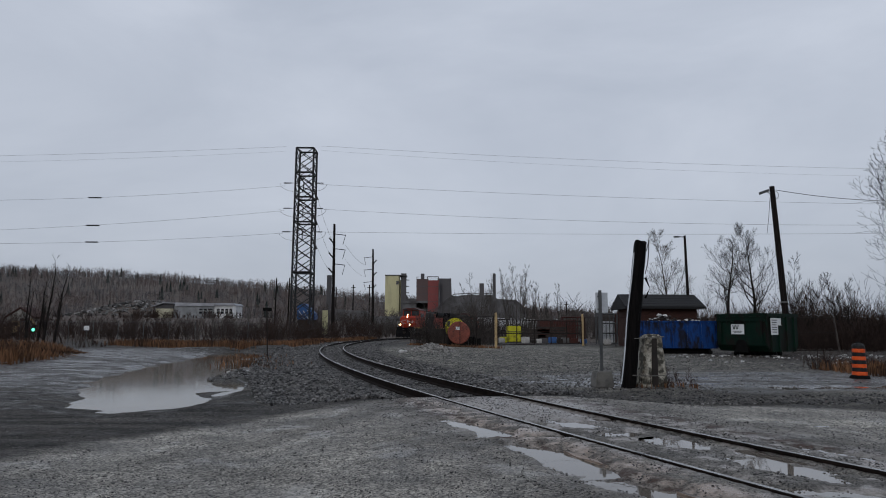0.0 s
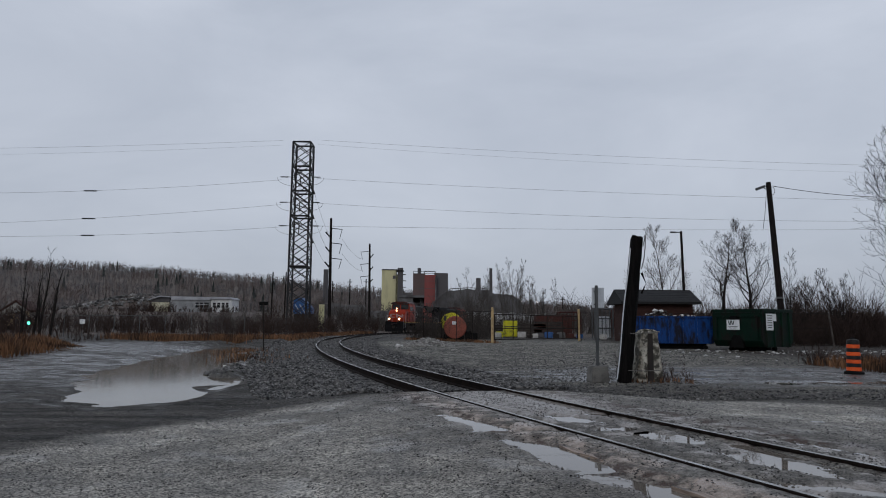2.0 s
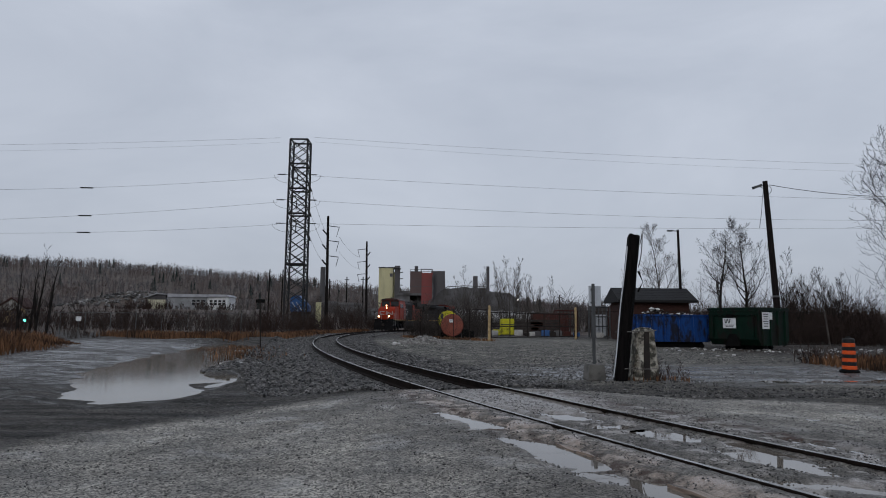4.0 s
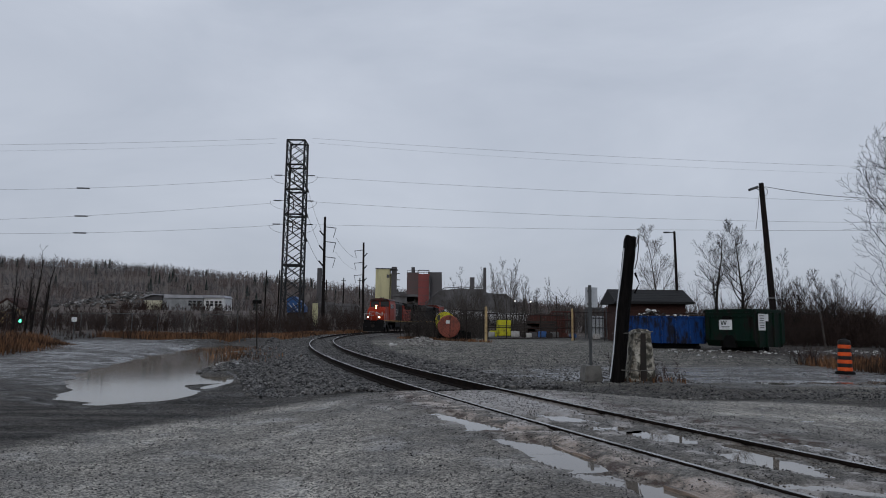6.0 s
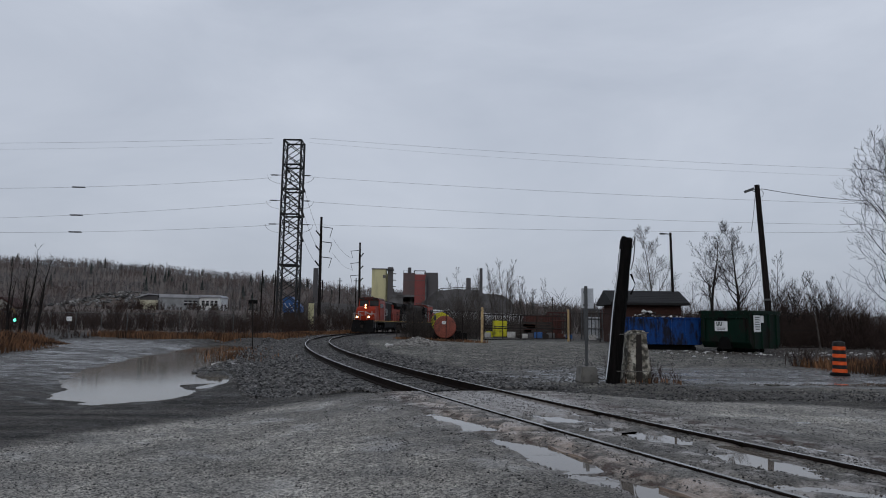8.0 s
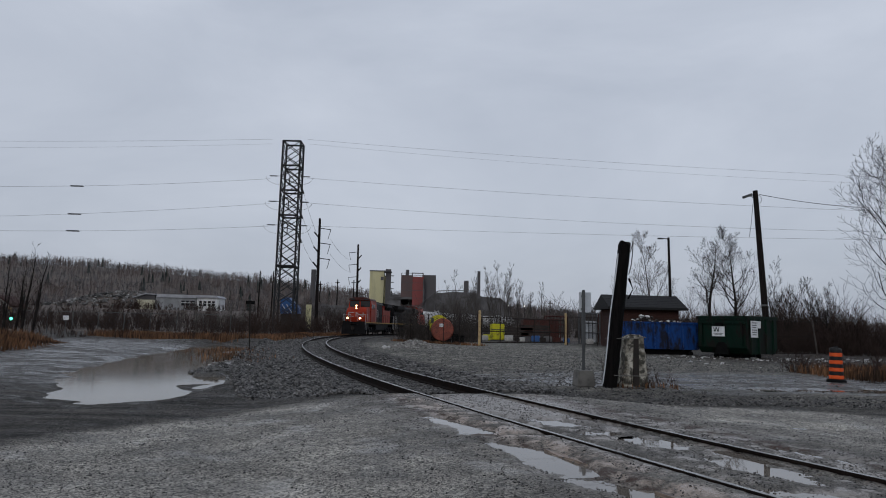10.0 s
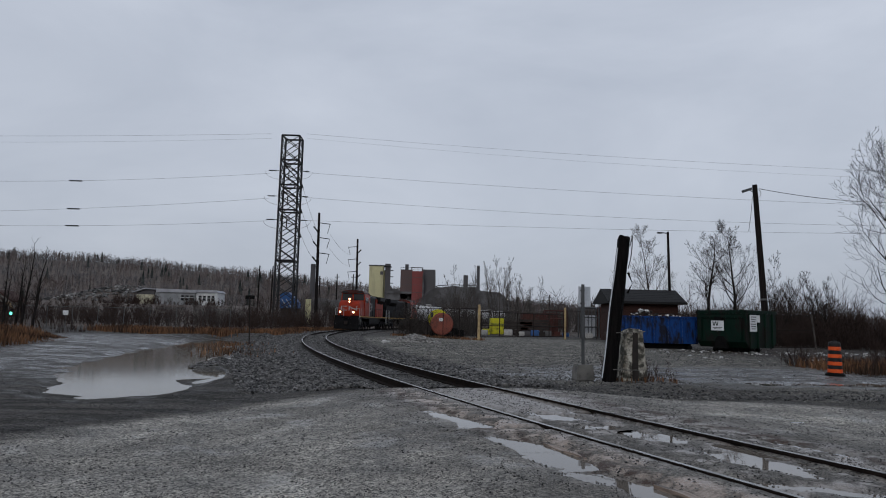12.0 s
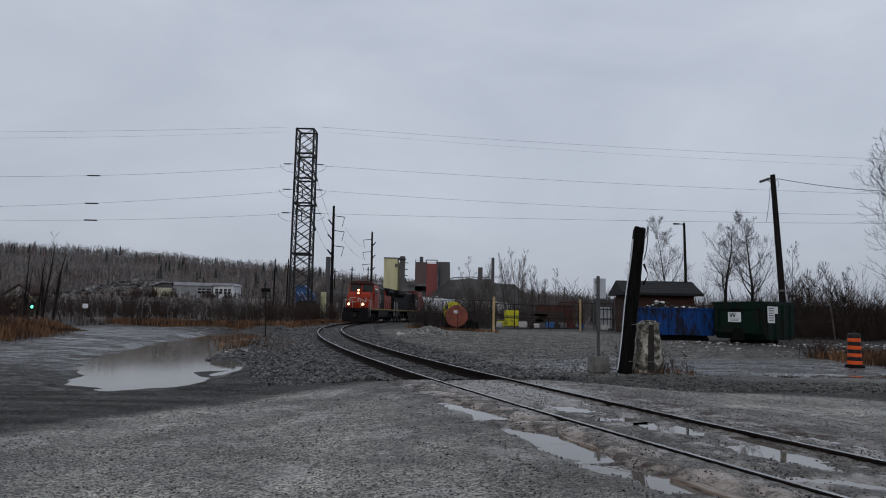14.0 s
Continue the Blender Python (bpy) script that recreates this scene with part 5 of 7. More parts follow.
def build_bins():
    z = land_z(17, 44)
    container("roll_off_bin", 5.3, 2.2, 2.05, M_BLUE, "blue steel roll-off bin heaped with rubbish", "waste bin", (15.3, 43.6, z), -5, 6, 0.12, 0.36, 0.3)
    rnd = random.Random(12)
    for name, material, label, count in (("rubbish_heap", M_TRASH, "pale torn rubbish heaped in the blue bin", 120), ("rubbish_heap", M_TIMBER, "dark broken rubbish heaped in the blue bin", 200)):
        heap = Geo()
        for _ in range(count):
            u, v = rnd.uniform(-2.3, 2.3), rnd.uniform(-0.9, 0.9)
            lift = 0.7 * math.exp(-((u + 0.8) / 0.8) ** 2) + 0.3 * math.exp(-((u - 1.0) / 0.7) ** 2)
            heap.rock((u, v, 1.85 + lift * rnd.random() + rnd.uniform(-0.05, 0.08)), rnd.uniform(0.06, 0.2), rnd, 0.6)
        solid(name, heap, material, (15.3, 43.6, z), label, "rubbish", kind="stuff", rz=-5)
    green = container("waste_container", 3.2, 3.3, 2.42, M_GREEN, "large dark green steel waste container with white labels", "waste container", (19.4, 40.85, z), 32, 4, 0.2, 0.26, 0.3)
    lab = part("label_plate", Geo().box((-1.7, 0.15, 1.58), (0.012, 0.86, 0.6)), M_WHITE, green, "white label with a dark angular mark")
    for y, tilt in ((0.42, -14), (0.32, 14), (0.22, -14), (0.12, 14)):
        part("label_mark", Geo().box((-1.709, y, 1.7), (0.006, 0.06, 0.26), Euler((radians(tilt), 0, 0)).to_matrix()), M_INK, lab)
    part("label_line", Geo().box((-1.709, 0.15, 1.46), (0.006, 0.62, 0.035)), M_INK, lab)
    part("label_line", Geo().box((-1.709, 0.15, 1.38), (0.006, 0.5, 0.03)), M_INK, lab)
    sheet = part("notice_sheet", Geo().box((-0.95, -1.74, 1.75), (0.72, 0.012, 0.98)), M_WHITE, green, "white notice with grey lines")
    part("notice_sheet", Geo().box((-0.42, -1.74, 2.02), (0.3, 0.01, 0.42)), M_WHITE, green)
    for k in range(6):
        part("notice_line", Geo().box((-0.95, -1.749, 2.12 - 0.14 * k), (0.5 - 0.05 * (k % 3), 0.006, 0.05)), M_STEEL, sheet)
    # solid black arch in place of the shade inside a fork pocket
    part("fork_pocket_shade", Geo().prism([(-0.45, 0.2), (0.45, 0.2), (0.36, 0.75), (0.2, 0.95), (-0.2, 0.95), (-0.36, 0.75)], -1.63, -1.45, "x"), M_BLACK, green, "black arch standing in for a shaded fork pocket")
    part("front_lip", Geo().box((-1.66, 0, 2.1), (0.12, 3.2, 0.1)), M_GREEN, green, bevel=0.02)
    for y in (-1.35, 1.35):
        part("front_rib", Geo().box((-1.64, y, 1.45), (0.1, 0.16, 1.4)), M_GREEN, green, bevel=0.02)
    part("latch", Geo().box((-1.68, 0.1, 2.0), (0.16, 0.5, 0.22)), M_BLACK, green, bevel=0.02)


def build_utility_pole():
    x, y = 27.2, 52.0
    z = land_z(x, y) - 0.1
    p = thing("utility_pole", (x, y, z), "dark leaning wooden utility pole with a lamp head", "utility pole")
    top = Vector((-0.65, 0, 13.2))
    part("shaft", Geo().tube((0, 0, 0), top, 0.27, 0.19, 12), M_POLE, p)
    part("lamp_head", Geo().tube((-0.65, 0, 12.5), (-1.15, -0.1, 12.75), 0.035, n=6).box((-1.35, -0.1, 12.72), (0.75, 0.3, 0.2), Euler((0, radians(-20), 0)).to_matrix()), M_STEEL, p, "grey lamp head", bevel=0.01)
    part("stay_wire", wire_geo([Vector((-0.8, 0.1, 12.3)), Vector((-1.0, 0.1, 10.6)), Vector((-1.2, 0.1, 9.4))], 0.02), M_WIRE, p)
    part("drop_loop", wire_geo([Vector((-0.45 + 0.3 * math.sin(t), 0, 12.85 - 0.35 * (1 - math.cos(t)))) for t in [i * 0.5 for i in range(9)]], 0.02), M_WIRE, p)
    part("band", Geo().tube((-0.19, 0, 3.8), (-0.195, 0, 3.95), 0.27, n=12), M_STEEL, p)
    solid("service_wire", wire_geo(sag((26.9, 52, z + 12.9), (47, 55, z + 13.2), 0.7), 0.025), M_WIRE, (0, 0, 0), "black service wire sagging from the utility pole", "wire")
    x, y = 23.9, 64.0
    z = land_z(x, y) - 0.1
    q = thing("street_lamp", (x, y, z), "slim dark street lamp with a short arm", "street lamp")
    part("shaft", Geo().tube((0.05, 0, 0), (-0.1, 0, 10.9), 0.17, 0.11, 10), M_POLE, q)
    part("arm", Geo().tube((-0.1, 0, 10.75), (-0.7, 0, 10.8), 0.05, n=6), M_STEEL, q)
    part("lamp_head", Geo().box((-0.9, 0, 10.78), (0.55, 0.25, 0.14)), M_STEEL, q, bevel=0.03)


def build_hut():
    x, y = 20.75, 64.0
    z = land_z(x, y)
    h = thing("hut", (x, y, z), "low red-brown boarded hut with a dark overhanging roof", "hut")
    part("wall", Geo().box((0, -1.8, 1.9), (6.4, 0.15, 3.8)), M_HUT, h)
    part("wall", Geo().box((0, 1.8, 1.9), (6.4, 0.15, 3.8)), M_HUT, h)
    part("wall", Geo().prism([(-1.72, 0), (1.72, 0), (1.72, 3.95), (0, 4.75), (-1.72, 3.95)], -3.12 - 0.075, -3.12 + 0.075, "x"), M_HUT, h)
    part("wall", Geo().prism([(-1.72, 0), (1.72, 0), (1.72, 3.95), (0, 4.75), (-1.72, 3.95)], 3.12 - 0.075, 3.12 + 0.075, "x"), M_HUT, h)
    for k in range(22):
        part("board", Geo().box((0, -1.89, 0.15 + 0.165 * k), (6.3, 0.03, 0.15)), M_HUT, h)
    g = Geo()
    e, r, zt, ze = (3.75, 2.7), (3.72, 0.1), 5.0, 3.75
    g.v += [(-e[0], -e[1], ze), (e[0], -e[1], ze), (e[0], e[1], ze), (-e[0], e[1], ze), (-r[0], 0, zt), (r[0], 0, zt), (-e[0], -e[1], ze - 0.22), (e[0], -e[1], ze - 0.22), (e[0], e[1], ze - 0.22), (-e[0], e[1], ze - 0.22)]
    g.f += [(0, 1, 5, 4), (2, 3, 4, 5), (1, 2, 5), (3, 0, 4), (6, 9, 8, 7), (0, 6, 7, 1), (1, 7, 8, 2), (2, 8, 9, 3), (3, 9, 6, 0)]
    roof = part("roof", g, M_ROOF, h, "dark shingled gable roof")
    for k in range(7):
        t = (k + 0.5) / 7
        yy, zz, w = -e[1] * (1 - t), ze + (zt - ze) * t, e[0] - (e[0] - r[0]) * t
        part("shingle_course", Geo().box((0, yy, zz + 0.006), (2 * w - 0.1, 0.02, 0.012)), M_ROOF, roof)
    for xx in (-2.0, 0.6):
        part("window", Geo().box((xx, -1.92, 1.9), (0.9, 0.06, 0.8)), M_GLASS, h, bevel=0.01)
    part("door", Geo().box((2.2, -1.92, 1.05), (0.95, 0.06, 2.05)), M_TIMBER, h, bevel=0.01)


def build_fences():
    # yard fence with its gate, from the brush to the far racks
    A, B = Vector((4.36, 54.05)), Vector((13.43, 63.4))
    for x, y, zt in ((A.x, A.y, 2.85), (B.x, B.y, 3.0)):
        z = land_z(x, y)
        solid("gate_post", Geo().tube((0, 0, -0.1), (0, 0, zt), 0.115, 0.11, 12).lathe([(0.11, zt), (0.07, zt + 0.06)], 12), M_YELLOWPOST, (x, y, z), "faded yellow steel gate post", "gate post", "posts of the yard gate")
    gate = thing("yard_gate", (A.x, A.y, land_z(A.x, A.y)), "closed dark tubular steel yard gate", "gate", rz=math.degrees(math.atan2(B.y - A.y, B.x - A.x)))
    L = (B - A).length
    for z in (0.28, 1.2, 2.35):
        part("gate_rail", Geo().tube((0.2, 0, z), (L - 0.2, 0, z), 0.045, n=8), M_FENCE, gate)
    for i in range(6):
        x = 0.25 + (L - 0.5) * i / 5
        part("gate_upright", Geo().tube((x, 0, 0.28), (x, 0, 2.35), 0.045, n=8), M_FENCE, gate)

    def mesh_fence(name, pts, height, label, posts_every=2.6, mesh_step=0.22, metal=M_FENCE):
        f = thing(name, (0, 0, 0), label, "fence", "fences of the yard")
        for (x0, y0), (x1, y1) in zip(pts, pts[1:]):
            a, b = Vector((x0, y0, land_z(x0, y0))), Vector((x1, y1, land_z(x1, y1)))
            n = max(1, round((b - a).length / posts_every))
            for i in range(n + 1):
                p = a.lerp(b, i / n)
                part("post", Geo().tube(p, p + Vector((0, 0, height)), 0.035, n=6), metal, f)
            part("top_rail", Geo().tube(a + Vector((0, 0, height)), b + Vector((0, 0, height)), 0.025, n=6), metal, f)
            w = Geo()
            m = int((b - a).length / mesh_step)
            k = int(height / mesh_step)
            for i in range(-k, m):
                lo, hi = max(0, -i), min(k, m - i)
                if hi > lo:
                    up = lambda j: Vector((0, 0, 0.05 + j * mesh_step * (height - 0.1) / (k * mesh_step)))
                    w.tube(a.lerp(b, (i + lo) / m) + up(lo), a.lerp(b, (i + hi) / m) + up(hi), 0.005, n=3, caps=False)
                    w.tube(a.lerp(b, (i + lo) / m) + up(k - lo), a.lerp(b, (i + hi) / m) + up(k - hi), 0.005, n=3, caps=False)
            tagged(part("wire_mesh", w.raw("wire_mesh"), metal, f, "rusty chain-link mesh"), kind="stuff")

    mesh_fence("chain_link_fence", [(-3.2, 66), (0.2, 60.5), (4.2, 54.4)], 2.6, "rusty chain-link fence overgrown with bare stems")
    mesh_fence("chain_link_fence", [(13.6, 63.3), (30, 60), (35.7, 60)], 2.7, "dark chain-link fence behind the bins")
    mesh_fence("chain_link_fence", [(-46, 72), (-20, 68)], 2.3, "thin chain-link fence beyond the gravel road", 3.0, 0.3, M_STEEL)


def build_panel():
    """A loose chain-link panel on a leaning post beside the green container."""
    x, y = 24.3, 46.0
    f = thing("fence_panel", (x, y, land_z(x, y)), "sagging chain-link panel on a leaning post by the container", "fence")
    part("post", Geo().tube((0, 0, -0.1), (0, 0, 2.45), 0.05, n=8), M_FENCE, f)
    part("post", Geo().tube((3.25, 0, -0.1), (2.95, 0, 2.5), 0.06, n=8), M_BRUSHPALE, f, "grey leaning post")
    for z in (0.15, 1.35, 2.4):
        part("rail", Geo().tube((0, 0, z), (3.1, 0, z + 0.04), 0.028, n=6), M_FENCE, f)
    w = Geo()
    for i in range(-14, 18):
        lo, hi = max(0, -i), min(14, 18 - i)
        if hi > lo:
            w.tube(((i + lo) * 0.17, 0, 0.15 + lo * 0.16), ((i + hi) * 0.17, 0, 0.15 + hi * 0.16), 0.006, n=3, caps=False)
            w.tube(((i + lo) * 0.17, 0, 2.39 - lo * 0.16), ((i + hi) * 0.17, 0, 2.39 - hi * 0.16), 0.006, n=3, caps=False)
    tagged(part("wire_mesh", w.raw("wire_mesh"), M_FENCE, f), kind="stuff")


def build_tank():
    x, y = 1.5, 61.5
    z = land_z(x, y)
    t = thing("fuel_tank", (x, y, z), "rust-red horizontal steel tank with a small white notice", "tank", rz=-1.5)
    g = Geo()
    n = 32
    for r, yy in ((0.35, -0.06), (0.98, -0.02), (1.05, 0.06), (1.05, 3.4), (0.9, 3.5)):
        for i in range(n):
            a = 2 * math.pi * i / n
            g.v.append((r * math.cos(a), yy, 1.22 + r * math.sin(a)))
    for j in range(4):
        g.f += [(j * n + i, j * n + (i + 1) % n, (j + 1) * n + (i + 1) % n, (j + 1) * n + i) for i in range(n)]
    g.f += [tuple(range(n)), tuple(4 * n + i for i in range(n))]
    part("shell", g, M_TANK, t, "rust-red steel drum")
    part("notice", Geo().box((-0.1, -0.08, 1.62), (0.36, 0.02, 0.3)), M_WHITE, t, "small white notice")
    part("filler", Geo().box((-0.05, -0.1, 2.0), (0.2, 0.12, 0.3)), M_TANK, t)
    for yy in (0.5, 2.8):
        part("saddle", Geo().box((0, yy, 0.15), (1.7, 0.3, 0.4)), M_BLACK, t)
    solid("oil_drum", Geo().tube((0, 0, 0), (0, 0, 0.7), 0.32, n=16), M_BLACK, (x + 1.75, y - 0.3, z), "short black drum beside the red tank", "drum")
    solid("oil_drum", Geo().tube((0, 0, 0), (0, 0, 0.85), 0.3, n=16), M_BLACK, (x + 1.2, y + 0.3, z), "black drum beside the red tank", "drum")
    reel = thing("yellow_tank", (x - 0.3, y + 4.2, z), "upright yellow round tank behind the red one", "tank")
    part("shell", Geo().tube((0, 0, 1.65), (0, 1.6, 1.65), 1.0, n=28), M_YELLOW, reel, "safety yellow drum", bevel=0.03)
    part("stand", Geo().box((0, 0.8, 0.4), (1.8, 1.2, 0.9)), M_BLACK, reel)
    part("mark", Geo().box((-0.6, -0.012, 2.1), (0.25, 0.02, 0.5)), M_INK, reel)


def build_rubble():
    rnd = random.Random(21)
    g = Geo()
    for _ in range(900):
        a, r = rnd.random() * 6.283, rnd.random() ** 0.6
        x, y = 1.75 * r * math.cos(a), 1.5 * r * math.sin(a)
        h = 0.62 * max(0, 1 - r) ** 0.8
        g.rock((x, y, h * rnd.uniform(0.6, 1)), rnd.uniform(0.04, 0.13), rnd)
    solid("rubble_pile", g, M_RUBBLE, (-0.75, 45.0, land_z(-0.75, 45)), "pale heap of broken concrete and gravel", "rubble", kind="stuff")
    solid("paper_bag", Geo().rock((0, 0, 0.12), 0.26, rnd, 0.5).rock((0.2, 0.1, 0.1), 0.2, rnd, 0.5), M_TRASH, (-2.6, 41.5, land_z(-2.6, 41.5)), "crumpled white sack on the gravel", "litter")
    solid("paper_bag", Geo().rock((0, 0, 0.02), 0.13, rnd, 0.3), M_TRASH, (*on_track(-45, 0.45), -0.15), "scrap of white paper between the rails", "litter")
    litter = Geo()
    for _ in range(300):
        x = rnd.uniform(12.5, 30)
        y = rnd.uniform(36.5, 41.8) if rnd.random() < 0.8 else rnd.uniform(28, 36)
        litter.rock((x, y, land_z(x, y) + 0.02), rnd.choice((0.03, 0.04, 0.05, 0.07, 0.13)) * rnd.uniform(0.7, 1.3), rnd, 0.45)
    solid("litter", litter, M_TRASH, (0, 0, 0), "scattered pale litter in front of the bins", "litter", kind="stuff")
    isl = Geo()
    for _ in range(500):
        a, r = rnd.random() * 6.283, rnd.random() ** 0.5
        x, y = -6.9 + 0.85 * r * math.cos(a) - 0.3 * r * math.sin(a), 22.5 + 2.2 * r * math.sin(a)
        isl.rock((x, y, land_z(x, y) + 0.02), rnd.uniform(0.03, 0.1), rnd, 0.6)
    solid("stones", isl, M_BALLAST, (0, 0, 0), "stones heaped on a spit in the puddle", "stones", kind="stuff")
    solid("ice_patch", Geo().prism([(-0.75, -0.2), (-0.3, -0.35), (0.5, -0.3), (0.8, 0.05), (0.3, 0.3), (-0.5, 0.25)], 0, 0.05, "z"), M_TRASH, (-7.35, 25.2, max(land_z(-7.35, 25.2), -0.39)), "patch of dirty ice by the puddle", "ice")


def rack(x, y, w, h, material, label):
    z = land_z(x, y)
    r = thing("steel_rack", (x, y, z), label, "rack", "racks in the yard")
    for zz in (0.1, h * 0.36, h * 0.68, h):
        part("rail", Geo().beam((-w / 2, 0, zz), (w / 2, 0, zz), 0.1), material, r)
    n = max(3, int(w / 0.4))
    for i in range(n + 1):
        xx = -w / 2 + w * i / n
        part("bar", Geo().beam((xx, 0, 0), (xx, 0, h), 0.12 if i in (0, n) else 0.07), material, r)
    part("back_frame", Geo().beam((-w / 2, 1.2, 0), (-w / 2, 1.2, h), 0.12).beam((w / 2, 1.2, 0), (w / 2, 1.2, h), 0.12).beam((-w / 2, 1.2, h), (w / 2, 1.2, h), 0.1), material, r)


def build_yard_goods():
    z = land_z(8.6, 80)
    box = thing("yellow_crate", (8.5, 80, z), "bright yellow-green ribbed plastic crate", "crate")
    part("body", Geo().box((0.1, 0, 1.05), (1.6, 1.6, 1.9)).box((-1.2, -0.2, 0.35), (0.9, 1.2, 0.7)), M_YELLOW, box, bevel=0.08)
    for i in range(4):
        part("rib", Geo().box((-0.55 + 0.42 * i, -0.83, 1.05), (0.08, 0.06, 1.8)), M_YELLOW, box)
    part("strap", Geo().box((0.1, -0.84, 1.3), (1.62, 0.05, 0.1)), M_INK, box, "dark strap round the crate")
    rnd = random.Random(31)
    for k, (x0, n, hgt) in enumerate(((11.0, 6, 5), (13.2, 6, 6))):
        stack = thing("timber_stack", (x0, 79.5, land_z(x0, 79.5)), "stack of dark weathered timbers", "timber", "timber stacks in the yard")
        for j in range(hgt):
            for i in range(n):
                part("timber", Geo().box((rnd.uniform(-0.2, 0.2), i * 0.3, 0.2 + 0.32 * j), (3.2 + rnd.uniform(-0.5, 0.5), 0.27, 0.27)), M_TIMBER, stack)
    rack(15.9, 80, 2.6, 3.1, M_RED, "rusty red barred steel rack")
    rack(18.0, 72, 2.0, 3.3, M_STEEL, "grey barred steel rack with pale sheets")
    rack(20.3, 72, 2.2, 3.4, M_RED, "rusty red barred steel rack")
    cont = thing("shipping_container", (14.8, 86, land_z(14.8, 86)), "faded red steel shipping container", "container")
    part("body", Geo().box((0, 0, 1.45), (4.6, 2.4, 2.7)), M_RED, cont, bevel=0.04)
    for i in range(14):
        part("corrugation", Geo().box((-2.1 + 0.32 * i, -1.22, 1.45), (0.14, 0.06, 2.4)), M_RED, cont)
    solid("white_sheet", Geo().box((0, 0, 1.3), (1.5, 0.06, 2.4)), M_SIGN, (18.1, 72.6, land_z(18.1, 72.6)), "pale sheet leaning in the grey rack", "sheet")
    for x, y, s, m, label in ((9.9, 79, 0.7, M_TRASH, "pale sacks beside the timber"), (11.8, 77.5, 0.6, M_MILLGREY, "grey junk boxes on the ground"), (12.9, 77.6, 0.7, M_TRUCKBLUE, "dull blue junk box on the ground"), (14.3, 77.4, 0.65, M_MILLPALE, "pale grey junk box on the ground"), (7.0, 79, 0.6, M_TRASH, "white sack beside the yellow crate"), (10.6, 76.8, 0.4, M_TIMBER, "dark junk box on the ground"), (11.2, 77.0, 0.5, M_TRASH, "torn white bundle on the ground"), (13.6, 76.9, 0.5, M_TIMBER, "dark junk box on the ground"), (15.2, 76.7, 0.55, M_RED, "rusty red junk box on the ground"), (16.3, 76.6, 0.5, M_TRUCKBLUE, "dull blue junk box on the ground"), (17.6, 70.8, 0.55, M_TRASH, "white bundle by the grey rack"), (19.4, 70.5, 0.5, M_TIMBER, "dark junk box by the red rack")):
        solid("junk_box", Geo().box((0, 0, s / 2), (s * 1.4, s, s)), m, (x, y, land_z(x, y)), label, "box", "junk in the yard", bevel=0.06, rz=rnd.uniform(-20, 20))


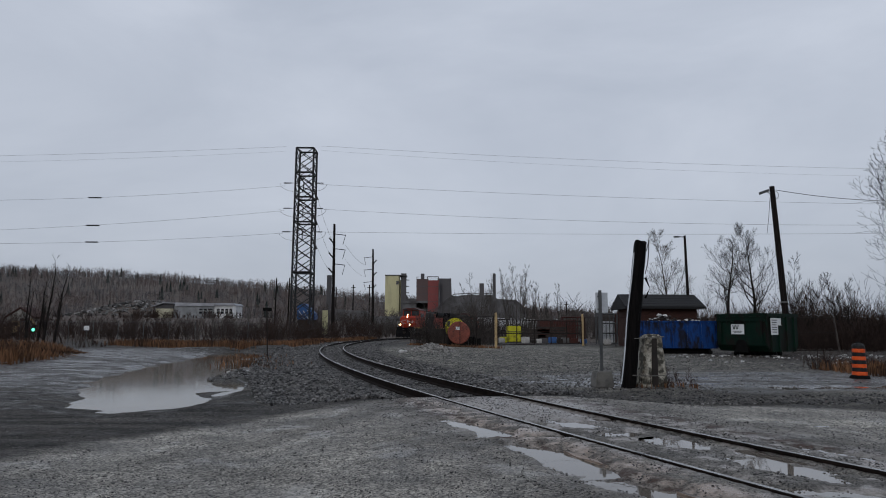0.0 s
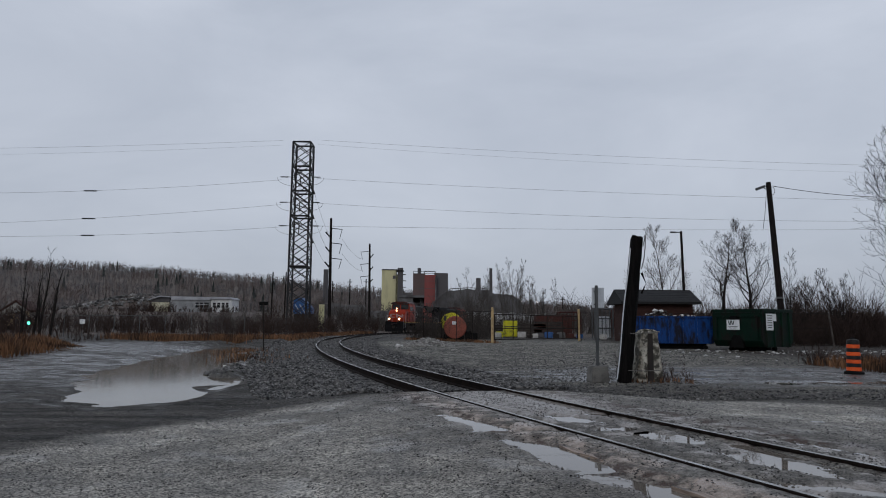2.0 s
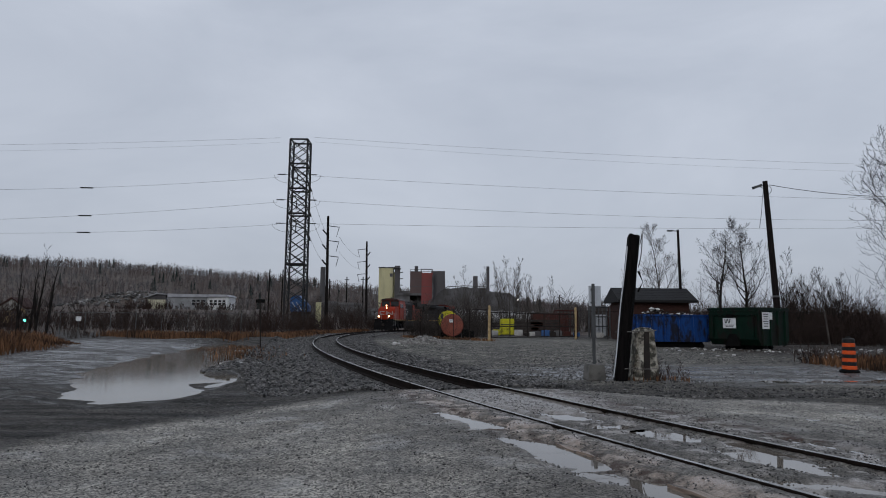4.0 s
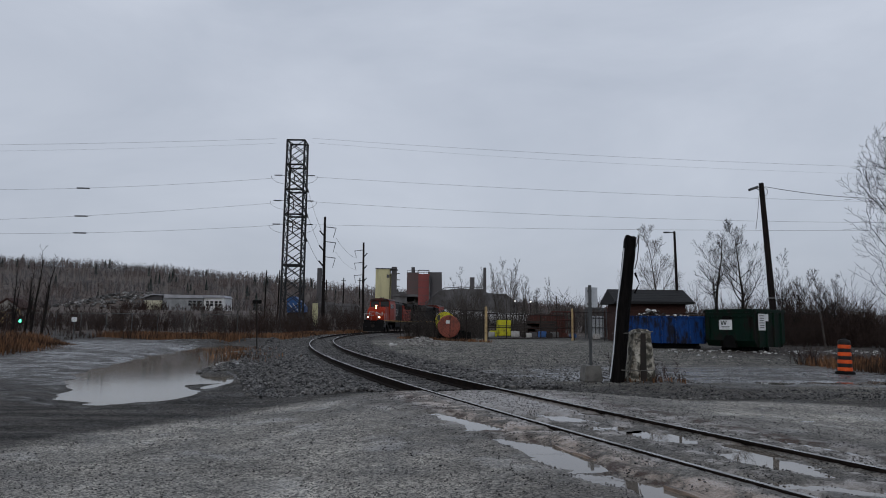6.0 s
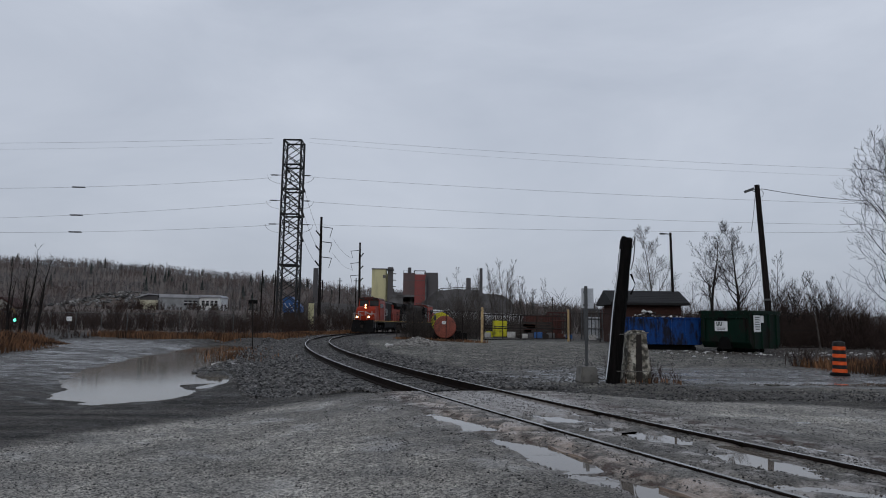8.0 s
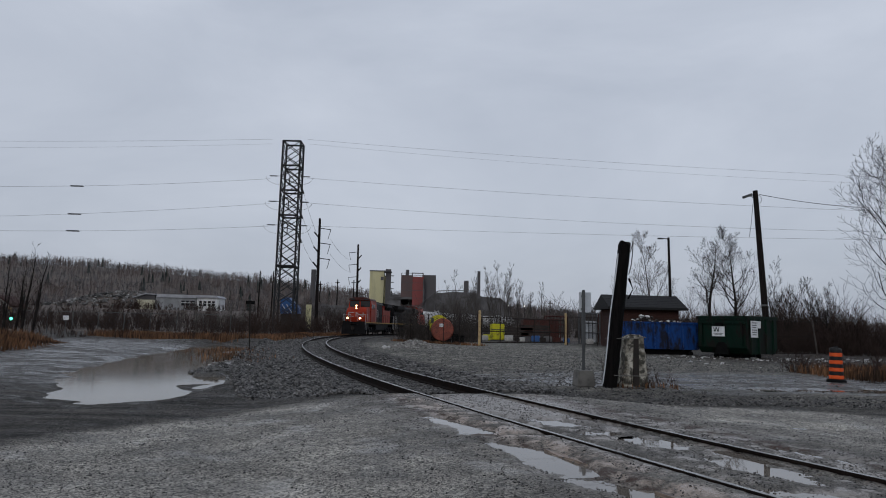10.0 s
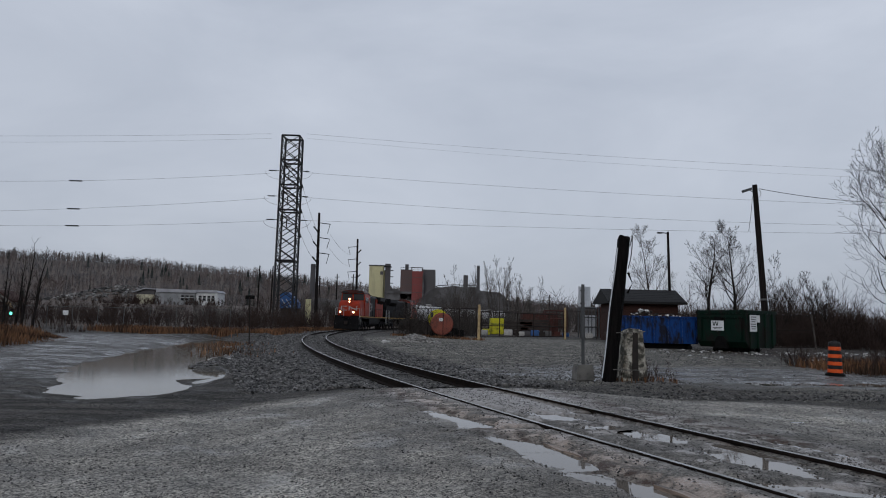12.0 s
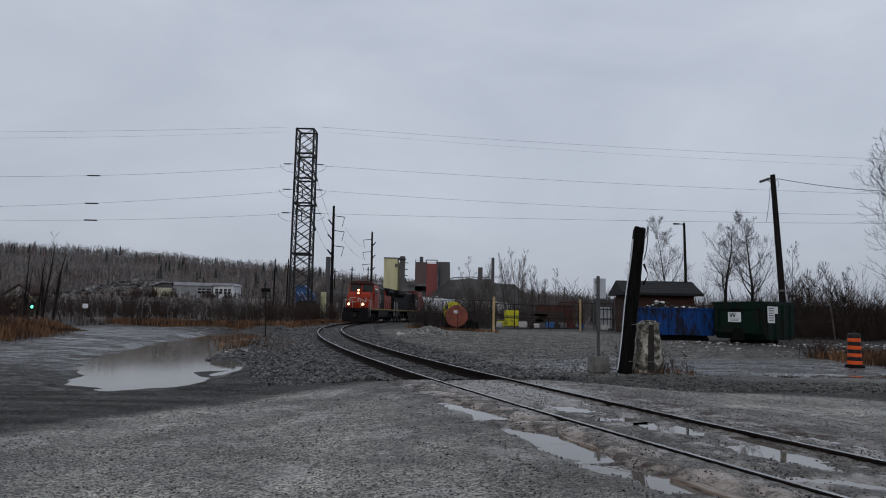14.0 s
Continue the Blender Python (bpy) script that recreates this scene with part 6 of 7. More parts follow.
def build_left_side():
    x, y = -9.75, 37.0
    z = land_z(x, y)
    p = thing("marker_sign", (x, y, z), "thin rusty post with a dark plate on top", "sign")
    part("post", Geo().tube((0, 0, 0), (-0.12, 0, 2.7), 0.035, n=8), M_FENCE, p)
    part("plate", Geo().box((-0.1, 0, 2.68), (0.5, 0.06, 0.2)), M_BLACK, p, "dark plate", bevel=0.01)
    x, y = -40.9, 76
    s = thing("road_sign", (x, y, land_z(x, y)), "small white road sign on a post", "sign")
    part("post", Geo().tube((0, 0, 0), (0, 0, 1.9), 0.05, n=8), M_STEEL, s)
    part("plate", Geo().box((0, -0.06, 1.65), (0.62, 0.03, 0.5)), M_WHITE, s, bevel=0.01)
    x, y = -55.6, 90
    z = land_z(x, y)
    t = thing("traffic_signal", (x, y, z), "distant signal post showing a green light", "traffic signal")
    part("post", Geo().tube((0, 0, 0), (0, 0, 2.2), 0.08, n=8), M_FENCE, t)
    h = part("housing", Geo().box((0, 0, 1.2 - z), (0.4, 0.3, 1.0)), M_BLACK, t, bevel=0.03)
    part("lens", Geo().tube((0, -0.16, 1.08 - z), (0, -0.2, 1.08 - z), 0.19, n=16), M_GREENLAMP, h, "glowing green lens")
    # low house on the slope
    x, y = -80, 215
    z = land_z(x, y) - 0.2
    hs = thing("house", (x, y, z), "long low grey house with a pale gable and white wing", "house")
    dz = 5.2 - z
    part("wall", Geo().box((-9.4, 0, dz / 2 + 1.3), (5.4, 7, dz + 2.6)), M_CREAM, hs, "pale cream gable wall")
    part("wall", Geo().box((-0.2, 0.6, dz / 2 + 1.7), (12.8, 7, dz + 3.4)), M_GREYSIDING, hs, "grey side wall")
    part("wall", Geo().box((9.8, 1, dz / 2 + 1.8), (6.9, 7, dz + 3.6)), M_SIDING, hs, "white siding")
    part("porch_post", Geo().box((12.6, -2.8, dz / 2 + 1.8), (0.3, 0.3, dz + 3.6)), M_WHITE, hs)
    # dark grey puts the roof's shade into the gable's colour
    part("gable", Geo().prism([(-12.2, dz + 2.62), (-6.6, dz + 2.62), (-6.6, dz + 4.1), (-9.4, dz + 4.25), (-12.2, dz + 3.2)], -3.3, 3.2, "y"), M_MILLGREY, hs, "gable coloured dark for the shade under the roof")
    part("roof", Geo().prism([(-13.2, dz + 3.1), (-13.2, dz + 3.4), (-9.6, dz + 4.6), (-6.2, dz + 4.5), (-6.2, dz + 4.2), (-9.6, dz + 4.3)], -4.2, 4.2, "y"), M_HOUSEROOF, hs)
    part("roof", Geo().prism([(-6.15, dz + 3.45), (6.6, dz + 3.45), (6.4, dz + 4.4), (-6.15, dz + 4.55)], -3.4, 4.6, "y"), M_HOUSEROOF, hs)
    part("roof", Geo().prism([(6.45, dz + 3.65), (13.6, dz + 3.65), (12.6, dz + 4.4), (6.65, dz + 4.5)], -3.2, 5, "y"), M_HOUSEROOF, hs)
    for i, (xx, ww) in enumerate(((2.2, 1.0), (3.6, 1.0), (5.2, 1.4), (7.6, 0.9), (9.0, 0.9), (10.4, 0.9), (11.7, 0.8))):
        w = part("window", Geo().box((xx, -2.98 if i < 3 else -2.58, dz + 1.8), (ww, 0.2, 1.6)), M_GLASS, hs)
        part("frame", Geo().box((xx, -3.02 if i < 3 else -2.62, dz + 1.9), (ww + 0.1, 0.2, 0.12)), M_WHITE, w)
    # cabin and orange machine beyond the saplings
    x, y = -75.6, 120
    z = land_z(x, y) - 0.1
    cb = thing("cabin", (x, y, z), "small brown cabin with a pale gable behind the saplings", "cabin")
    h0 = 3.2 - z
    part("wall", Geo().prism([(-2.3, 0), (2.3, 0), (2.3, h0), (0, h0 + 1.5), (-2.3, h0)], -2, 2, "y"), M_RUBBLE, cb, "weathered pale gable wall")
    part("roof", Geo().prism([(-2.7, h0 - 0.2), (0, h0 + 1.6), (2.7, h0 - 0.2), (2.7, h0 + 0.1), (0, h0 + 1.9), (-2.7, h0 + 0.1)], -2.2, 2.2, "y"), M_HUT, cb)
    part("window", Geo().box((0.6, -2.03, h0 - 0.6), (1.0, 0.1, 0.9)), M_GLASS, cb)
    ex = thing("excavator", (-73.6, 114, land_z(-73.6, 114)), "small faded yellow-orange excavator parked by the cabin", "excavator")
    part("track", Geo().prism([(-1.4, 0.1), (1.4, 0.1), (1.6, 0.4), (1.4, 0.75), (-1.4, 0.75), (-1.6, 0.4)], -1.1, -0.6, "y"), M_BLACK, ex)
    part("track", Geo().prism([(-1.4, 0.1), (1.4, 0.1), (1.6, 0.4), (1.4, 0.75), (-1.4, 0.75), (-1.6, 0.4)], 0.6, 1.1, "y"), M_BLACK, ex)
    part("body", Geo().box((-0.2, 0, 1.25), (2.6, 2.0, 0.9)), M_YELLOWPOST, ex, bevel=0.08)
    cabin = part("cab", Geo().box((0.5, -0.4, 2.1), (1.1, 1.0, 1.3)), M_YELLOWPOST, ex, bevel=0.06)
    part("window", Geo().box((0.5, -0.93, 2.25), (0.8, 0.06, 0.7)), M_GLASS, cabin)
    part("boom", Geo().beam((0.9, 0.3, 1.5), (2.3, 0.3, 3.2), 0.3).beam((2.3, 0.3, 3.2), (3.4, 0.3, 1.6), 0.24).box((3.4, 0.3, 1.2), (0.6, 0.7, 0.7)), M_YELLOWPOST, ex)
    # the parked truck with a blue tarpaulin behind the tower
    x, y = -28.0, 138
    z = land_z(x, y)
    tr = thing("tarpaulin_stack", (x, y, z), "stack covered with a blue tarpaulin", "tarpaulin")
    part("cover", Geo().prism([(-2.2, 3.0), (1.6, 3.0), (1.6, 4.2), (-0.6, 6.4), (-2.2, 6.0)], -1.5, 1.5, "y"), M_TRUCKBLUE, tr, bevel=0.1)
    part("load", Geo().box((0, 0.1, 1.5), (4, 2.6, 3.1)), M_TIMBER, tr)
    for k in range(3):
        part("strap", Geo().box((-1.2 + 0.9 * k, -1.56, 4.0), (0.12, 0.06, 2.2), Euler((0, radians(-35), 0)).to_matrix()), M_SIGN, tr, "pale strap over the tarpaulin")
    solid("yellow_board", Geo().box((0, 0, 2.5), (1.1, 0.3, 5.0)), M_SILOYELLOW, (-24.6, 138, z), "upright faded yellow panel", "panel")
    for x, y, zz in ((-67.6, 218, 6.6), (27.3, 220, 8.9), (32.7, 220, 8.7)):
        z = land_z(x, y) - 0.1
        l = thing("yard_lamp", (x, y, z), "distant lit yard lamp on a thin post", "lamp", "lit lamps far off")
        part("post", Geo().tube((0, 0, 0), (0, 0, zz - z), 0.08, n=6), M_POLE, l)
        part("lens", Geo().lathe([(0.05, zz - z), (0.2, zz - z + 0.1), (0.2, zz - z + 0.3), (0.05, zz - z + 0.4)], 10), M_WHITELAMP, l, "glowing white lens")


def build_mill():
    z = land_z(-23, 330) - 0.5
    a = thing("silo_building", (-23, 330, z), "pale yellow clad silo tower of a mill", "industrial building", "mill buildings")
    t = 28.2 - z
    part("wall", Geo().box((-2.2, 0, t / 2), (7.0, 8, t)), M_SILOYELLOW, a, "pale yellow cladding", bevel=0.1)
    part("wall", Geo().box((2.6, 1.5, t / 2 - 1), (3.0, 6, t - 2)), M_SILOYELLOW, a, "shaded yellow cladding")
    part("roof", Geo().box((-0.5, 0.5, t + 0.15), (10.6, 9.5, 0.5)), M_MILLGREY, a)
    part("window", Geo().box((0.5, -4.05, t - 3.6), (1.4, 0.2, 1.6)), M_MILLGREY, a)
    part("stair_tower", Geo().box((3.4, -1.6, t / 2), (2.6, 2.6, t + 2.4)), M_MILLGREY, a, "dark steel stair shaft")
    for k in range(5):
        part("gantry", Geo().box((5.4, -1.6, t - 2 - 3.2 * k), (1.6, 1.6, 0.3)), M_MILLGREY, a)
    z = land_z(-4, 300) - 0.5
    b = thing("mill_building", (-4, 300, z), "dark grey mill block with a red stair bay", "industrial building", "mill buildings")
    t = 24.6 - z
    part("wall", Geo().box((-5.2, 0, t / 2 - 0.2), (5.4, 9, t - 0.4)), M_MILLBROWN, b, bevel=0.1)
    part("red_bay", Geo().box((-0.2, -0.8, t / 2 - 0.5), (5.0, 8.5, t - 1)), M_MILLRED, b, "red clad bay")
    part("wall", Geo().prism([(1.4, 0), (8.4, 0), (7.8, t), (1.6, t)], -3, 6, "y"), M_MILLGREY, b, "dark battered silo wall")
    part("chimney", Geo().tube((-5.2, -2, t - 1), (-5.2, -2, t + 2.2), 0.8, n=14), M_MILLGREY, b)
    part("pipe", Geo().tube((-3, -2, t - 0.5), (-3, -2, t + 0.9), 0.22).tube((-3, -2, t + 0.8), (2, -2, t + 0.8), 0.22).tube((2, -2, t + 0.9), (2, -2, t - 2), 0.22), M_MILLPALE, b)
    for k in range(6):
        part("cladding_seam", Geo().box((-5.2, -4.53, 3 + 3.4 * k), (5.4, 0.08, 0.16)), M_MILLGREY, b)
        part("cladding_seam", Geo().box((-0.2, -5.08, 3 + 3.4 * k), (5.0, 0.08, 0.16)), M_MILLBROWN, b)
    part("duct", Geo().tube((2.4, -5.4, 0), (2.4, -5.4, t - 2), 0.35, n=10), M_MILLPALE, b)
    part("parapet_rail", Geo().beam((-7.9, -4.4, t + 0.5), (-2.6, -4.4, t + 0.5), 0.12).beam((-7.8, -4.4, t - 0.4), (-7.8, -4.4, t + 0.5), 0.12), M_MILLGREY, b)
    z = land_z(8, 240) - 0.5
    d = thing("storage_dome", (9, 240, z), "long low grey domed storage shed", "industrial building", "mill buildings")
    zt = 14.6 - z
    part("shell", Geo().prism([(-14, 0), (-13, 3), (-11, zt - 6), (-8, zt - 3), (-5, zt - 1), (-4.6, zt - 1.4), (1, zt - 0.6), (3, zt - 0.9), (9, zt - 0.8), (10, zt - 2.2), (17, zt - 2.6), (20, zt - 5), (21, 0)], -8, 8, "y"), M_MILLPALE, d, "streaked grey curved roof", bevel=0.3)
    part("edge_pipe", wire_geo([Vector((x, -8.4, z)) for x, z in ((-13.4, 3.2), (-11.4, zt - 6), (-8.3, zt - 2.8), (-5.1, zt - 0.7), (1, zt - 0.3), (9, zt - 0.5))], 0.16, 6), M_MILLPALE, d, "pale pipe along the roof edge")
    for k in range(9):
        part("wall_post", Geo().box((-9.5 + 3.2 * k, -8.3, (zt - 5) / 2), (0.4, 0.4, zt - 5)), M_MILLGREY, d)
    part("vent", Geo().box((5.0, -4, zt + 1.2), (1.6, 1.6, 4.5)), M_MILLGREY, d)
    z = land_z(20.4, 260) - 0.5
    solid("chimney", Geo().tube((0, 0, 0), (0, 0, 23.7 - z), 0.75, 0.6, 14), M_MILLGREY, (20.4, 260, z), "tall dark steel chimney", "chimney")
    z = land_z(-60.6, 350) - 0.5
    solid("grey_silo", Geo().tube((0, 0, 0), (0, 0, 30.2 - z), 1.3, n=16), M_MILLGREY, (-60.6, 350, z), "distant round grey steel silo", "silo")
    for x, y, w, h, dd, m, label in ((-33, 250, 9, 4.5, 6, M_MILLPALE, "low pale shed among bushes"), (-42, 260, 7, 3.8, 6, M_MILLPALE, "small grey shed among bushes"), (-20, 235, 12, 4.2, 7, M_MILLPALE, "long low grey shed among bushes"), (-10, 300, 16, 9, 9, M_MILLPALE, "grey low mill shed with a flat roof"), (-14, 320, 8, 10, 8, M_MILLPALE, "grey tall mill annex block")):
        z = land_z(x, y) - 0.4
        s = thing("shed", (x, y, z), label, "shed", "sheds beyond the track")
        part("wall", Geo().box((0, 0, h / 2), (w, dd, h)), m, s)
        part("roof", Geo().prism([(-w / 2 - 0.4, h), (w / 2 + 0.4, h), (w / 2 - 0.5, h + 1.0), (-w / 2 + 0.5, h + 1.0)], -dd / 2 - 0.4, dd / 2 + 0.4, "y"), M_MILLPALE, s)
        part("door", Geo().box((w * 0.2, -dd / 2 - 0.03, h * 0.35), (w * 0.2, 0.1, h * 0.7)), M_MILLGREY, s)
    for x, y, h in ((-60, 300, 14), (-52, 320, 16), (-45, 330, 17), (-38, 340, 17), (62, 330, 12)):
        z = land_z(x, y) - 0.4
        solid("mast", Geo().tube((0, 0, 0), (0, 0, h), 0.35, 0.25, 6).beam((-1.2, 0, h - 1.5), (1.2, 0, h - 1.5), 0.25), M_POLE, (x, y, z), "distant thin dark line mast", "mast", "masts by the mill")


build_drum()
build_street_sign()
build_leaning_post()
build_block()
build_bins()
build_utility_pole()
build_hut()
build_fences()
build_panel()
build_tank()
build_rubble()
build_yard_goods()
build_left_side()
build_mill()


# ---- trees and brush ----
TWIG = 0.0105


def limb(g, p, d, length, r, depth, rnd, angle, up):
    """A bent, tapering branch with side branches set round it in turn."""
    n = (3, 4, 6, 8, 9)[min(depth, 4)]
    sides = (3, 3, 4, 6, 8)[min(depth, 4)]
    turn = rnd.random() * 6.283
    for i in range(n):
        r0, r1 = max(TWIG * 0.75, r * (1 - 0.8 * i / n)), max(TWIG * 0.6, r * (1 - 0.8 * (i + 1) / n))
        q = p + d * (length / n)
        g.tube(p, q, r0, r1, sides, caps=False)
        p = q
        if depth and i > 0:
            for _ in range(1 if rnd.random() < 0.93 else 2):
                turn += 2.4 + rnd.gauss(0, 0.4)
                u = d.orthogonal().normalized()
                side = u * math.cos(turn) + d.cross(u) * math.sin(turn)
                a = angle * rnd.uniform(0.7, 1.25)
                e = (d * math.cos(a) + side * math.sin(a)).normalized()
                limb(g, p, e, length * rnd.uniform(0.4, 0.62) * (1.15 - 0.6 * i / n), r1 * rnd.uniform(0.45, 0.65), depth - 1, rnd, angle, up)
        d = (d + Vector((rnd.gauss(0, 0.1), rnd.gauss(0, 0.1), rnd.gauss(0, 0.06) + up))).normalized()


def bare_tree(seed, place, height, label, material, r=0.16, depth=3, angle=0.8, up=0.1, reach=0.34, clear=0.22, stems=1, lean=(0, 0), group="bare trees of the yard"):
    """One or more wandering trunks; limbs rise from each, longest low down."""
    rnd = random.Random(seed)
    t = thing("bare_tree", place, label, "tree", group, rz=rnd.uniform(0, 360) if lean == (0, 0) else 0)
    crown = Geo()
    for k in range(stems):
        rings = []
        spread = 0.0 if stems == 1 else 0.3
        h = height * (1 if k == 0 else rnd.uniform(0.7, 0.95))
        p, d = Vector((rnd.gauss(0, spread), rnd.gauss(0, spread), -0.1)), Vector((lean[0] + rnd.gauss(0, spread * 0.6), lean[1] + rnd.gauss(0, spread * 0.6), 1)).normalized()
        n = 13
        turn = rnd.random() * 6.283
        for i in range(n):
            f = (i + 1) / n
            q = p + d * h / n
            r0, r1 = max(TWIG, r * (1 - 0.93 * i / n)), max(TWIG, r * (1 - 0.93 * f))
            rings += [(p, r0)] if i == 0 else []
            rings.append((q, r1))
            p = q
            d = (d + Vector((rnd.gauss(0, 0.05), rnd.gauss(0, 0.05), 0.04))).normalized()
            if f > clear:
                for _ in range(rnd.choice((1, 2, 2))):
                    turn += 2.4 + rnd.gauss(0, 0.5)
                    a = angle * rnd.uniform(0.8, 1.2)
                    e = Vector((math.cos(turn) * math.sin(a), math.sin(turn) * math.sin(a), math.cos(a)))
                    limb(crown, p, e, reach * h * rnd.uniform(0.7, 1.15) * (1.2 - 0.85 * f), max(TWIG, r1 * rnd.uniform(0.35, 0.6)), depth - 1, rnd, angle * 0.75, up)
        part("trunk", Geo().stem(rings), material, t)
    part("crown", crown.raw("crown"), material, t)
    return t


def thicket(name, label, zone, count, height, seed, material=None, twigs=5, r=0.012, lean=0.18, kind="stuff", category="bushes"):
    """Bare stems from the ground with side twigs. zone(rnd) gives x, y and a factor of height."""
    rnd = random.Random(seed)
    g = Geo()
    for j in range(count):
        if j % 9 == 0:   # shrubs: stems fan out from a common foot
            cx, cy, ck = zone(rnd)
            ck *= rnd.choice((0.35, 0.5, 0.6, 0.75, 0.9, 1.25))
        x, y = cx + rnd.gauss(0, 0.22), cy + rnd.gauss(0, 0.22)
        h = height * ck * rnd.uniform(0.6, 1.1)
        p = Vector((x, y, land_z(x, y) - 0.05))
        d = Vector(((x - cx) * 0.5 + rnd.gauss(0, lean), (y - cy) * 0.5 + rnd.gauss(0, lean), 1)).normalized()
        rr = r * rnd.uniform(0.9, 1.7)
        for i in range(5):
            q = p + d * h / 5
            g.tube(p, q, rr * (1 - 0.17 * i), rr * (1 - 0.17 * (i + 1)), 3, caps=False)
            if i:
                for _ in range(twigs // 2 + (rnd.random() < 0.5)):
                    e = (d + Vector((rnd.gauss(0, 0.55), rnd.gauss(0, 0.55), 0.25))).normalized()
                    t = p.lerp(q, rnd.random())
                    m = t + e * h * rnd.uniform(0.1, 0.2)
                    g.tube(t, m, rr * 0.6, rr * 0.5, 3, caps=False)
                    e = (e + Vector((rnd.gauss(0, 0.4), rnd.gauss(0, 0.4), 0.2))).normalized()
                    g.tube(m, m + e * h * rnd.uniform(0.08, 0.16), rr * 0.5, rr * 0.3, 3, caps=False)
            p = q
            d = (d + Vector((rnd.gauss(0, 0.2), rnd.gauss(0, 0.2), 0.1))).normalized()
    solid(name, g, material or M_BRUSH, (0, 0, 0), label, category, kind=kind, raw=True)


def reeds(label, zone, count, height, seed):
    rnd = random.Random(seed)
    g = Geo()
    for _ in range(count):
        x, y, k = zone(rnd)
        z = land_z(x, y)
        h = height * k * rnd.uniform(0.5, 1.15)
        a = rnd.random() * 6.283
        w = rnd.uniform(0.008, 0.02) * (1 + y / 60)
        bx, by = math.cos(a) * w, math.sin(a) * w
        lx, ly = rnd.gauss(0, 0.22) * h, rnd.gauss(0, 0.22) * h
        n = len(g.v)
        g.v += [(x - bx, y - by, z - 0.03), (x + bx, y + by, z - 0.03), (x + lx * 0.4 + bx * 0.7, y + ly * 0.4 + by * 0.7, z + h * 0.6), (x + lx * 0.4 - bx * 0.7, y + ly * 0.4 - by * 0.7, z + h * 0.6), (x + lx, y + ly, z + h)]
        g.f += [(n, n + 1, n + 2, n + 3), (n + 3, n + 2, n + 4)]
    solid("dead_grass", g, M_GRASS, (0, 0, 0), label, "grass", kind="stuff", raw=True)


def along(points, width):
    def zone(rnd):
        i = rnd.randrange(len(points) - 1)
        t = rnd.random()
        (x0, y0), (x1, y1) = points[i], points[i + 1]
        return x0 + (x1 - x0) * t + rnd.gauss(0, width / 2), y0 + (y1 - y0) * t + rnd.gauss(0, width / 2), 1.0
    return zone


def region(x0, x1, y0, y1, shape=None):
    def zone(rnd):
        x, y = rnd.uniform(x0, x1), rnd.uniform(y0, y1)
        return x, y, shape(x, y) if shape else 1.0
    return zone


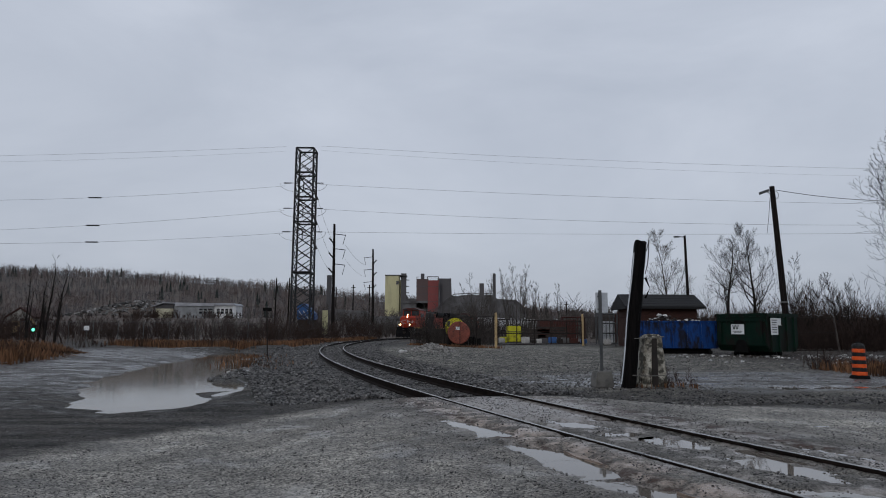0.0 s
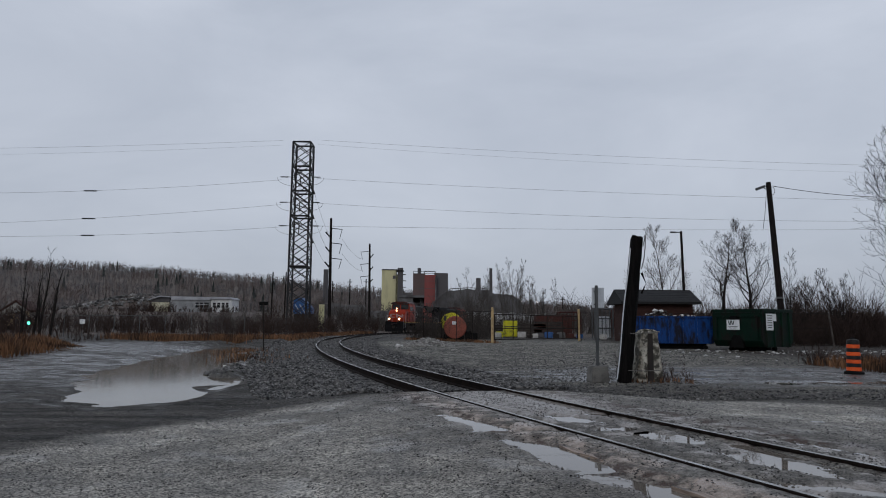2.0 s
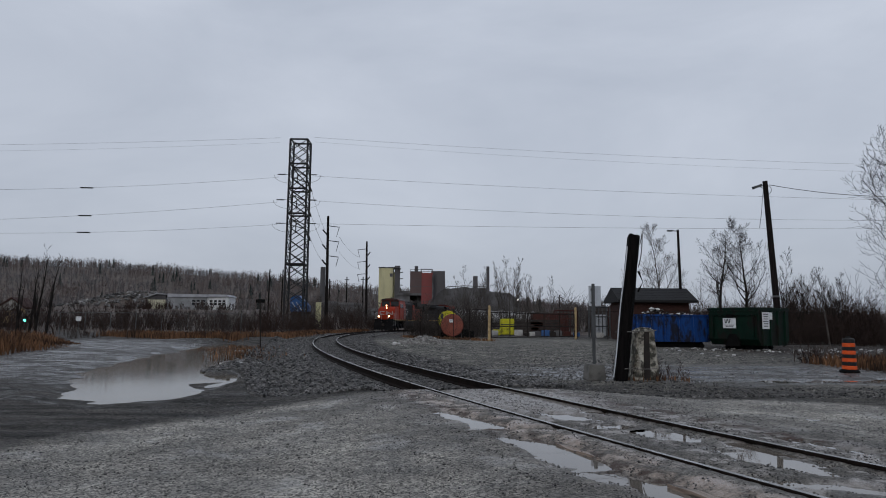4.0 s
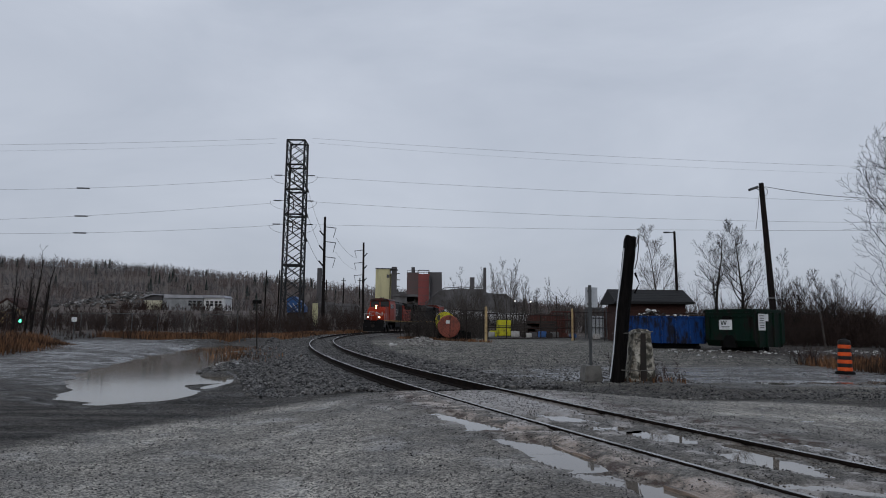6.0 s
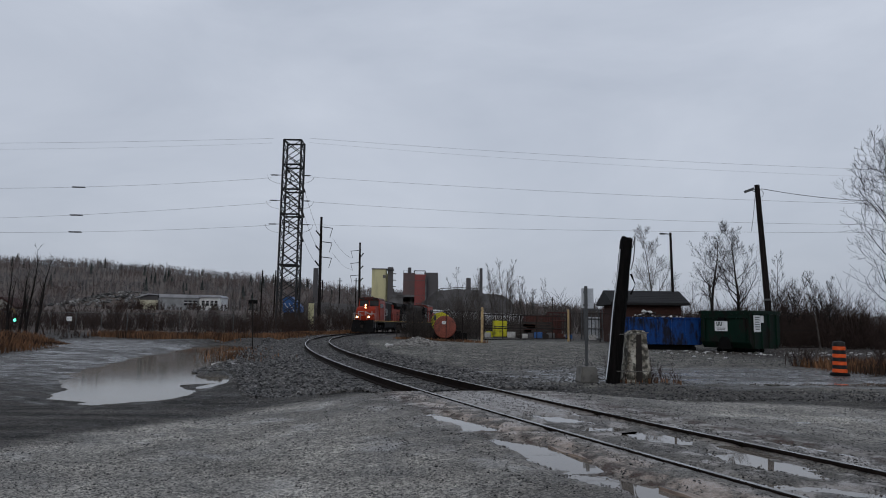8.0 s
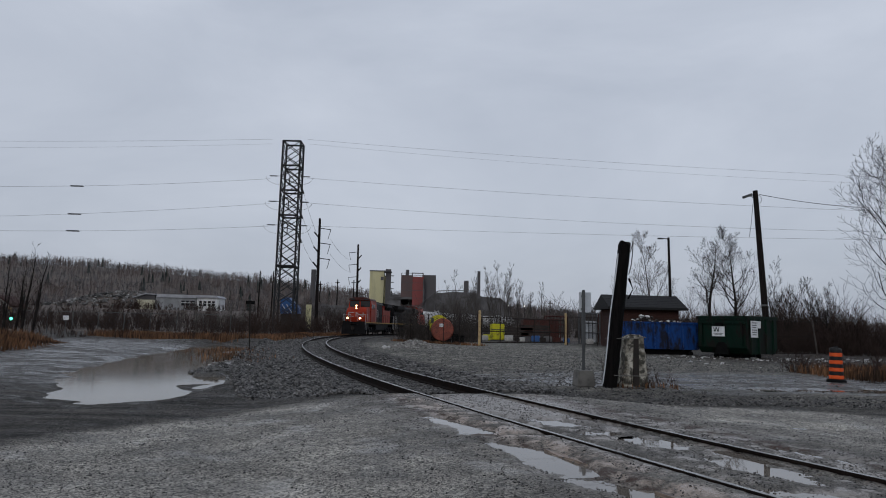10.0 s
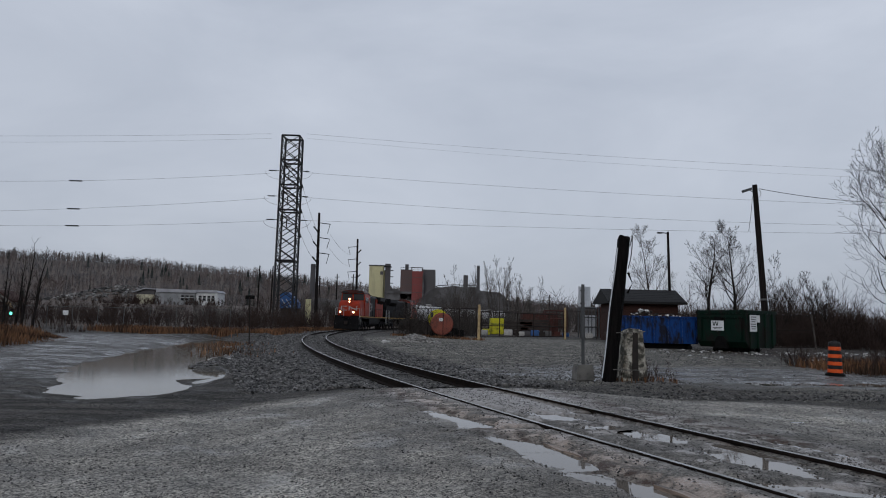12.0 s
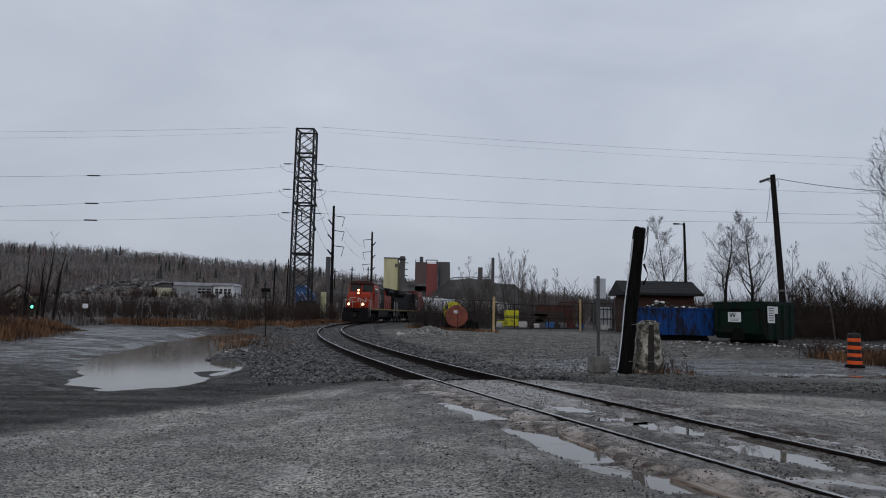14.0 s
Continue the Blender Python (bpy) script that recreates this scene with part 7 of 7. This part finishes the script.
def build_trees():
    at = lambda x, y: (x, y, land_z(x, y))
    bare_tree(41, at(25.8, 60), 9.9, "bare spreading tree with a dark forked trunk behind the bins", M_BARK, 0.2, 4, 0.95, 0.13, 0.4, 0.26)
    bare_tree(42, at(28.4, 60), 9.8, "bare tree with upswept twigs behind the bins", M_BARK, 0.2, 4, 0.9, 0.14, 0.38, 0.26)
    bare_tree(43, at(24.9, 72), 11.3, "slender bare tree beside the hut", M_BIRCH, 0.15, 4, 0.7, 0.1, 0.34, 0.2)
    bare_tree(44, at(27.6, 36.0), 11.0, "tall bare tree with fine upswept twigs", M_BARK, 0.24, 4, 1.0, 0.16, 0.5, 0.15)
    bare_tree(45, at(32.5, 40), 12.0, "tall bare tree at the edge of the brush", M_BARK, 0.18, 3, 0.7, 0.12, 0.36)
    bare_tree(46, at(22.3, 76), 8.0, "thin bare sapling beside the hut", M_BIRCH, 0.07, 3, 0.5, 0.12, 0.3)
    for i, (x, y, h) in enumerate(((29.3, 55.5, 7.4), (31.2, 57.0, 5.6), (34.3, 56.5, 6.4), (36.4, 58.0, 5.4))):
        bare_tree(50 + i, at(x, y), h, "bare many-stemmed shrub rising from the brush", M_BARK, 0.06, 3, 0.6, 0.1, 0.26, 0.3, 3)
    for i, (x, h, n) in enumerate(((9.2, 10.6, 5), (10.1, 9.8, 4), (11.6, 8.0, 3), (6.6, 8.6, 2), (4.0, 8.8, 2), (5.3, 8.0, 2), (13.0, 7.6, 3), (14.8, 7.0, 2), (16.5, 7.4, 2))):
        bare_tree(60 + i, at(x, 88 + (i % 3) * 2), h, "bare many-stemmed birch behind the yard", M_BIRCH, 0.1, 3, 0.5, 0.1, 0.24, 0.4, n)
    for i, (x, y, h, lean) in enumerate(((-26.6, 42.4, 4.6, (0.02, 0)), (-26.1, 42.6, 5.6, (0.06, 0)), (-25.3, 42, 6.8, (0.02, 0)), (-24.7, 42, 6.3, (0.13, 0)), (-25.9, 43, 4.8, (0.05, 0)), (-24.9, 42.3, 4.4, (0.2, 0)), (-29, 46, 5.8, (0, 0.02)), (-30.5, 45, 5.0, (0, 0.02)))):
        bare_tree(80 + i, at(x, y), 0.88 * h, "thin bare dark sapling in dead grass", M_BARK, 0.1, 2, 0.5, 0.14, 0.17, 0.35, 1, lean, "saplings by the gravel road")
    # brush on the far side of the bins
    thicket("brush", "dense bare brown brush along the yard edge", region(28, 50, 60.5, 68, lambda x, y: 0.75 + 0.5 * float(value_noise(np.array([x * 0.35]), np.array([3.0]))[0])), 2300, 4.5, 101, r=0.017)
    thicket("brush", "tangled brown brush at the edge of the yard", region(28.5, 50, 48, 60, lambda x, y: 0.7 + 0.7 * float(value_noise(np.array([x * 0.5]), np.array([y * 0.5]))[0])), 2300, 4.0, 116, r=0.014)
    thicket("brush", "low bare brush behind the bins", region(21, 33, 66, 74), 420, 4.2, 102)
    # fence line overgrown in front of the track
    thicket("brush", "bare dark stems overgrowing the fence", along([(-2.3, 66.4), (-1.2, 64.2), (0.3, 61.8)], 0.5), 300, 2.9, 104, M_BRUSHPALE, twigs=3, lean=0.08, r=0.016)
    thicket("brush", "bare grey brush in front of the mill", region(1.5, 17, 84, 96), 620, 4.4, 105, M_BRUSHPALE)
    thicket("brush", "bare brown brush behind the red tank", region(1.6, 5.2, 66, 76), 420, 4.2, 106, M_BRUSHPALE)
    # along the outside of the curve
    thicket("brush", "dark bare willow brush beside the track", along([(-22, 62), (-19, 84), (-16, 98), (-11, 116)], 4.0), 1100, 3.0, 107)
    # grey stems here carry the distance haze in their colour
    thicket("brush", "haze-paled brush at the foot of the tower", region(-40, -18, 98, 128), 800, 3.4, 108, M_BRUSHPALE, r=0.018)
    thicket("brush", "dark brush below the house", region(-85, -38, 92, 130), 1600, 3.6, 109, r=0.025)
    thicket("brush", "dark brush by the gravel road", region(-62, -28, 50, 70, lambda x, y: 0.8 if x < -36 else 0.25), 800, 3.2, 110)
    thicket("brush", "bare low scrub behind the track", region(-30, 10, 150, 215), 1500, 5.0, 111, M_BRUSHPALE, r=0.03)
    thicket("brush", "far bare scrub behind the yard", region(14, 75, 105, 150), 1400, 5.0, 112, M_BRUSHPALE, r=0.03)
    thicket("brush", "low dark brush on the slope before the house", region(-98, -60, 190, 204), 600, 2.2, 114, r=0.03)
    thicket("brush", "low brown weeds beside the traffic drum", region(14.5, 18.5, 21.5, 26), 260, 1.0, 115, r=0.009)
    thicket("brush", "dry weeds round the concrete block", region(5.2, 6.9, 16.9, 18.1), 60, 0.7, 113, r=0.006)
    # dead grass
    reeds("rust-red dead grass beside the gravel road", region(-36, -17.5, 27, 40, lambda x, y: float(sm(-16.5, -19.5, np.array(x + (y - 30) * 0.42)))), 13000, 0.7, 120)
    reeds("rust-red dead grass along the far road edge", along([(-31, 66), (-22, 58), (-15.5, 51)], 2.4), 8000, 0.6, 121)
    reeds("rust-red dead grass along the outside of the curve", along([(-13.0, 52), (-14.2, 64), (-14.5, 80), (-11.5, 104)], 1.2), 8000, 0.5, 122)
    reeds("brown grass tufts by the ballast", along([(-7.6, 27), (-9.6, 33), (-11.5, 40)], 1.5), 450, 0.22, 123)
    reeds("brown dead grass beside the traffic drum", region(14.3, 18.5, 21, 26), 1600, 0.45, 126)
    reeds("brown grass at the foot of the concrete block", region(5.0, 6.6, 16.8, 17.6), 45, 0.16, 124)
    reeds("brown grass along the yard fence", along([(-3.2, 65.5), (0.2, 60), (4.6, 54)], 0.6), 900, 0.25, 125)


def build_far_woods():
    """The wooded hill: thousands of bare crowns, and a few dark evergreens."""
    rnd = random.Random(9)
    g, e = Geo(), Geo()
    warm = Geo()
    for _ in range(13000):
        y = 225 + 475 * rnd.random() ** 0.75
        x = rnd.uniform(-0.82, 0.8) * y
        z = land_z(x, y)
        clump = float(GRID[int(x / 14) % 256, int(y / 22) % 256])
        h = rnd.uniform(4.5, 9.5) * (0.6 + 0.6 * clump) * (0.7 + 0.3 * (y - 225) / 475)
        if rnd.random() < (0.06 if clump > 0.9 else 0.006):
            for k in range(4):   # a spruce in tiers
                e.tube((x, y, z + h * (0.12 + 0.22 * k)), (x + rnd.gauss(0, 0.1), y, z + h * (0.48 + 0.22 * k)), h * (0.2 - 0.042 * k), 0.04, 6, caps=False)
            continue
        w = g if clump < 0.55 else warm
        w.tube((x, y, z), (x + rnd.gauss(0, 0.5), y, z + h), 0.13, 0.04, 3, caps=False)
        for _ in range(9):
            t = rnd.uniform(0.25, 0.95)
            a = rnd.random() * 6.283
            r = h * rnd.uniform(0.14, 0.32) * (1.2 - 0.7 * t)
            p = Vector((x, y, z + h * t))
            w.tube(p, p + Vector((math.cos(a) * r, math.sin(a) * r, r * rnd.uniform(0.3, 1.3))), 0.1, 0.04, 3, caps=False)
    solid("far_woods", warm, M_HILLWARM, (0, 0, 0), "brownish leafless birches over the far hill", "woods", kind="stuff", raw=True)
    solid("far_woods", g, M_HILLTREE, (0, 0, 0), "haze-grey leafless woods over the far hill", "woods", kind="stuff", raw=True)
    solid("far_evergreens", e, M_EVERGREEN, (0, 0, 0), "scattered dark evergreens on the far hill", "woods", kind="stuff", raw=True)
    rocks = Geo()
    for _ in range(420):
        x, y = rnd.gauss(-108, 15), rnd.gauss(230, 9)
        rocks.rock((x, y, land_z(x, y) + 0.3), rnd.uniform(0.3, 1.2), rnd, 0.7)
    solid("boulders", rocks, M_BOULDER, (0, 0, 0), "pale boulders and rubble on the slope", "boulders", kind="stuff", raw=True)


build_trees()
build_far_woods()


# ---- the train's run ----
def train_pose(s, turn=0.0, inward=0.14):
    x, y = on_track(s, -inward)
    return pose(x, y, 0, 0, 0, -math.degrees(s / RAD) + turn)


def motions():
    times = [0.5 * i for i in range(29)]
    fleet = [(LOCO, 9.2, 0.0, 0.3), (LOCO_2, 31.2, 180.0, 0.22)] + [(c, 51.4 + 17.8 * i, 0.0, 0.1) for i, c in enumerate(CARS)]
    for ob, back, turn, inward in fleet:
        walk(ob, [(t, train_pose(HEAD0 - SPEED * t + back, turn, inward)) for t in times])
        for w in [o for o in ob.children if o.name.startswith("wheelset")]:
            r = w.location.z
            way = -1 if turn else 1
            walk(w, [(0.28 * i, pose(w.location.x, w.location.y, r, way * math.degrees(SPEED * 0.28 * i / r))) for i in range(51)])


motions()
